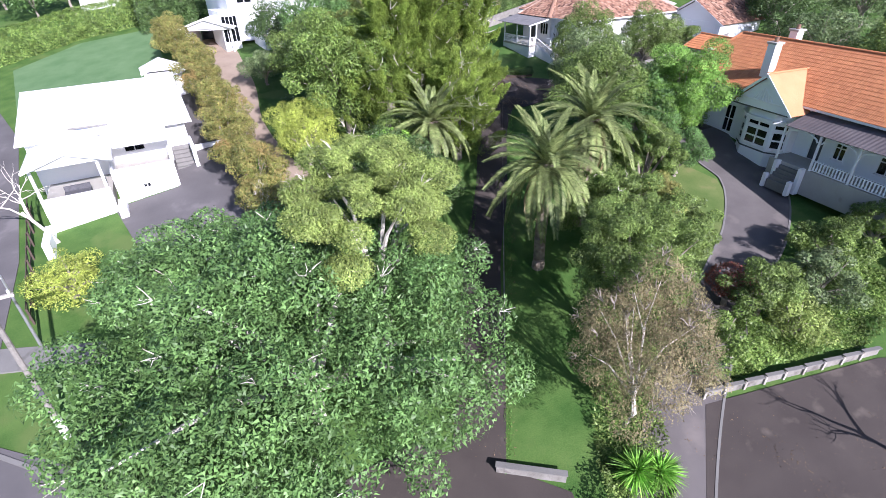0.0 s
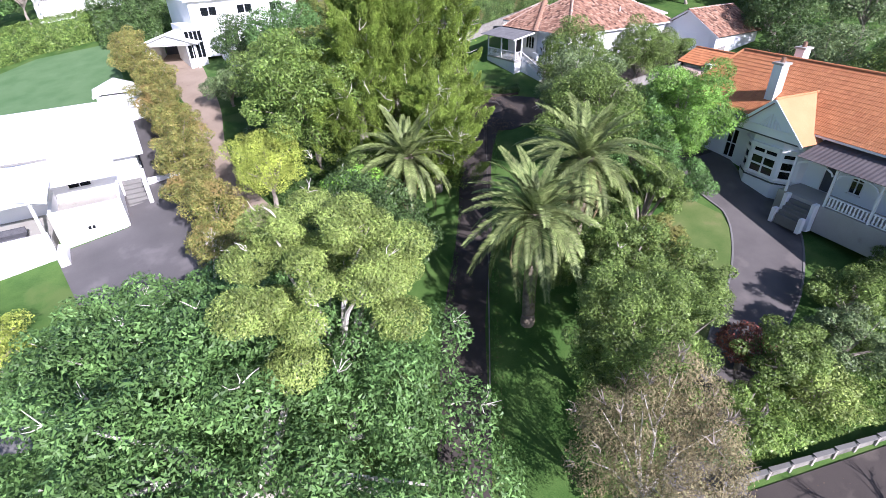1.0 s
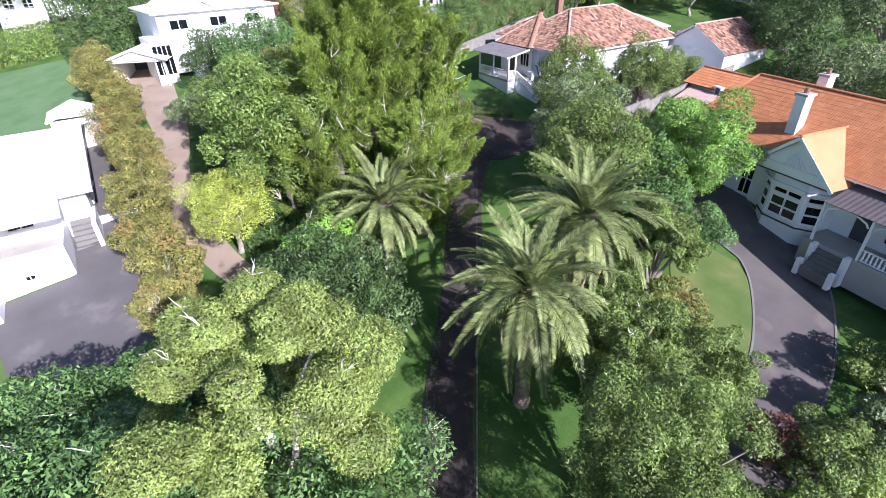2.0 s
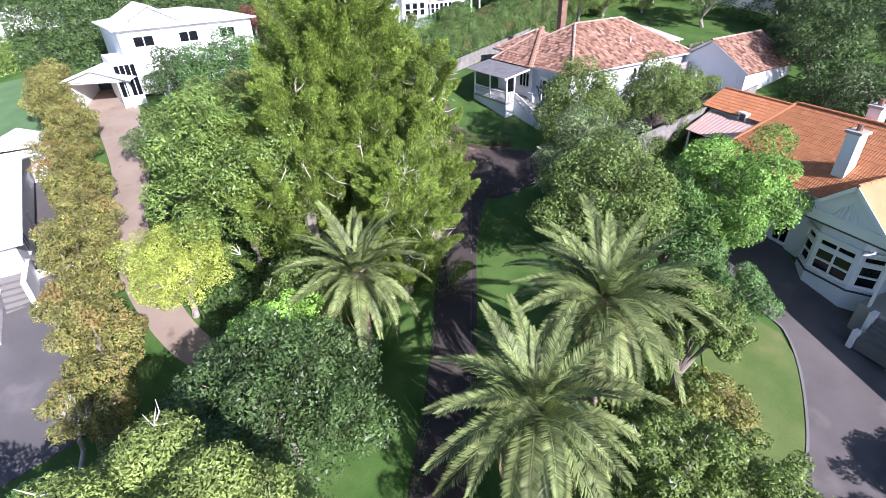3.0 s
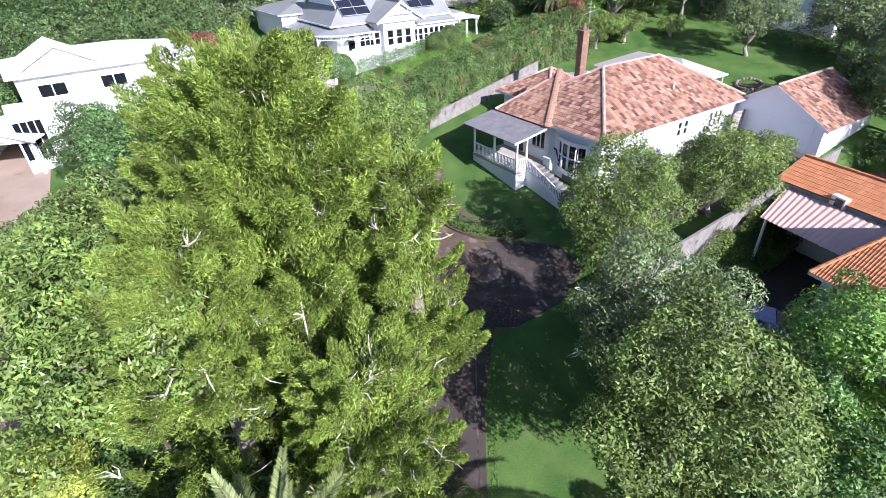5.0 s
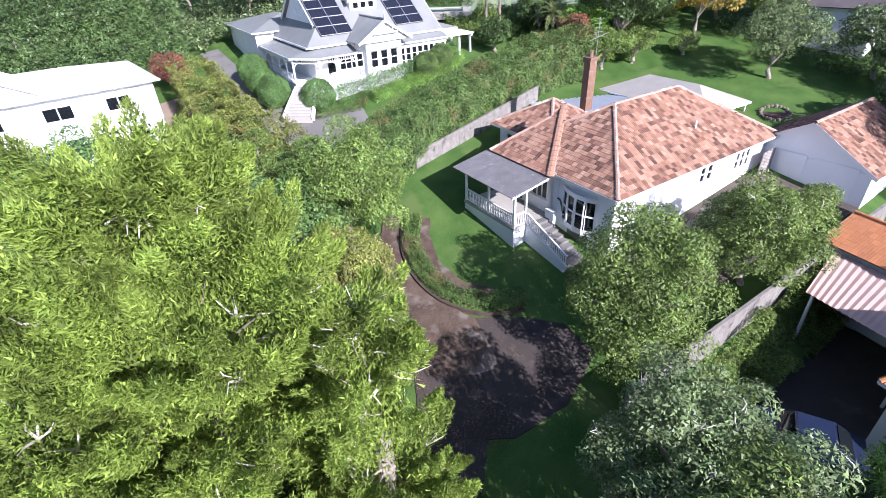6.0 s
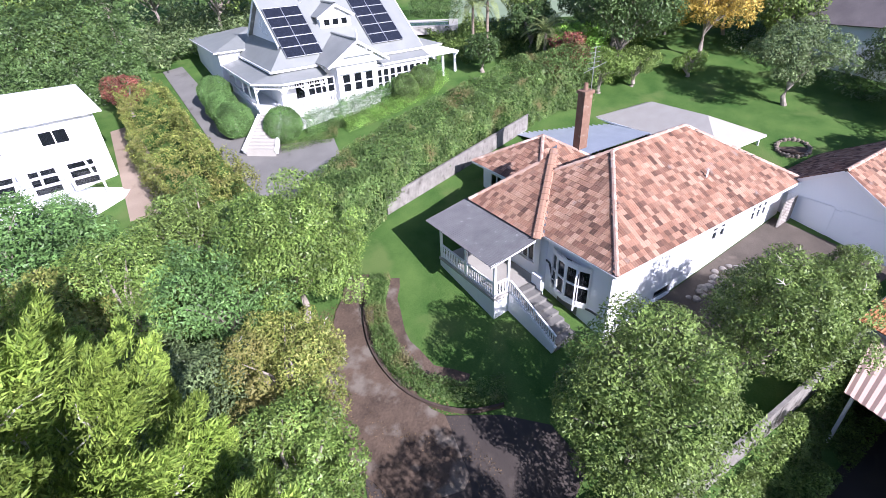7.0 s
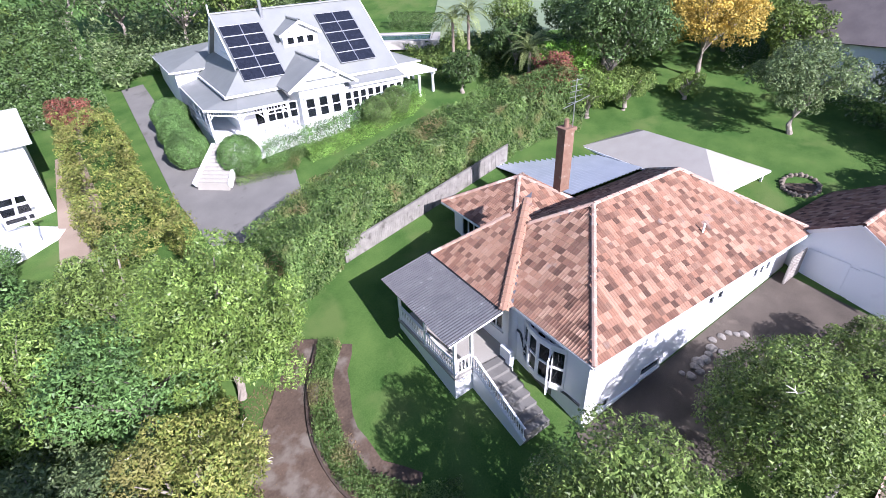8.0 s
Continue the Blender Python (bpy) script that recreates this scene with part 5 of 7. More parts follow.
beam(_bm, (5.4, -2.62, gE + 0.75), (7.9, -2.62, gE + 0.75), 0.06, 0.12)
for x in (5.9, 6.65, 7.4):
    beam(_bm, (x, -2.62, gE + 0.75), (x, -2.62, gE + 1.25), 0.05, 0.06)
part("gable_bracket", _bm, TRIM, grey_house)
# verandah round the front corner, with posts, slatted frieze and a chamfered entrance
vE = 7.8
_ve = [(-1.7, 10.5), (-1.7, 0.3), (0.2, -1.66), (4.0, -1.66)]
for q in ([(0.2, -1.66, vE), (4.2, -1.66, vE), (4.2, 0.5, 8.35), (0.9, 0.5, 8.35)], [(-1.7, 0.3, vE), (0.2, -1.66, vE), (0.9, 0.5, 8.35)], [(-1.7, 10.5, vE), (-1.7, 0.3, vE), (0.9, 0.5, 8.35), (0.9, 10.5, 8.35)]):
    slope(grey_house, q, SLATE_IRON, name="verandah_roof")
for (x0, y0), (x1, y1) in zip(_ve, _ve[1:]):
    L = math.dist((x0, y0), (x1, y1))
    dx, dy = (x1 - x0) / L, (y1 - y0) / L
    ix, iy = -dy * 0.25, dx * 0.25
    part("gutter", beam(bmesh.new(), (x0, y0, vE - 0.08), (x1, y1, vE - 0.08), 0.13, 0.14), TRIM, grey_house)
    _bm = bmesh.new()
    for k in range(int(L / 0.22)):
        s = 0.11 + 0.22 * k
        beam(_bm, (x0 + dx * s + ix, y0 + dy * s + iy, vE - 0.45), (x0 + dx * s + ix, y0 + dy * s + iy, vE - 0.12), 0.09, 0.05)
    beam(_bm, (x0 + ix, y0 + iy, vE - 0.48), (x1 + ix, y1 + iy, vE - 0.48), 0.06, 0.08)
    tagged(part("frieze", _bm, TRIM, grey_house, "white slatted verandah frieze"), "", "", "", "stuff")
    n = max(1, round(L / 2.0))
    for k in range(n + 1):
        s = min(L - 0.07, max(0.07, L * k / n))
        part("verandah_post", beam(bmesh.new(), (x0 + dx * s + ix, y0 + dy * s + iy, gF), (x0 + dx * s + ix, y0 + dy * s + iy, vE - 0.1), 0.12), TRIM, grey_house)
        for e in (-1, 1):
            if 0.3 < s + e * 0.5 < L:
                part("post_bracket", beam(bmesh.new(), (x0 + dx * s + ix, y0 + dy * s + iy, vE - 0.95), (x0 + dx * (s + e * 0.42) + ix, y0 + dy * (s + e * 0.42) + iy, vE - 0.5), 0.05, 0.09), TRIM, grey_house)
part("verandah_floor", prism(bmesh.new(), [(-1.5, 10.5), (-1.5, 0.4), (0.3, -1.45), (4.8, -1.45), (4.8, 0.5), (0.6, 0.5), (0.6, 10.5)], gF - 2.4, gF), WHITE, grey_house)
balustrade(grey_house, (1.4, -1.4, gF), (4.7, -1.4, gF), 0.8, 0.25)
balustrade(grey_house, (-1.45, 9.0, gF), (-1.45, 1.0, gF), 0.8, 0.3)
_m = Matrix.Translation((2.3, -1.35, gF))
window(grey_house, _m, 0.0, 2.4, 0.9, 2.15, 4, 2, 0.07, sill=False, deep=0.06)
# glazed side verandah
slope(grey_house, [(8.6, -1.3, 7.9), (14.4, -1.3, 7.9), (14.4, 0.5, 8.4), (8.6, 0.5, 8.4)], SLATE_IRON, name="verandah_roof")
part("gutter", beam(bmesh.new(), (8.6, -1.33, 7.84), (14.4, -1.33, 7.84), 0.12, 0.14), TRIM, grey_house)
_hs = [(0.15 + 0.68 * k, 0.68 * k + 0.72, 2.3, 4.1) for k in range(8)]
_, _m = wall(grey_house, (8.7, -1.0), (14.3, -1.0), gF - 2.2, 7.75, WHITE, _hs, 0.12)
for h in _hs:
    window(grey_house, _m, *h, 1, 3, 0.05, sill=False)
_bm = bmesh.new()
for k in range(26):
    box(_bm, 8.7 + 0.22 * k, 8.8 + 0.22 * k, -1.12, -1.07, 7.42, 7.75)
tagged(part("frieze", _bm, TRIM, grey_house, "white slatted verandah frieze"), "", "", "", "stuff")
# solar panels, two columns on each side of the dormer
_run = Vector((0, 6.3, gR - gE)).normalized()
for x0, y0 in ((1.75, 0.75), (9.7, 0.85)):
    for i in range(2):
        for j in range(5):
            o = Vector((x0 + 1.6 * i, y0, gE + y0 * (gR - gE) / 6.3)) + _run * (1.1 * j) + Vector((0, -0.06, 0.13))
            x1, y1 = Vector((1.56, 0, 0)), _run * 1.07
            p = thing("solar_panel", "black solar panel in a pale aluminium frame on the roof", "solar panel", (0, 0, 0), 0, "solar panels on the villa roof")
            p.matrix_world = grey_house.matrix_basis.copy()
            part("panel_face", solid(bmesh.new(), [o, o + x1, o + x1 + y1, o + y1], 0.05), SOLAR, p)
            _bm = bmesh.new()
            for a, b in ((o, o + x1), (o + x1, o + x1 + y1), (o + x1 + y1, o + y1), (o + y1, o)):
                beam(_bm, a, b, 0.035, 0.06)
            part("frame", _bm, METAL, p)
# dormer, flue and left wing
gable(grey_house, 5.6, 9.1, 2.6, 6.2, 11.65, 0.95, SLATE_IRON, None, SLATE_IRON, wall_mat=WHITE, along="y", closed=(True, False))
_ds = [(0.3, 0.95, 0.25, 0.85), (1.12, 1.77, 0.25, 0.85), (1.95, 2.6, 0.25, 0.85)]
_, _m = wall(grey_house, (5.9, 2.9), (8.8, 2.9), 10.6, 11.7, WHITE, _ds, 0.15)
for h in _ds:
    window(grey_house, _m, *h, 1, 1, 0.06, sill=False)
wall(grey_house, (8.8, 3.05), (8.8, 5.5), 10.6, 11.68, WHITE, thick=0.15)
wall(grey_house, (5.9, 5.5), (5.9, 3.05), 10.6, 11.68, WHITE, thick=0.15)
_bm = bmesh.new()
tube(_bm, [(5.4, 5.6, 12.5), (5.4, 5.6, 14.2)], [0.13, 0.13], 8)
part("flue", _bm, METAL, grey_house)
hip(grey_house, -2.2, 7.0, 9.2, 20.0, 9.0, 1.1, SLATE_IRON)
part("wing_wall", boxed(-1.8, 6.6, 9.6, 19.6, 4.5, 9.0), WHITE, grey_house)
# pergola
for k in range(10):
    part("pergola_rafter", boxed(14.5, 17.6, -1.4 + 0.42 * k, -1.31 + 0.42 * k, 7.78, 7.95), TRIM, grey_house)
for x, y in ((17.2, -1.2), (17.2, 2.2), (15.8, -1.2)):
    part("pergola_post", boxed(x, x + 0.18, y, y + 0.18, gF - 0.3, 7.6), TRIM, grey_house)
for x in (14.6, 17.2):
    part("pergola_beam", boxed(x, x + 0.14, -1.5, 2.7, 7.6, 7.78), TRIM, grey_house)
hip(grey_house, 14.2, 18.6, 3.0, 9.5, 7.9, 0.7, SLATE_IRON)
part("side_wall", boxed(14.2, 18.2, 3.4, 9.1, gF - 1.0, 7.9), WHITE, grey_house)
# flared garden stairs from the chamfered corner, with low side walls
_st = Vector((-1.05, -0.95, 0))
_dn, _sd = Vector((-0.66, -0.75, 0)), Vector((0.75, -0.66, 0))
for k in range(11):
    w = 0.75 + 0.045 * k
    a = _st + _dn * (0.27 * k)
    part("garden_stair", prism(bmesh.new(), [(a - _sd * w)[:2], (a + _sd * w)[:2], (a + _sd * w + _dn * 0.268)[:2], (a - _sd * w + _dn * 0.268)[:2]], gF - 2.6, gF - 0.02 - 0.185 * k), PALE_CONCRETE, grey_house)
for s in (-1, 1):
    _bm = bmesh.new()
    beam(_bm, _st + _sd * s * 0.9 + Vector((0, 0, gF - 0.15)), _st + _dn * 3.0 + _sd * s * 1.35 + Vector((0, 0, gF - 2.05)), 0.2, 0.45)
    part("stair_wall", _bm, WHITE, grey_house)
pool = thing("swimming_pool", "dark blue swimming pool with pale paving", "pool", (18.6, 37.8, gz(18.6, 37.8) + 0.35), -35)
part("water", boxed(-4, 4, -2, 2, -0.3, 0.08), POOL_WATER, pool)
_bm = bmesh.new()
for a in ((-5, 5, -2.9, -2), (-5, 5, 2, 2.9), (-5, -4, -2, 2), (4, 5, -2, 2)):
    box(_bm, *a, -0.6, 0.2)
part("coping", _bm, PALE_CONCRETE, pool)

# ---- fences, walls, poles ----
def fence(name, label, p, q, h, mat, board=0.15, post=2.4, below=0.0, cap=True, seed=1):
    """A close-boarded fence that follows the ground."""
    rng = random.Random(seed)
    p, q = Vector(p), Vector(q)
    L = (q - p).length
    d = (q - p) / L
    ob = thing(name, label, "fence", (p.x, p.y, gz(p.x, p.y)), math.degrees(math.atan2(d.y, d.x)))
    z = lambda u: gz(p.x + d.x * u, p.y + d.y * u) - gz(p.x, p.y)
    n = int(L / board)
    me = bpy.data.meshes.new("board")
    b = boxed(0.004, board - 0.004, -0.012, 0.012, -0.2 - below, h)
    b.to_mesh(me)
    b.free()
    me.materials.append(mat)
    for k in range(min(n, 290)):
        o = new("board", me)
        o.parent = ob
        o.matrix_basis = pose(k * board, rng.uniform(-0.006, 0.006), z(k * board) + rng.uniform(-0.02, 0.02))
    for k in range(int(L / post) + 1):
        part("post", boxed(k * post, k * post + 0.1, 0.02, 0.12, z(k * post) - 0.3 - below, z(k * post) + h - 0.05), mat, ob)
    if cap:
        for k in range(int(L / post) + 1):
            u0, u1 = k * post, min(L, (k + 1) * post)
            if u1 > u0:
                part("capping", beam(bmesh.new(), (u0, 0.02, z(u0) + h + 0.04), (u1, 0.02, z(u1) + h + 0.04), 0.16, 0.045), mat, ob)
    return ob


fence("fence", "grey capped timber boundary fence between two gardens", (-3.2, -11.3), (18.8, -12.1), 1.75, OLD_SHADED_BOARD, 0.15, 2.4, 2.6, True, 2)
fence("fence", "pale weathered paling fence below a tall hedge", (-0.2, 10.9), (13.8, 13.0), 1.2, OLD_SHADED_BOARD, 0.14, 2.4, 0.0, True, 3)

rail_fence = thing("rail_fence", "dark stained rail fence with diagonal braces", "fence", (-50.0, -13.4, gz(-50.0, -13.4)), 92)
for k in range(8):
    u0, u1 = 1.8 * k, 1.8 * (k + 1)
    dz = lambda u: gz(-50.0 - 0.035 * u, -13.4 + u) - gz(-50.0, -13.4)
    part("post", boxed(u0 - 0.06, u0 + 0.06, -0.06, 0.06, dz(u0) - 0.3, dz(u0) + 1.2), DARK_TIMBER_SHADE, rail_fence)
    for h in (0.4, 1.1):
        part("rail", beam(bmesh.new(), (u0, 0.07, dz(u0) + h), (u1, 0.07, dz(u1) + h), 0.04, 0.13), DARK_TIMBER_SHADE, rail_fence)
    part("brace", beam(bmesh.new(), (u0, 0.11, dz(u0) + 0.35), (u1, 0.11, dz(u1) + 1.15), 0.04, 0.1), DARK_TIMBER_SHADE, rail_fence)

pole = thing("power_pole", "grey timber power pole with a white painted foot", "pole", (-48.2, -23.3, gz(-48.2, -23.3)))
_bm = bmesh.new()
tube(_bm, [(0, 0, 1.6), (0, 0, 9.5)], [0.15, 0.11], 10)
part("shaft", _bm, OLD_SHADED_BOARD, pole)
_bm = bmesh.new()
tube(_bm, [(0, 0, -0.4), (0, 0, 1.6)], [0.19, 0.18], 10)
part("painted_foot", _bm, WHITE, pole, "white painted pole foot")
part("crossarm", boxed(-1.1, 1.1, -0.06, 0.06, 8.7, 8.85), TIMBER, pole)
for x in (-0.95, -0.4, 0.4, 0.95):
    _bm = bmesh.new()
    tube(_bm, [(x, 0, 8.85), (x, 0, 8.98), (x, 0, 9.06)], [0.04, 0.06, 0.03], 8)
    part("insulator", _bm, TRIM, pole)
part("sign_plate", boxed(-0.2, 0.2, -0.2, -0.17, 3.1, 3.5), DARK, pole)
lamp_post = thing("street_lamp", "slim white street lamp post", "street lamp", (-49.6, -15.6, gz(-49.6, -15.6)))
_bm = bmesh.new()
tube(_bm, [(0, 0, -0.3), (0, 0, 3.2), (0, 0, 5.2)], [0.1, 0.08, 0.06], 10)
part("shaft", _bm, METAL, lamp_post)
part("arm", beam(bmesh.new(), (0, 0, 5.0), (-0.2, -0.9, 5.3), 0.06), TRIM, lamp_post)
part("lamp_head", boxed(-0.35, -0.1, -1.4, -0.8, 5.25, 5.38), TRIM, lamp_post)

# timber retaining wall above the parking area
_rw = thing("retaining_wall", "pale timber retaining wall with posts", "retaining wall", (-19.4, -39.3, gz(-19.4, -39.3)), math.degrees(math.atan2(-3.1, 9.4)))
for k in range(9):
    u = 1.15 * k
    z = gz(-19.4 + 0.95 * u, -39.3 - 0.313 * u) - gz(-19.4, -39.3)
    for j in range(3):
        part("plank", boxed(u + 0.01, u + 1.14, 0.0, 0.06, z - 0.1 + 0.2 * j, z + 0.095 + 0.2 * j), OLD_SHADED_BOARD, _rw)
    part("post", boxed(u - 0.06, u + 0.06, -0.09, -0.002, z - 0.3, z + 0.55), TIMBER, _rw)
    part("capping", boxed(u + 0.003, u + 1.147, -0.1, 0.12, z + 0.55, z + 0.6), CONCRETE, _rw)
_gw = thing("garden_wall", "low grey garden wall at the end of the lawn", "wall", (-30.4, -36.6, gz(-30.4, -36.6)), -40)
part("blockwork", boxed(0, 3.2, -0.12, 0.12, -0.5, 0.45), OLD_SHADED_BOARD, _gw)
part("coping", boxed(-0.05, 3.25, -0.15, 0.15, 0.45, 0.5), CONCRETE, _gw)

# parked car in the villa's yard
car = thing("car", "dark blue car parked under a tree in the yard", "car", (1.8, -16.4, gz(1.8, -16.4) + 0.07), -62)
_bm = bmesh.new()
_prof = [(-2.1, 0.35), (-2.15, 0.75), (-1.9, 0.95), (-1.0, 1.0), (-0.45, 1.42), (0.9, 1.44), (1.6, 1.0), (2.1, 0.92), (2.15, 0.4)]
_a = [_bm.verts.new((x, -0.86 + (0.14 if z > 1.1 else 0), z)) for x, z in _prof]
_b = [_bm.verts.new((x, 0.86 - (0.14 if z > 1.1 else 0), z)) for x, z in _prof]
_bm.faces.new(_a)
_bm.faces.new(_b[::-1])
for k in range(len(_prof)):
    _bm.faces.new((_a[k], _b[k], _b[(k + 1) % 9], _a[(k + 1) % 9]))
bmesh.ops.recalc_face_normals(_bm, faces=_bm.faces[:])
bmesh.ops.bevel(_bm, geom=_bm.edges[:], offset=0.05, segments=2, affect="EDGES")
part("body", _bm, CAR_PAINT, car)
part("windscreen", solid(bmesh.new(), [(-0.96, -0.68, 1.06), (-0.96, 0.68, 1.06), (-0.5, 0.6, 1.42), (-0.5, -0.6, 1.42)], 0.02), GLASS, car)
part("rear_window", solid(bmesh.new(), [(1.55, 0.68, 1.06), (1.55, -0.68, 1.06), (0.97, -0.6, 1.44), (0.97, 0.6, 1.44)], 0.02), GLASS, car)
for x in (-1.35, 1.35):
    for s in (-1, 1):
        _bm = bmesh.new()
        tube(_bm, [(x, s * 0.72, 0.32), (x, s * 0.9, 0.32)], [0.32, 0.32], 16)
        w = part("wheel", _bm, RUBBER, car)
        _bm = bmesh.new()
        tube(_bm, [(x, s * 0.88, 0.32), (x, s * 0.915, 0.32)], [0.2, 0.2], 12)
        part("rim", _bm, METAL, w)


# ---- houses at the far edges ----
far_house = thing("house", "grey-white gabled house with a dark roof beyond the garden", "house", (41.2, -0.6, 0), 8)
_hs = [(3.6, 5.2, 3.4, 5.0)]
_, _m = wall(far_house, (0.0, 0.0), (7.6, 0.0), 4.0, 9.6, SHADE_BLUE_WHITE, _hs)
window(far_house, _m, *_hs[0], 3, 2, 0.08)
wall(far_house, (7.6, 0.2), (7.6, 9.0), 4.0, 9.6, SHADE_BLUE_WHITE)
wall(far_house, (7.4, 9.0), (0.0, 9.0), 4.0, 9.6, SHADE_BLUE_WHITE)
wall(far_house, (0.0, 8.8), (0.0, 0.2), 4.0, 9.6, SHADE_BLUE_WHITE)
gable(far_house, -0.6, 8.2, -0.5, 9.6, 9.5, 3.4, VERANDAH_IRON, None, None, wall_mat=SHADE_BLUE_WHITE, along="y")
far_villa = thing("house", "white weatherboard house with a porch and grey roof", "house", (-45.5, 63.0, 0), -6)
_hs = [(1.0, 2.4, 3.3, 4.7), (3.4, 4.8, 3.3, 4.7), (8.8, 10.0, 3.3, 4.5)]
_, _m = wall(far_villa, (0.0, 0.0), (12.0, 0.0), 3.2, 8.6, WHITE, _hs)
for h in _hs:
    window(far_villa, _m, *h, 2, 2, 0.09)
wall(far_villa, (12.0, 0.2), (12.0, 8.0), 3.2, 8.6, WHITE)
wall(far_villa, (11.8, 8.0), (0.0, 8.0), 3.2, 8.6, WHITE)
wall(far_villa, (0.0, 7.8), (0.0, 0.2), 3.2, 8.6, WHITE)
hip(far_villa, -0.6, 12.6, -0.6, 8.6, 8.6, 2.4, GREY_IRON)
part("porch", boxed(0.4, 5.4, -2.4, -0.002, 2.6, 6.0), WHITE, far_villa)
balustrade(far_villa, (0.5, -2.3, 6.0), (5.3, -2.3, 6.0), 0.9, 0.3)


# ---- palms ----
def frond_mesh(name, length, arch, fall, mat, seed, pairs=84, leaflet=0.42, vee=0.5):
    """One feather frond along +x: an arching midrib with leaflets on both sides, and the midrib as a thin ribbon."""
    rng = np.random.default_rng(seed)
    u = np.linspace(0.0, 1.0, pairs)
    x = length * (u - 0.18 * fall * u ** 3)
    z = length * (arch * u - (arch * 0.55 + fall) * u ** 2)
    mid = np.stack([x, 0 * x, z], 1)
    tan = unit(np.gradient(mid, axis=0))
    up = unit(np.cross(tan, np.array([0, 1.0, 0])) * -1)
    up = np.where(up[:, 2:3] < 0, -up, up)
    out = []
    for s in (1, -1):
        for k in range(3, pairs):
            L = leaflet * (0.35 + 0.65 * math.sin(math.pi * min(1, 0.12 + 0.88 * u[k]) ** 0.8)) * rng.uniform(0.85, 1.15)
            d = tan[k] * 0.75 + np.array([0, s, 0]) + up[k] * vee * rng.uniform(0.3, 1.0)
            d = d / np.linalg.norm(d)
            w = tan[k] * 0.036
            tip = mid[k] + d * L + np.array([0, 0, -0.14 * L])
            m = mid[k] + d * L * 0.5
            out.append([mid[k] - w * 0.6, m - w, tip, m + w])
    for k in range(pairs - 1):
        w = np.array([0, 0.03 * (1 - u[k]) + 0.006, 0])
        out.append([mid[k] - w, mid[k + 1] - w, mid[k + 1] + w, mid[k] + w])
    return quads_mesh(name, np.array(out), mat)


def palm(label, x, y, hub, reach, seed, fronds=64, thick=0.38):
    """A date palm: stout ringed trunk and a full crown of feather fronds, the oldest hanging dry."""
    rng = random.Random(seed)
    g = gz(x, y)
    ob = thing("palm_tree", label, "palm tree", (x, y, g), 0, "date palms by the drive")
    h = hub - g
    bm = bmesh.new()
    n = int(h / 0.16)
    tube(bm, [(0.03 * math.sin(k * 0.3), 0, -0.3 + (h + 0.3) * k / n) for k in range(n + 1)],
         [thick * (1.25 - 0.3 * min(1, k / 5)) * (1.0 + (0.07 if k % 2 else -0.03)) * (1 + (0.35 * max(0, k / n - 0.86) / 0.14)) for k in range(n + 1)], 12)
    part("trunk", bm, PALM_BARK, ob)
    kinds = [frond_mesh("frond", reach, a, f, LEAF_PALM, seed + k, leaflet=0.13 * reach) for k, (a, f) in enumerate(((0.30, 0.26), (0.36, 0.42), (0.2, 0.55)))]
    dry = frond_mesh("frond", reach * 0.85, 0.05, 0.75, LEAF_PALM_DRY, seed + 9, leaflet=0.1 * reach)
    for k in range(fronds):
        u = (k + 0.5) / fronds
        lift = 78 - 128 * u ** 0.85 + rng.uniform(-7, 7)
        old = lift < -38
        o = new("frond", dry if old else kinds[0 if lift > 40 else (1 if lift > 2 else 2)])
        o.parent = ob
        o.matrix_basis = pose(0, 0, h - 0.15 * u) @ pose(0, 0, 0, 0, 0, k * 137.5 + rng.uniform(-9, 9)) @ pose(0.16, 0, 0, rng.uniform(-14, 14), -lift, 0) @ Matrix.Scale(rng.uniform(0.86, 1.1) * (0.75 if u < 0.1 else 1.0), 4)
    return ob


palm("tall date palm with a full feathery crown on the lawn", -20.4, -27.2, 0.4, 4.1, 11)
palm("date palm with drooping fronds beside the drive", -15.3, -25.4, 1.7, 4.2, 12)
palm("short date palm among shrubs beside the drive", -22.0, -16.1, 0.4, 3.6, 13, 54)


def tuft_plant(name, label, x, y, stem, count, blade, seed, category="plant", mat=None, z=None):
    """A cabbage tree or flax: stiff strap leaves bursting from one point."""
    rng = np.random.default_rng(seed)
    ob = thing(name, label, category, (x, y, gz(x, y) if z is None else z))
    d = unit(rng.normal(0, 1, (count, 3)) + np.array([0, 0, 0.55]))
    s = unit(np.cross(d, rng.normal(0, 1, (count, 3))))
    L = blade * rng.uniform(0.7, 1.15, (count, 1))
    c = np.array([0, 0, stem])
    tip = c + d * L + np.array([0, 0, -0.2]) * L
    q = np.stack([c + s * 0.02, c + d * L * 0.5 + s * 0.035, tip, c + d * L * 0.5 - s * 0.035], 1)
    o = new("leaf_clump", quads_mesh("leaf_clump", q, mat or LEAF_PALM))
    o.parent = ob
    bm = bmesh.new()
    tube(bm, [(0, 0, -0.2), (0, 0, stem)], [0.12, 0.09], 7)
    part("stem", bm, PALM_BARK, ob)
    return ob


# ---- trees beside the street ----
tree("tree", "huge spreading broadleaf tree with pale bare twigs", (-36.7, -29.5), (9.5, 8.6, 5.0), 4.6, LEAF_BIG, 112000, 0.24, 21, 1.25, 200, PALE_BARK, twigs=70, trunk=0.5, low=-0.55)
tree("tree", "tall yellow-green tree in rounded tufts", (-31.8, -27.2), (4.3, 4.3, 3.9), 8.3, LEAF_YELLOW, 74000, 0.135, 22, 0.92, 50, PALE_BARK, trunk=0.32, fill=False, flat=0.65, twigs=10)
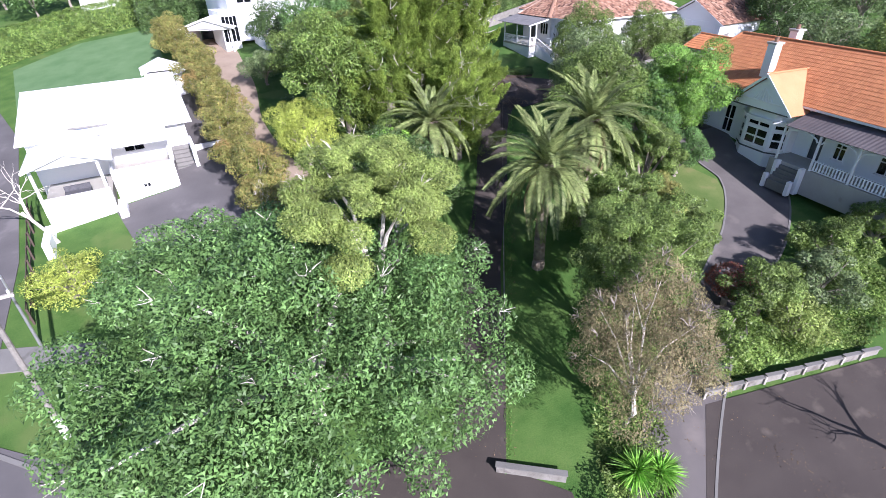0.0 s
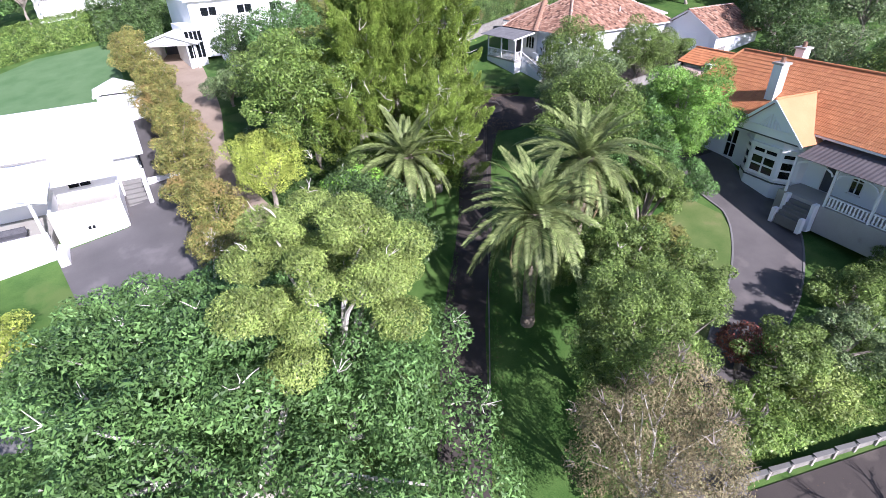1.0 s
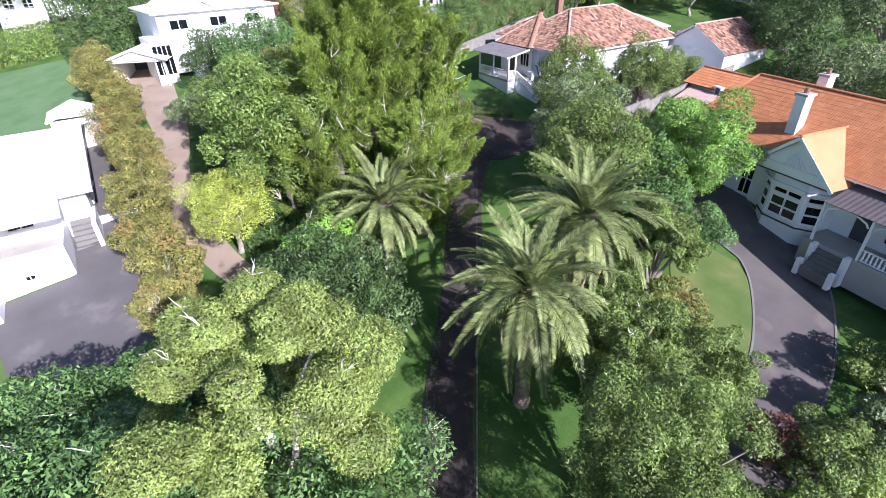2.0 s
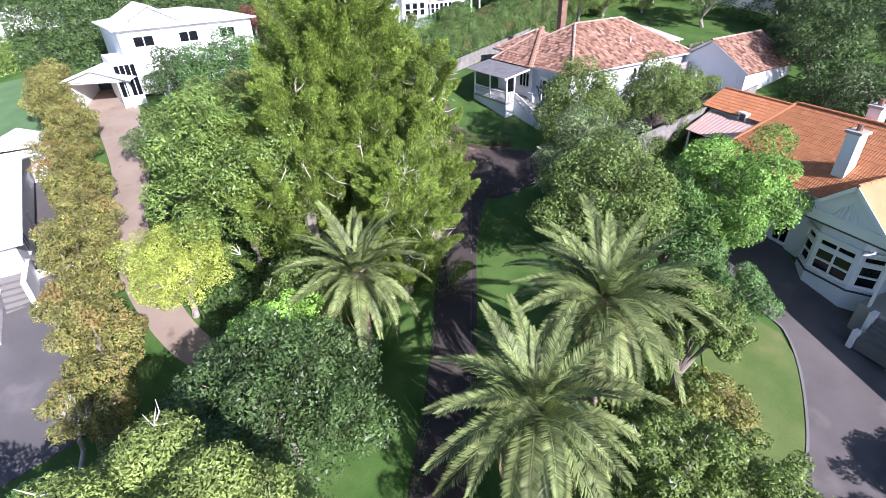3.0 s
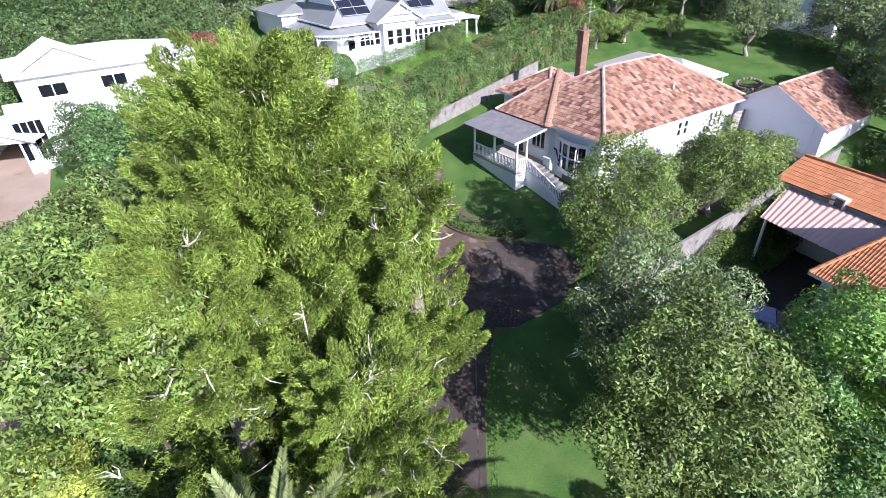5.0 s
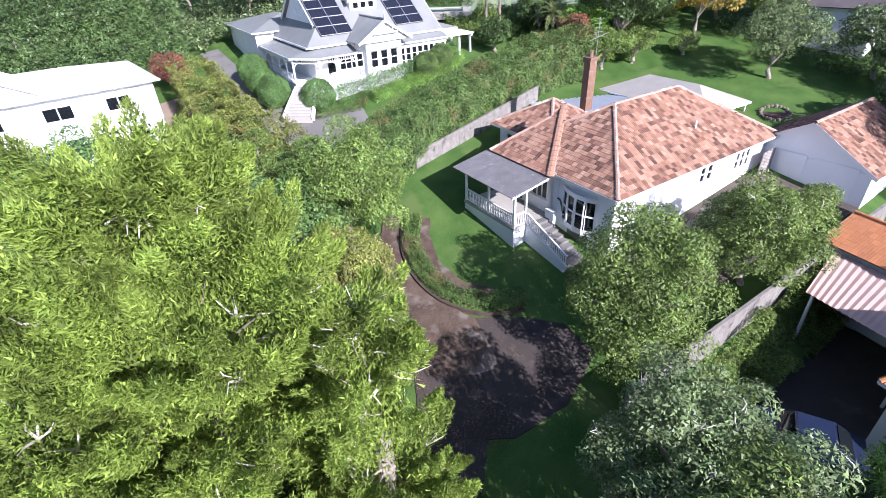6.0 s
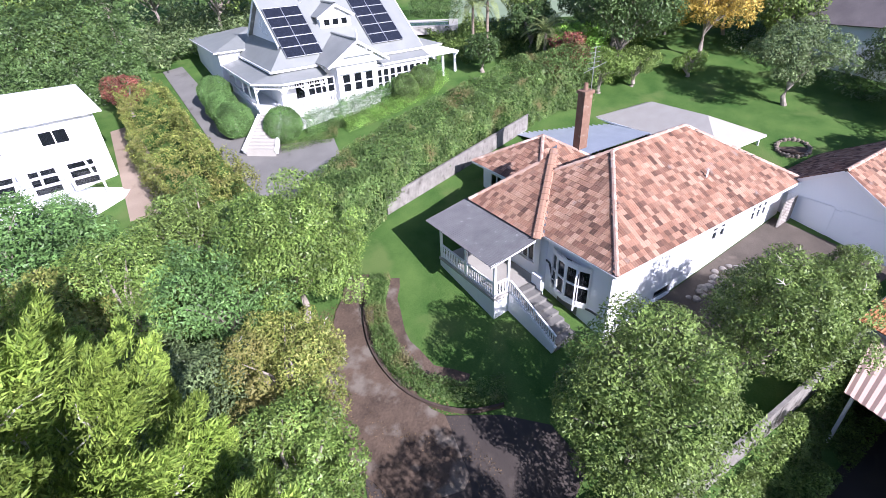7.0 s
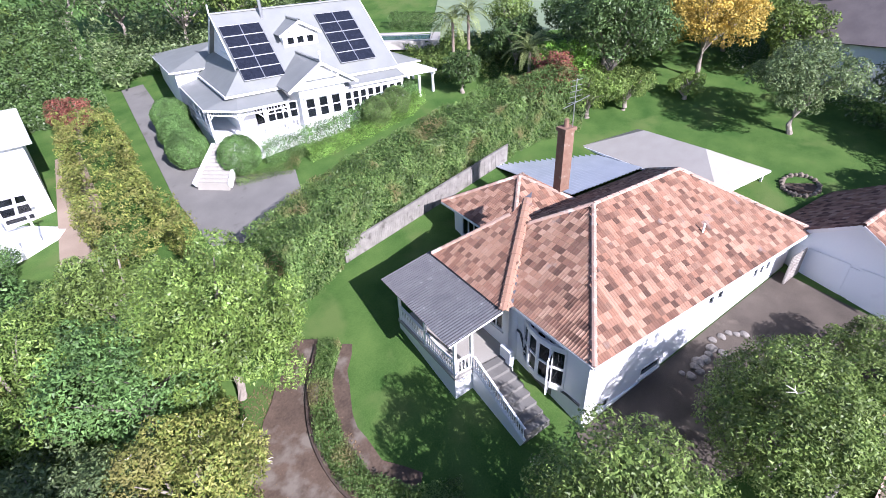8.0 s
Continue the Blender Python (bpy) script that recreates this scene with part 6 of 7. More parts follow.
tree("tree", "dense green tree beside the asphalt yard", (-40.2, -22.0), (4.6, 4.2, 3.6), 4.4, LEAF_BIG, 34000, 0.25, 31, 0.95, 100, PALE_BARK, twigs=20)
tree("shrub", "dark blue-green shrub at the street corner", (-44.3, -29.3), (2.5, 2.5, 2.4), 2.6, LEAF_DARK, 14000, 0.26, 23, 0.8, 30, category="shrub")
tree("shrub", "clipped golden hedge shrub by the rail fence", (-47.6, -12.2), (2.2, 3.2, 1.5), 1.3, LEAF_GOLD, 9000, 0.16, 24, 0.7, 40, category="shrub")
tree("shrub", "round golden-leaved garden shrub", (-29.3, -7.3), (2.45, 2.45, 2.6), 3.6, LEAF_GOLD, 44000, 0.13, 25, 0.75, 90, category="shrub", low=-0.6)
tree("shrub", "bright lime-green leafy shrub", (-26.2, -16.4), (1.9, 1.9, 1.9), 4.4, LEAF_LIME, 9000, 0.17, 26, 0.55, 40, category="shrub")
tree("tree", "dark glossy broadleaf tree beside the lawn", (-27.4, -19.6), (4.2, 3.8, 3.4), 4.4, LEAF_DARK, 30000, 0.22, 27, 0.9, 90, trunk=0.25)
tree("tree", "dense dark green tree under the yellow one", (-34.5, -21.0), (4.0, 3.5, 2.8), 3.6, LEAF_BIG, 18000, 0.25, 28, 0.9, 60)
tree("tree", "leafy green tree by the round golden shrub", (-24.6, -5.2), (5.0, 5.0, 5.0), 6.6, LEAF_FRESH, 46000, 0.24, 29, 1.0, 130, trunk=0.3)
tree("shrub", "tangled green shrub with pale branches", (-24.0, -13.5), (2.8, 2.6, 2.4), 3.2, LEAF_MID, 14000, 0.2, 30, 0.7, 50, category="shrub", twigs=16)


# ---- conifers ----
def needles(rng, at, along, size, narrow):
    """Slim pointed sprays at the places `at`, each lying roughly along its own direction."""
    n = len(at)
    axis = unit(along + rng.normal(0, 0.42, (n, 3)))
    side = unit(np.cross(axis, rng.normal(0, 1, (n, 3))))
    L = size * rng.uniform(0.55, 1.4, (n, 1))
    W = L * narrow * rng.uniform(0.7, 1.3, (n, 1))
    base = at - axis * L * 0.5
    return np.stack([base + side * W * 0.5, at + axis * L * 0.5, base - side * W * 0.5], 1)


def conifer(label, x, y, height, spread_r, seed, plumes, per, base=0.05):
    """A broad old conifer: upswept feathery plumes over a tapering crown, with gaps between them."""
    rng = np.random.default_rng(seed)
    ob = thing("conifer", label, "tree", (x, y, gz(x, y)))
    u = rng.uniform(0, 1, plumes) ** 0.8
    u[:plumes // 12] = rng.uniform(0.9, 1.0, plumes // 12)
    ang = rng.uniform(0, 2 * math.pi, plumes)
    lump = 1 + 0.22 * np.sin(3 * ang + 2.5 * u + seed) + 0.12 * np.sin(5 * ang - 6 * u)
    prof = spread_r * np.sqrt(np.maximum(0.02, 1 - np.maximum(0.0, (u - 0.2) / 0.8) ** 1.6)) * lump
    rad = prof * rng.uniform(0.55, 1.02, plumes)
    root = np.stack([rad * np.cos(ang), rad * np.sin(ang), height * (base + (0.97 - base) * u)], 1)
    dirn = unit(np.stack([np.cos(ang) * 0.75, np.sin(ang) * 0.75, np.full(plumes, 0.85)], 1) + rng.normal(0, 0.22, (plumes, 3)))
    length = rng.uniform(1.2, 2.5, plumes) * (0.65 + 0.35 * spread_r / 6)
    k = np.repeat(np.arange(plumes), per)
    n = len(k)
    s = rng.uniform(0.0, 1.0, (n, 1)) ** 0.75
    off = unit(rng.normal(0, 1, (n, 3)))
    width = 0.34 * length[k][:, None] * np.sqrt(1.03 - s) * rng.uniform(0.55, 1.0, (n, 1))
    at = root[k] + dirn[k] * length[k][:, None] * s + off * width
    # sprays deep in the crown, which close it
    m = n // 5
    j2 = rng.integers(0, plumes, m)
    core = root[j2] * np.array([0.7, 0.7, 0.96]) * rng.uniform(0.75, 1.0, (m, 1)) + rng.normal(0, 0.25, (m, 3))
    q = np.concatenate([needles(rng, at, unit(dirn[k] + off * 0.7), 0.15, 0.27), needles(rng, core, unit(root[j2] + rng.normal(0, 2.0, (m, 3))), 0.2, 0.3)])
    o = new("crown", quads_mesh("crown", q, LEAF_OLIVE))
    o.parent = ob
    bm = bmesh.new()
    tube(bm, [(0, 0, -0.4), (0, 0, height * 0.5), (0, 0, height * 0.85)], [0.45, 0.3, 0.06], 8)
    part("trunk", bm, BARK, ob)
    bm = bmesh.new()
    for j in rng.choice(plumes, 24, replace=False):
        a = Vector((0, 0, root[j][2] * 0.82))
        e = Vector(root[j] * np.array([0.85, 0.85, 0.97]))
        tube(bm, [a, a.lerp(e, 0.6) + Vector((0, 0, -0.25)), e], [0.08, 0.05, 0.02], 5)
    tagged(part("bough", bm, BARK, ob), "", "", "", "stuff")
    bm = bmesh.new()
    for j in rng.choice(plumes, 34, replace=False):
        p = Vector(root[j] * np.array([0.97, 0.97, 1]))
        for _ in range(4):
            e = p + (Vector(dirn[j]) + Vector(rng.normal(0, 0.6, 3))).normalized() * rng.uniform(0.5, 1.1)
            tube(bm, [p, p.lerp(e, 0.5) + Vector(rng.normal(0, 0.08, 3)), e], [0.035, 0.025, 0.008], 4)
    tagged(part("deadwood", bm, PALE_BARK, ob, "bleached dead twigs"), "", "", "", "stuff")
    return ob


conifer("tall broad olive-green conifer with upswept plumes", -17.9, -6.9, 15.6, 5.2, 41, 330, 1050)
conifer("lower olive-green conifer beside the drive", -17.9, -13.0, 8.2, 2.9, 42, 110, 800)
conifer("small green conifer among the thicket", -21.6, -8.0, 12.0, 3.8, 43, 130, 700)
conifer("small upright conifer leaning over the drive", -13.9, -9.9, 11.8, 2.2, 44, 80, 800)

# ---- between the drives ----
tree("tree", "grey-green tree with bare branch tips", (-6.1, -15.7), (3.4, 3.2, 3.5), 4.9, LEAF_GREY, 26000, 0.18, 51, 0.85, 60, twigs=24, trunk=0.25)
tree("tree", "dark green broadleaf tree between the drives", (-8.0, -18.8), (3.6, 3.6, 3.5), 5.1, LEAF_MID, 30000, 0.19, 52, 0.95, 64)
tree("tree", "fresh green rounded tree by the villa", (-2.0, -22.0), (4.1, 3.8, 3.9), 4.3, LEAF_BRIGHT, 52000, 0.19, 53, 0.95, 76, low=-0.75)
tree("tree", "dark leafy tree filling the gap beside the drive", (-5.2, -21.4), (2.8, 2.8, 2.8), 3.6, LEAF_BIG, 20000, 0.19, 66, 0.8, 56, low=-0.7)
tree("tree", "grey-green bushy tree beside the boundary fence", (-1.2, -14.4), (1.5, 1.4, 1.2), 1.5, LEAF_GREY, 9000, 0.14, 65, 0.5, 40)
tree("shrub", "rounded dark shrub at the lawn's edge", (-5.2, -25.4), (2.0, 2.0, 1.9), 2.1, LEAF_BIG, 13000, 0.17, 54, 0.55, 40, category="shrub")
tree("shrub", "green shrub under the palms", (-11.0, -26.8), (2.5, 2.5, 2.6), 4.4, LEAF_MID, 22000, 0.17, 55, 0.5, 36, category="shrub")
tree("shrub", "mixed green shrub at the lawn's edge", (-12.8, -29.4), (1.9, 1.9, 1.9), 3.0, LEAF_AUTUMN, 11000, 0.16, 56, 0.5, 36, category="shrub")
tuft_plant("cabbage_tree", "spiky cabbage tree with stiff strap leaves", -13.6, -30.0, 1.9, 150, 0.95, 57, "tree")
tuft_plant("cabbage_tree", "spiky cabbage tree among shrubs", -24.0, -15.6, 4.4, 150, 1.0, 58, "tree")
tree("tree", "grey-stemmed small tree under the palms", (-17.4, -30.2), (2.7, 2.6, 3.0), 4.6, LEAF_MID, 22000, 0.16, 59, 0.55, 50, twigs=14)
tree("tree", "dull green feathery tree beside the lawn", (-20.9, -34.8), (3.3, 3.3, 3.6), 5.6, LEAF_MID, 46000, 0.14, 60, 0.65, 90)
tree("tree", "green undergrowth tree beside the villa's drive", (-15.2, -32.4), (2.8, 2.6, 2.6), 3.4, LEAF_MID, 20000, 0.17, 61, 0.6, 60)
tree("birch_tree", "thin silver birch with sparse drying leaves", (-23.8, -38.2), (3.0, 2.9, 4.0), 5.0, LEAF_DRY, 48000, 0.1, 62, 0.8, 90, PALE_BARK, twigs=60, trunk=0.14, droop=0.5, twig_mat=BARK)
tree("shrub", "silver-leaved bush beside the villa steps", (1.2, -32.3), (1.2, 1.0, 0.8), 0.7, LEAF_SILVER, 4500, 0.12, 67, 0.4, 30, category="shrub")
tuft_plant("flax", "clump of bright green strap leaves", -25.3, -40.3, 0.5, 420, 1.4, 63, "plant", LEAF_BLADE)
tuft_plant("flax", "clump of bright green strap leaves", -24.4, -40.8, 0.4, 420, 1.3, 64, "plant", LEAF_BLADE)

# ---- shrubbery above the retaining wall and by the villa ----
for k, (x, y, r, h, m, lab) in enumerate(((-12.8, -37.6, 2.2, 1.9, LEAF_MID, "mixed green leafy garden shrub"), (-16.2, -38.4, 1.9, 1.4, LEAF_FRESH, "light green leafy garden shrub"),
                                          (-9.0, -38.6, 2.1, 1.7, LEAF_GREY, "grey-green leafy garden shrub"), (-5.6, -37.2, 2.0, 1.7, LEAF_MID, "tall green leafy garden shrub"),
                                          (-13.4, -35.9, 1.1, 1.6, LEAF_RUSSET, "small russet-leaved garden shrub"), (-1.5, -38.0, 2.0, 1.8, LEAF_MID, "dark tall shrub by the lawn"),
                                          (-12.4, -39.4, 1.5, 1.2, LEAF_YELLOW, "yellow-flecked low leafy garden shrub"), (-18.0, -38.0, 1.1, 0.9, LEAF_DARK, "low dark shrub at the paving corner"))):
    tree("shrub", lab, (x, y), (r, r, r * 0.8), h, m, int(4200 * r), 0.17, 70 + k, 0.5, 34, category="shrub")


# ---- undergrowth ----
def undergrowth(label, x0, x1, y0, y1, mat, n, leaf, top, seed, keep=None):
    """Low tangled plants over a patch of ground."""
    rng = np.random.default_rng(seed)
    n = int(1.5 * n)
    px, py = rng.uniform(x0, x1, n), rng.uniform(y0, y1, n)
    if keep:
        ok = np.array([keep(a, b) for a, b in zip(px, py)])
        px, py = px[ok], py[ok]
    h = np.array([max(0.05, top * (0.5 + 0.75 * noise.noise(Vector((a * 0.45, b * 0.45, seed))) + 0.3 * noise.noise(Vector((a * 1.5, b * 1.5, seed))))) for a, b in zip(px, py)])
    z = np.array([gz(a, b) for a, b in zip(px, py)]) + h * rng.uniform(0.55, 1.05, len(px))
    at = np.stack([px, py, z], 1)
    q = leaves(rng, at, np.tile([0, 0, 0.6], (len(px), 1)), leaf * 0.85, 0.55, 0.2, 0.8)
    return tagged(new("undergrowth", quads_mesh("undergrowth", q, mat)), label, "undergrowth", "", "stuff")


def drive_side(x, y):
    """Metres to the right (+) or left (-) of the main drive's line."""
    return ((x + 28) * 27.0 - (y + 32) * 20.0) / 33.6


undergrowth("dark tangled undergrowth left wild between the drives", -34, -12, -26, 6, LEAF_DARK, 40000, 0.27, 1.5, 401, lambda x, y: drive_side(x, y) < -3.6 - 2.5 * max(0, min(1, (-12 - y) / 4)) and x > -29.0 + 0.4 * max(0, -y - 4) * 0.0 and y > -1.1 * (x + 20) - 32)
undergrowth("low leafy undergrowth beside the path", -20, -8.6, 4, 15, LEAF_MID, 22000, 0.22, 1.3, 402, lambda x, y: x < -8.9 + 0.25 * (y - 4))
undergrowth("mixed shrubby undergrowth under the palms", -22, -7, -37, -17, LEAF_MID, 42000, 0.2, 1.5, 403, lambda x, y: abs(drive_side(x, y) - 9.3) < 2.9)
undergrowth("flowering ground cover above the retaining wall", -18.5, -3, -42, -35.5, LEAF_FRESH, 26000, 0.17, 0.9, 404, lambda x, y: y > -39.0 - 0.33 * (x + 19.4) + 0.3 and y < -36.9 - 0.12 * (x + 18) + 0.35 * max(0, x + 11))
undergrowth("dry fallen leaves scattered over the drive", -31, -5, -37, -3, LEAF_LITTER, 15000, 0.09, 0.07, 424, lambda x, y: -1.4 < drive_side(x, y) < 1.8)
undergrowth("dry fallen leaves and dirt on the turning area", -10, -2, -9, 6, LEAF_LITTER, 12000, 0.1, 0.11, 425, lambda x, y: x < -4.6)
undergrowth("dry fallen leaves on the parking area", -22, 0, -50, -40, LEAF_LITTER, 5000, 0.1, 0.09, 426, lambda x, y: y < -40.2 - 0.33 * (x + 19.4))
undergrowth("shady shrubs and ivy under the birch", -28, -17, -42, -32, LEAF_MID, 16000, 0.2, 1.5, 433, lambda x, y: 5.5 < drive_side(x, y) < 8.8)
undergrowth("rough grass along the edges of the drive", -31, -9, -37, -8, LEAF_TURF, 60000, 0.11, 0.14, 434, lambda x, y: 1.15 < abs(drive_side(x, y)) < 1.55)
undergrowth("weedy plants along the boundary fence", -3, 12, -14.2, -11.9, LEAF_MID, 16000, 0.15, 1.7, 405)

# ---- bare trees ----
def bare_tree(label, x, y, height, seed, lean=(0, 0), mat=None):
    """A leafless pale tree: trunk, limbs and fine twigs."""
    rng = np.random.default_rng(seed)
    ob = thing("bare_tree", label, "tree", (x, y, gz(x, y)))
    bm = bmesh.new()
    tw = bmesh.new()

    def grow(p, d, L, r, depth):
        q = p + d * L
        mid = p.lerp(q, 0.5) + Vector(rng.normal(0, 0.05 * L, 3))
        tube(bm if depth < 2 else tw, [p, mid, q], [r, r * 0.8, r * 0.55], 7 if depth == 0 else 4)
        if depth < 4:
            for _ in range(3 if depth < 3 else 2):
                nd = (d + Vector(rng.normal(0, 0.5, 3)) + Vector((0, 0, 0.12))).normalized()
                grow(mid.lerp(q, rng.uniform(0.3, 1.0)), nd, L * rng.uniform(0.5, 0.75), r * 0.5, depth + 1)
    grow(Vector((0, 0, -0.3)), Vector((lean[0], lean[1], 1)).normalized(), height * 0.42, 0.16, 0)
    part("trunk", bm, mat or PALE_BARK, ob)
    tagged(part("twig", tw, mat or PALE_BARK, ob), "", "", "", "stuff")
    return ob


bare_tree("bare white-barked tree by the white house", -48.6, -5.0, 8.5, 81, (-0.35, -0.15))
bare_tree("leafless grey tree at the parking area", -14.6, -47.0, 5.5, 82)
bare_tree("leafless pale shrub by the yard", -35.9, -15.0, 6.0, 83, (0.3, 0.2))

# ---- autumn row along the earth drive ----
for k in range(12):
    u = k / 11
    x, y = -34.2 + 0.5 * math.sin(k * 1.7), -13.5 + 45 * u
    if k > 8:
        x -= 0.6
    tree("shrub", "turning yellow-brown shrub in a row along the drive", (x, y), (2.1, 2.5, 2.0 + 0.3 * math.sin(k * 2.3)), 2.4, LEAF_TAWNY, 10500, 0.18, 100 + k, 0.6, 44, category="shrub", group="shrubs along the earth drive")
tree("shrub", "clipped dark round bush by the carport", (-24.4, 20.0), (2.9, 2.9, 3.0), 3.4, LEAF_DARK, 14000, 0.2, 120, 0.7, 70, category="shrub")
tree("shrub", "spreading green bush beside the earth drive", (-27.6, 12.6), (2.6, 2.2, 1.6), 2.0, LEAF_GREY, 9000, 0.2, 121, 0.6, 44, category="shrub")
tree("tree", "dense green tree behind the conifers", (-24.5, 3.0), (4.2, 4.6, 3.6), 5.2, LEAF_MID, 26000, 0.25, 122, 0.95, 80)
tree("tree", "green tree behind the conifers", (-20.5, 13.5), (4.4, 4.4, 3.4), 4.8, LEAF_BIG, 22000, 0.25, 123, 0.95, 80)
hedge("hedge", "tall dark hedge behind the white house's lawn", [(-58, 41), (-46, 46.5), (-36.5, 47)], 3.0, 3.6, LEAF_FRESH, 0.3, 60, 124)

# ---- round the red-roofed house ----
tree("tree", "leafy citrus-like tree in front of the stairs", (-0.5, -9.2), (3.0, 2.9, 3.4), 4.2, LEAF_MID, 52000, 0.17, 130, 0.85, 110, trunk=0.2, twigs=6, low=-0.85)
tree("tree", "rounded green tree beside the fence", (8.0, -9.8), (3.3, 3.0, 2.6), 3.2, LEAF_MID, 38000, 0.17, 131, 0.75, 100, trunk=0.18, twigs=6, low=-0.7)
tree("shrub", "small shrub by the garage", (15.0, -9.4), (1.5, 1.4, 1.3), 1.5, LEAF_MID, 7000, 0.16, 132, 0.45, 36, category="shrub")
tree("tree", "green tree at the end of the drive", (-8.0, 6.0), (3.4, 3.3, 3.2), 4.4, LEAF_FRESH, 40000, 0.18, 133, 0.85, 70, low=-0.8)
tree("tree", "yellowish shrubby tree beside the drive", (-11.9, -3.4), (2.6, 2.6, 2.2), 3.0, LEAF_FRESH, 24000, 0.17, 134, 0.75, 50)
tree("tree", "grey-green tree overhanging the path", (-10.6, 0.8), (2.6, 2.6, 2.2), 3.3, LEAF_AUTUMN, 22000, 0.16, 142, 0.7, 56, twigs=14)
tree("tree", "light green leafy thicket tree", (-15.6, 8.4), (3.6, 3.4, 2.8), 4.0, LEAF_FRESH, 24000, 0.18, 143, 0.95, 56)
tree("tree", "yellow-tinged leafy thicket tree", (-11.6, 11.6), (2.9, 2.9, 2.4), 3.4, LEAF_MID, 18000, 0.19, 144, 0.65, 70)
tree("tree", "mid-green leafy thicket tree", (-19.6, 7.0), (3.8, 3.6, 3.0), 4.2, LEAF_AUTUMN, 24000, 0.2, 145, 0.95, 60)
tree("tree", "green thicket tree beside the white house", (-17.6, 14.6), (2.6, 2.4, 1.6), 1.9, LEAF_BIG, 12000, 0.22, 146, 0.75, 70)
tree("shrub", "dense green thicket shrub", (-14.8, 2.2), (3.0, 3.0, 2.4), 3.4, LEAF_GREY, 22000, 0.18, 135, 0.85, 56, category="shrub")
tree("shrub", "dark dense thicket shrub", (-11.6, 6.2), (3.0, 3.0, 2.6), 3.8, LEAF_BIG, 20000, 0.19, 136, 0.9, 56, category="shrub")
tree("shrub", "silver-grey shrub with pale branches", (-13.4, -1.2), (1.3, 1.3, 1.1), 1.6, LEAF_SILVER, 7000, 0.12, 137, 0.45, 40, category="shrub")
ribbon("soil_bed", "bare soil strip between hedge and lawn", [(-2.7, 5.7), (-4.0, 3.7), (-4.6, 1.5), (-4.4, -0.6), (-3.2, -2.1)], [0.5, 0.8, 0.8, 0.9, 0.6], SOIL, 0.05, "soil", ragged=0.5)
_edge = [Vector(p) for p in ((-4.1, 6.4), (-5.5, 4.2), (-6.2, 1.7), (-5.9, -1.0), (-4.4, -3.2), (-2.4, -4.2))]
_curve = []
for k in range(5):
    a, b, c, d = _edge[max(k - 1, 0)], _edge[k], _edge[k + 1], _edge[min(k + 2, 5)]
    for u in (0.0, 0.2, 0.4, 0.6, 0.8):
        _curve.append(0.5 * (2 * b + (c - a) * u + (2 * a - 5 * b + 4 * c - d) * u * u + (3 * b - a - 3 * c + d) * u ** 3))
# low wall whose shaded face is given by the dark brown colour
kerb("kerb_hedge", "low wall under the hedge, coloured dark for its shade", [(p.x, p.y) for p in _curve], 0.1, 0.22, DARK_TIMBER_SHADE)
hedge("hedge", "low clipped hedge curving round the lawn", [(-3.5, 6.0), (-4.9, 4.0), (-5.6, 1.6), (-5.3, -0.9), (-3.9, -2.7), (-2.2, -3.6)], 1.1, 0.6, LEAF_HEDGE, 0.12, 330, 138, ragged=0.14)
hedge("hedge", "tall shaggy boundary hedge above the paling fence", [(-4.5, 10.6), (0.0, 12.5), (7.0, 14.0), (15.5, 15.0), (21.0, 14.2)], 3.2, 4.0, LEAF_HEDGE, 0.2, 150, 139)
hedge("hedge", "tall autumn-tinted hedge beside the villa's drive", [(-9.0, 13.5), (-10.4, 19.5), (-10.9, 26.0), (-10.8, 33.0)], 3.8, 4.3, LEAF_AUTUMN, 0.2, 130, 140, ragged=0.5)
tree("shrub", "russet shrub by the old wall", (-11.8, 37.8), (1.8, 1.8, 1.6), 2.0, LEAF_RUSSET, 6000, 0.18, 141, 0.5, 36, category="shrub")

# ---- grey villa's garden ----
for k, (x, y, r) in enumerate(((-5.1, 27.7, 1.5), (-5.2, 31.0, 1.4), (-5.0, 34.0, 1.5), (-2.2, 24.2, 1.5), (8.8, 23.5, 1.25), (10.9, 24.0, 1.25))):
    ball("topiary", "clipped round bush by the villa", x, y, r, LEAF_BIG if k < 4 else LEAF_HEDGE, 0.13, 150 + k, "clipped round bushes")
hedge("hedge", "dark planted border under the villa's windows", [(-0.4, 24.1), (3.2, 24.1), (6.6, 23.9), (9.6, 24.7), (13.4, 25.0)], 1.0, 1.7, LEAF_BIG, 0.13, 200, 158, ragged=0.2)
hedge("hedge", "clipped box hedge before the villa", [(2.4, 22.4), (7.0, 22.6), (11.6, 23.4), (13.8, 24.6)], 0.9, 1.1, LEAF_BRIGHT, 0.11, 300, 156, ragged=0.05)
hedge("hedge", "low dark hedge under the verandah", [(-3.0, 22.9), (0.8, 22.0), (2.0, 23.6), (6.6, 23.3)], 0.8, 0.6, LEAF_HEDGE, 0.1, 300, 157, ragged=0.06)


def feather_palm(label, x, y, h, reach, seed):
    rng = random.Random(seed)
    ob = thing("palm_tree", label, "palm tree", (x, y, gz(x, y)))
    bm = bmesh.new()
    tube(bm, [(0, 0, -0.2), (0, 0, h)], [0.16, 0.12], 8)
    part("trunk", bm, PALM_BARK, ob)
    me = frond_mesh("frond", reach, 0.5, 0.6, LEAF_PALM, seed, 30, 0.5, 0.2)
    for k in range(16):
        o = new("frond", me)
        o.parent = ob
        o.matrix_basis = pose(0, 0, h, 0, 0, k * 137.5) @ pose(0, 0, 0, 0, -(60 - 5 * k), 0)
    return ob


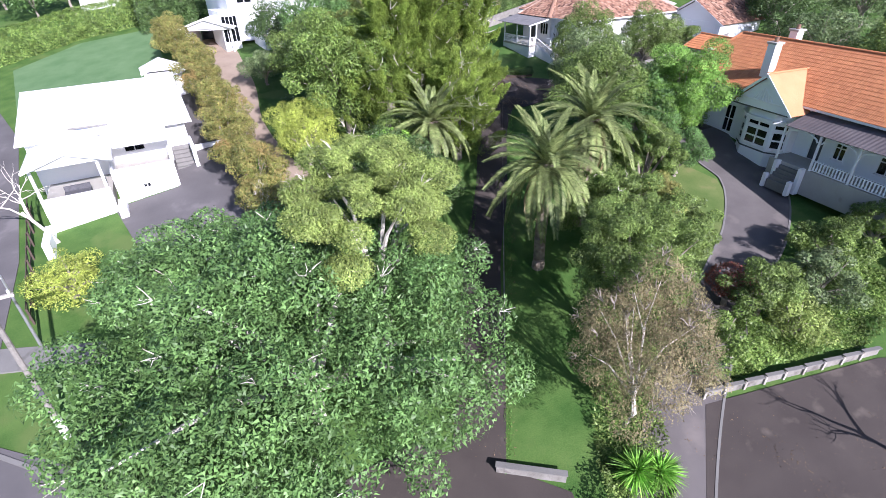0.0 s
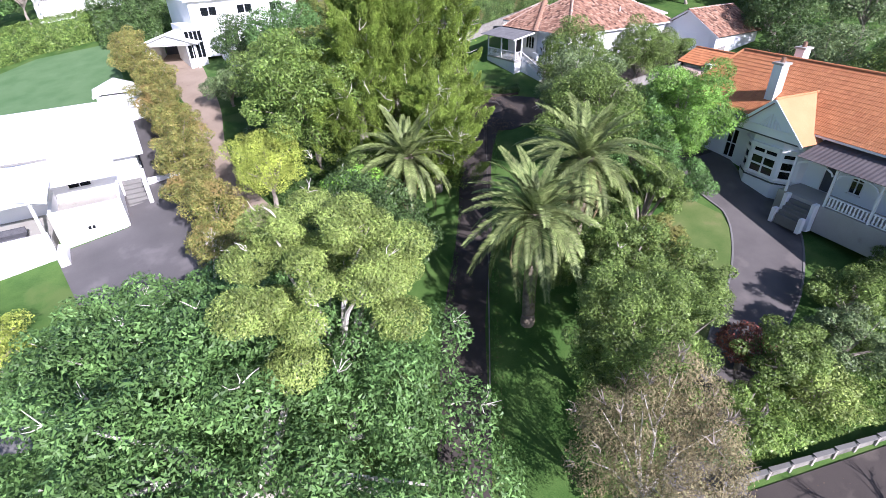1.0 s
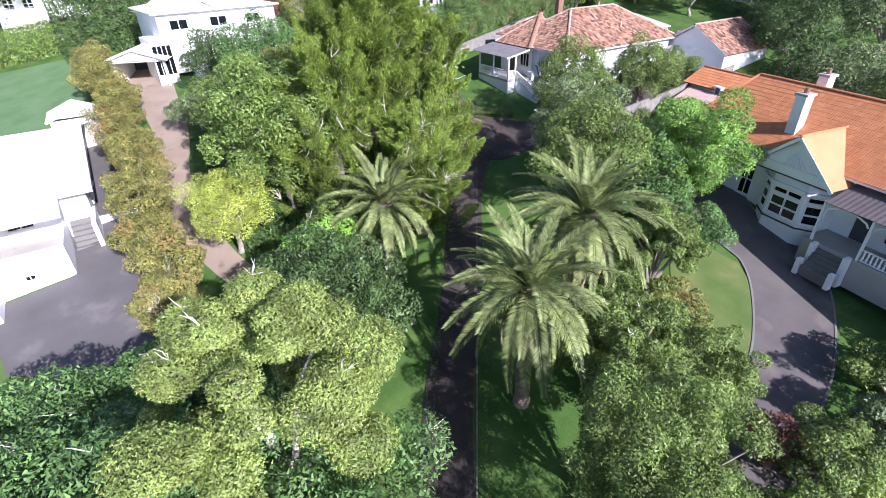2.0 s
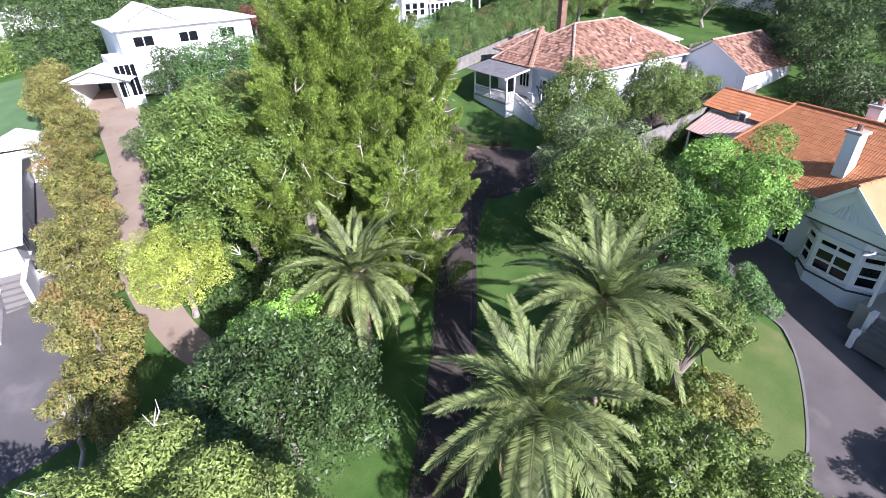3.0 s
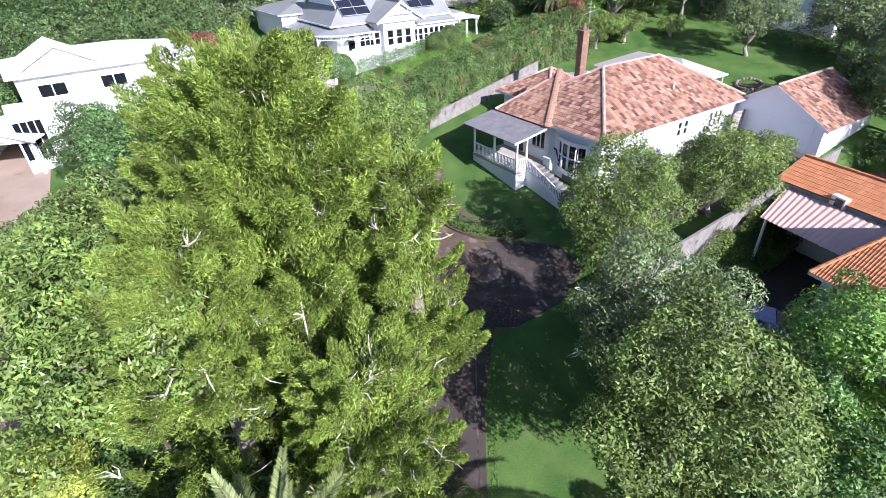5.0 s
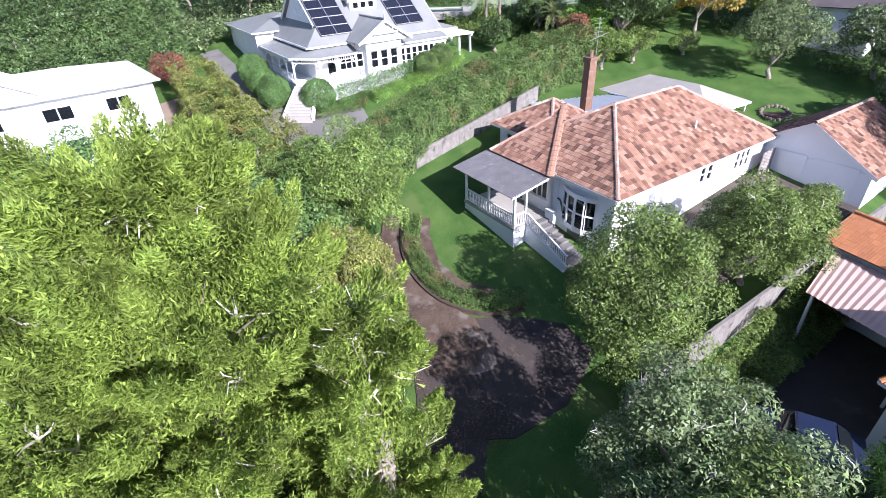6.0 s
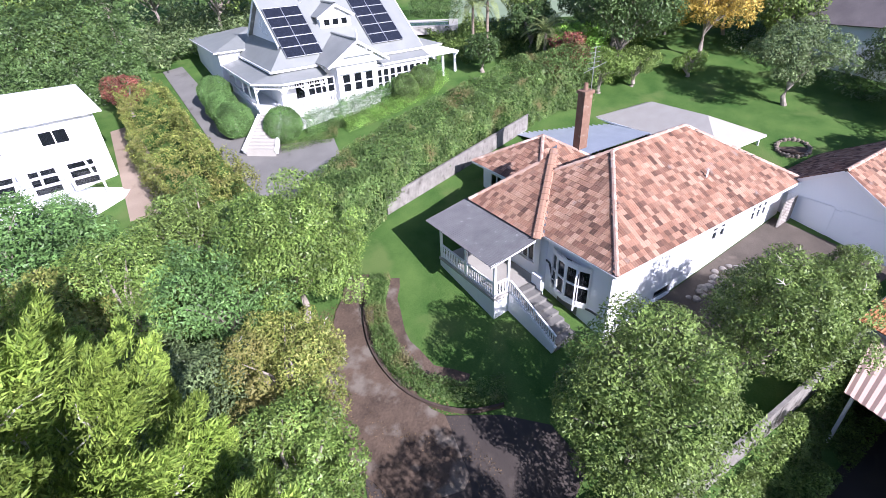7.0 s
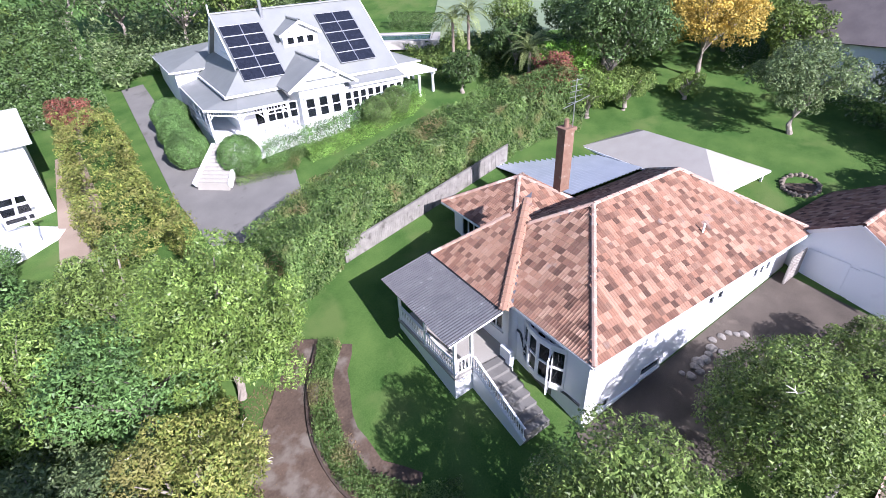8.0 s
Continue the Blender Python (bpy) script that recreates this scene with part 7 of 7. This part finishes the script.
for k, (x, y, h) in enumerate(((19.2, 27.4, 4.4), (20.4, 26.6, 4.9), (21.4, 19.4, 3.6), (23.0, 20.2, 3.2))):
    feather_palm("slender garden palm beyond the hedge", x, y, h, 2.6, 160 + k)
tree("tree", "dark round evergreen tree behind the house", (26.5, 15.0), (4.0, 4.0, 4.2), 5.2, LEAF_DARK, 22000, 0.28, 170, 1.0, 80)
tree("tree", "yellow autumn tree on the back lawn", (34.5, 12.2), (4.6, 4.4, 4.0), 5.4, LEAF_YELLOW_FALL, 20000, 0.26, 171, 0.9, 80)
tree("tree", "spreading grey-green orchard tree", (31.8, 2.6), (3.6, 3.4, 2.4), 3.6, LEAF_GREY, 18000, 0.22, 172, 0.8, 70)
tree("tree", "dark green garden tree by the garage", (27.0, -12.5), (4.0, 3.6, 3.6), 3.8, LEAF_DARK, 18000, 0.25, 173, 0.9, 70)
tree("shrub", "russet shrub behind the villa", (20.5, -14.5), (2.0, 1.6, 1.2), 1.6, LEAF_RUSSET, 6000, 0.18, 174, 0.5, 36, category="shrub")
for k, (x, y, r, m) in enumerate(((38, -3, 3.2, LEAF_GREY), (37, -10, 3.6, LEAF_DARK), (34, -18, 4.0, LEAF_GREY), (29, -26, 4.0, LEAF_DARK), (40, 8, 3.0, LEAF_MID), (30, 22, 3.4, LEAF_DARK), (44, 20, 4.2, LEAF_MID), (24, 24, 2.2, LEAF_DARK), (24, -36, 4.5, LEAF_MID), (52, 5, 5, LEAF_MID), (50, -10, 5, LEAF_DARK))):
    tree("tree", "leafy garden tree with a dense crown", (x, y), (r, r, r * 0.9), r * 1.15, m, int(2400 * r), 0.32, 180 + k, 0.26 * r, 60)
undergrowth("low mixed planting round the back gardens", 20, 46, 13, 27, LEAF_MID, 26000, 0.26, 1.6, 406, lambda x, y: y > 14.5 + 0.15 * (x - 20) and not (30 < x < 39 and y < 17))
undergrowth("low mixed planting along the garden edge", 33, 60, -30, 12, LEAF_GREY, 26000, 0.28, 2.0, 407, lambda x, y: x > 36 + 0.1 * y)
for k, (x, y, r, m) in enumerate(((23.5, 17.5, 2.2, LEAF_LIME), (21.5, 16.4, 2.0, LEAF_RUSSET), (29.5, 18.5, 3.2, LEAF_DARK), (37, 18, 3.4, LEAF_MID), (41, 14, 3.6, LEAF_MID), (46, 10, 4.0, LEAF_DARK), (36.2, -5.5, 2.6, LEAF_GREY), (26, 27, 2.4, LEAF_MID), (17.5, 23.6, 1.6, LEAF_DARK), (30.5, -8.0, 2.0, LEAF_DARK), (24.5, -15.5, 3.0, LEAF_DARK), (22, -21, 3.4, LEAF_GREY), (20.5, -28, 3.4, LEAF_MID), (19, -36, 3.2, LEAF_LIME))):
    tree("tree", "leafy garden tree beyond the houses", (x, y), (r, r, r * 0.95), r * 1.2, m, int(2900 * r), 0.27, 330 + k, 0.26 * r, 70)
tree("shrub", "round clipped bush beside the white house's terrace", (-17.8, 21.8), (1.5, 1.5, 1.4), 1.5, LEAF_BIG, 9000, 0.14, 410, 0.45, 60, category="shrub")
tree("shrub", "spreading green shrub behind the awning", (22.5, 13.6), (2.4, 2.0, 1.8), 2.0, LEAF_FRESH, 8000, 0.18, 411, 0.5, 50, category="shrub")
tree("shrub", "leafy green shrub beside the back lawn", (25.6, 12.6), (2.0, 1.8, 1.6), 1.8, LEAF_MID, 7000, 0.18, 412, 0.5, 44, category="shrub")
tree("shrub", "low leafy shrub under the yellow tree", (30.6, 10.6), (1.4, 1.2, 1.0), 1.1, LEAF_FRESH, 4500, 0.16, 413, 0.4, 36, category="shrub")
undergrowth("tangled grey-green scrub behind the grey villa", -9, 14, 45, 60, LEAF_GREY, 9000, 0.42, 3.4, 430)
undergrowth("mixed leafy planting between pool and lawn", 17, 30, 26, 33, LEAF_MID, 8000, 0.3, 2.2, 431, lambda x, y: y < 33 - 0.55 * (x - 17) + 3)
hedge("hedge", "dark clipped hedge beside the swimming pool", [(20.4, 41.4), (24.6, 37.0)], 1.4, 1.6, LEAF_DARK, 0.2, 90, 432, ragged=0.1)
# far woods
for k in range(26):
    u = k / 25
    x, y = -62 + 130 * u, 66 + 7 * math.sin(k * 1.9) - 22 * u
    r = 5.2 + 1.6 * math.sin(k * 2.7)
    if 20 < x < 46 and y < 56:
        y += 14
    tree("tree", "dark dense woodland tree beyond the gardens", (x, y), (r, r, r), r * 1.05, (LEAF_DARK, LEAF_MID, LEAF_BIG, LEAF_GREY)[k % 4], 4000, 0.55, 200 + k, 1.6, 46)
hedge("hedge", "huge clipped dark hedge beyond the white house", [(-38, 43.5), (-24, 44.5), (-9.5, 45.5)], 6.0, 8.0, LEAF_DARK, 0.32, 70, 230, ragged=0.7)

# ---- stones by the house wall ----
for k in range(14):
    rng = random.Random(300 + k)
    x, y = 9.0 + 0.32 * k + rng.uniform(-0.2, 0.2), -4.9 - rng.uniform(0.0, 0.7)
    _bm = bmesh.new()
    bmesh.ops.create_icosphere(_bm, subdivisions=2, radius=rng.uniform(0.16, 0.32))
    for v in _bm.verts:
        v.co *= 1 + 0.35 * noise.noise(v.co * 4 + Vector((k, 0, 0)))
        v.co.z *= 0.6
    s = finish("rock", _bm, STONE)
    s.location = (x, y, gz(x, y) + 0.08)
    s.rotation_euler = (0, 0, k)
    tagged(s, "rough grey stone heaped by the house wall", "rock", "stones by the house wall")
# stone-edged pond
pond = thing("garden_pond", "dry stone-edged garden pond on the back lawn", "pond", (26.4, -1.1, gz(26.4, -1.1)))
_bm = bmesh.new()
tube(_bm, [(0, 0, -0.3), (0, 0, 0.06)], [0.95, 0.95], 20)
part("basin", _bm, SOIL, pond)
for k in range(22):
    a = 2 * math.pi * k / 22
    _bm = bmesh.new()
    bmesh.ops.create_icosphere(_bm, subdivisions=1, radius=0.13 + 0.09 * ((k * 7) % 5) / 4)
    bmesh.ops.translate(_bm, verts=_bm.verts[:], vec=(1.25 * math.cos(a), 1.0 * math.sin(a), 0.08 + 0.13 * 1.25 * math.cos(a) + 0.155 * math.sin(a)))
    part("stone", _bm, POND_STONE, pond)
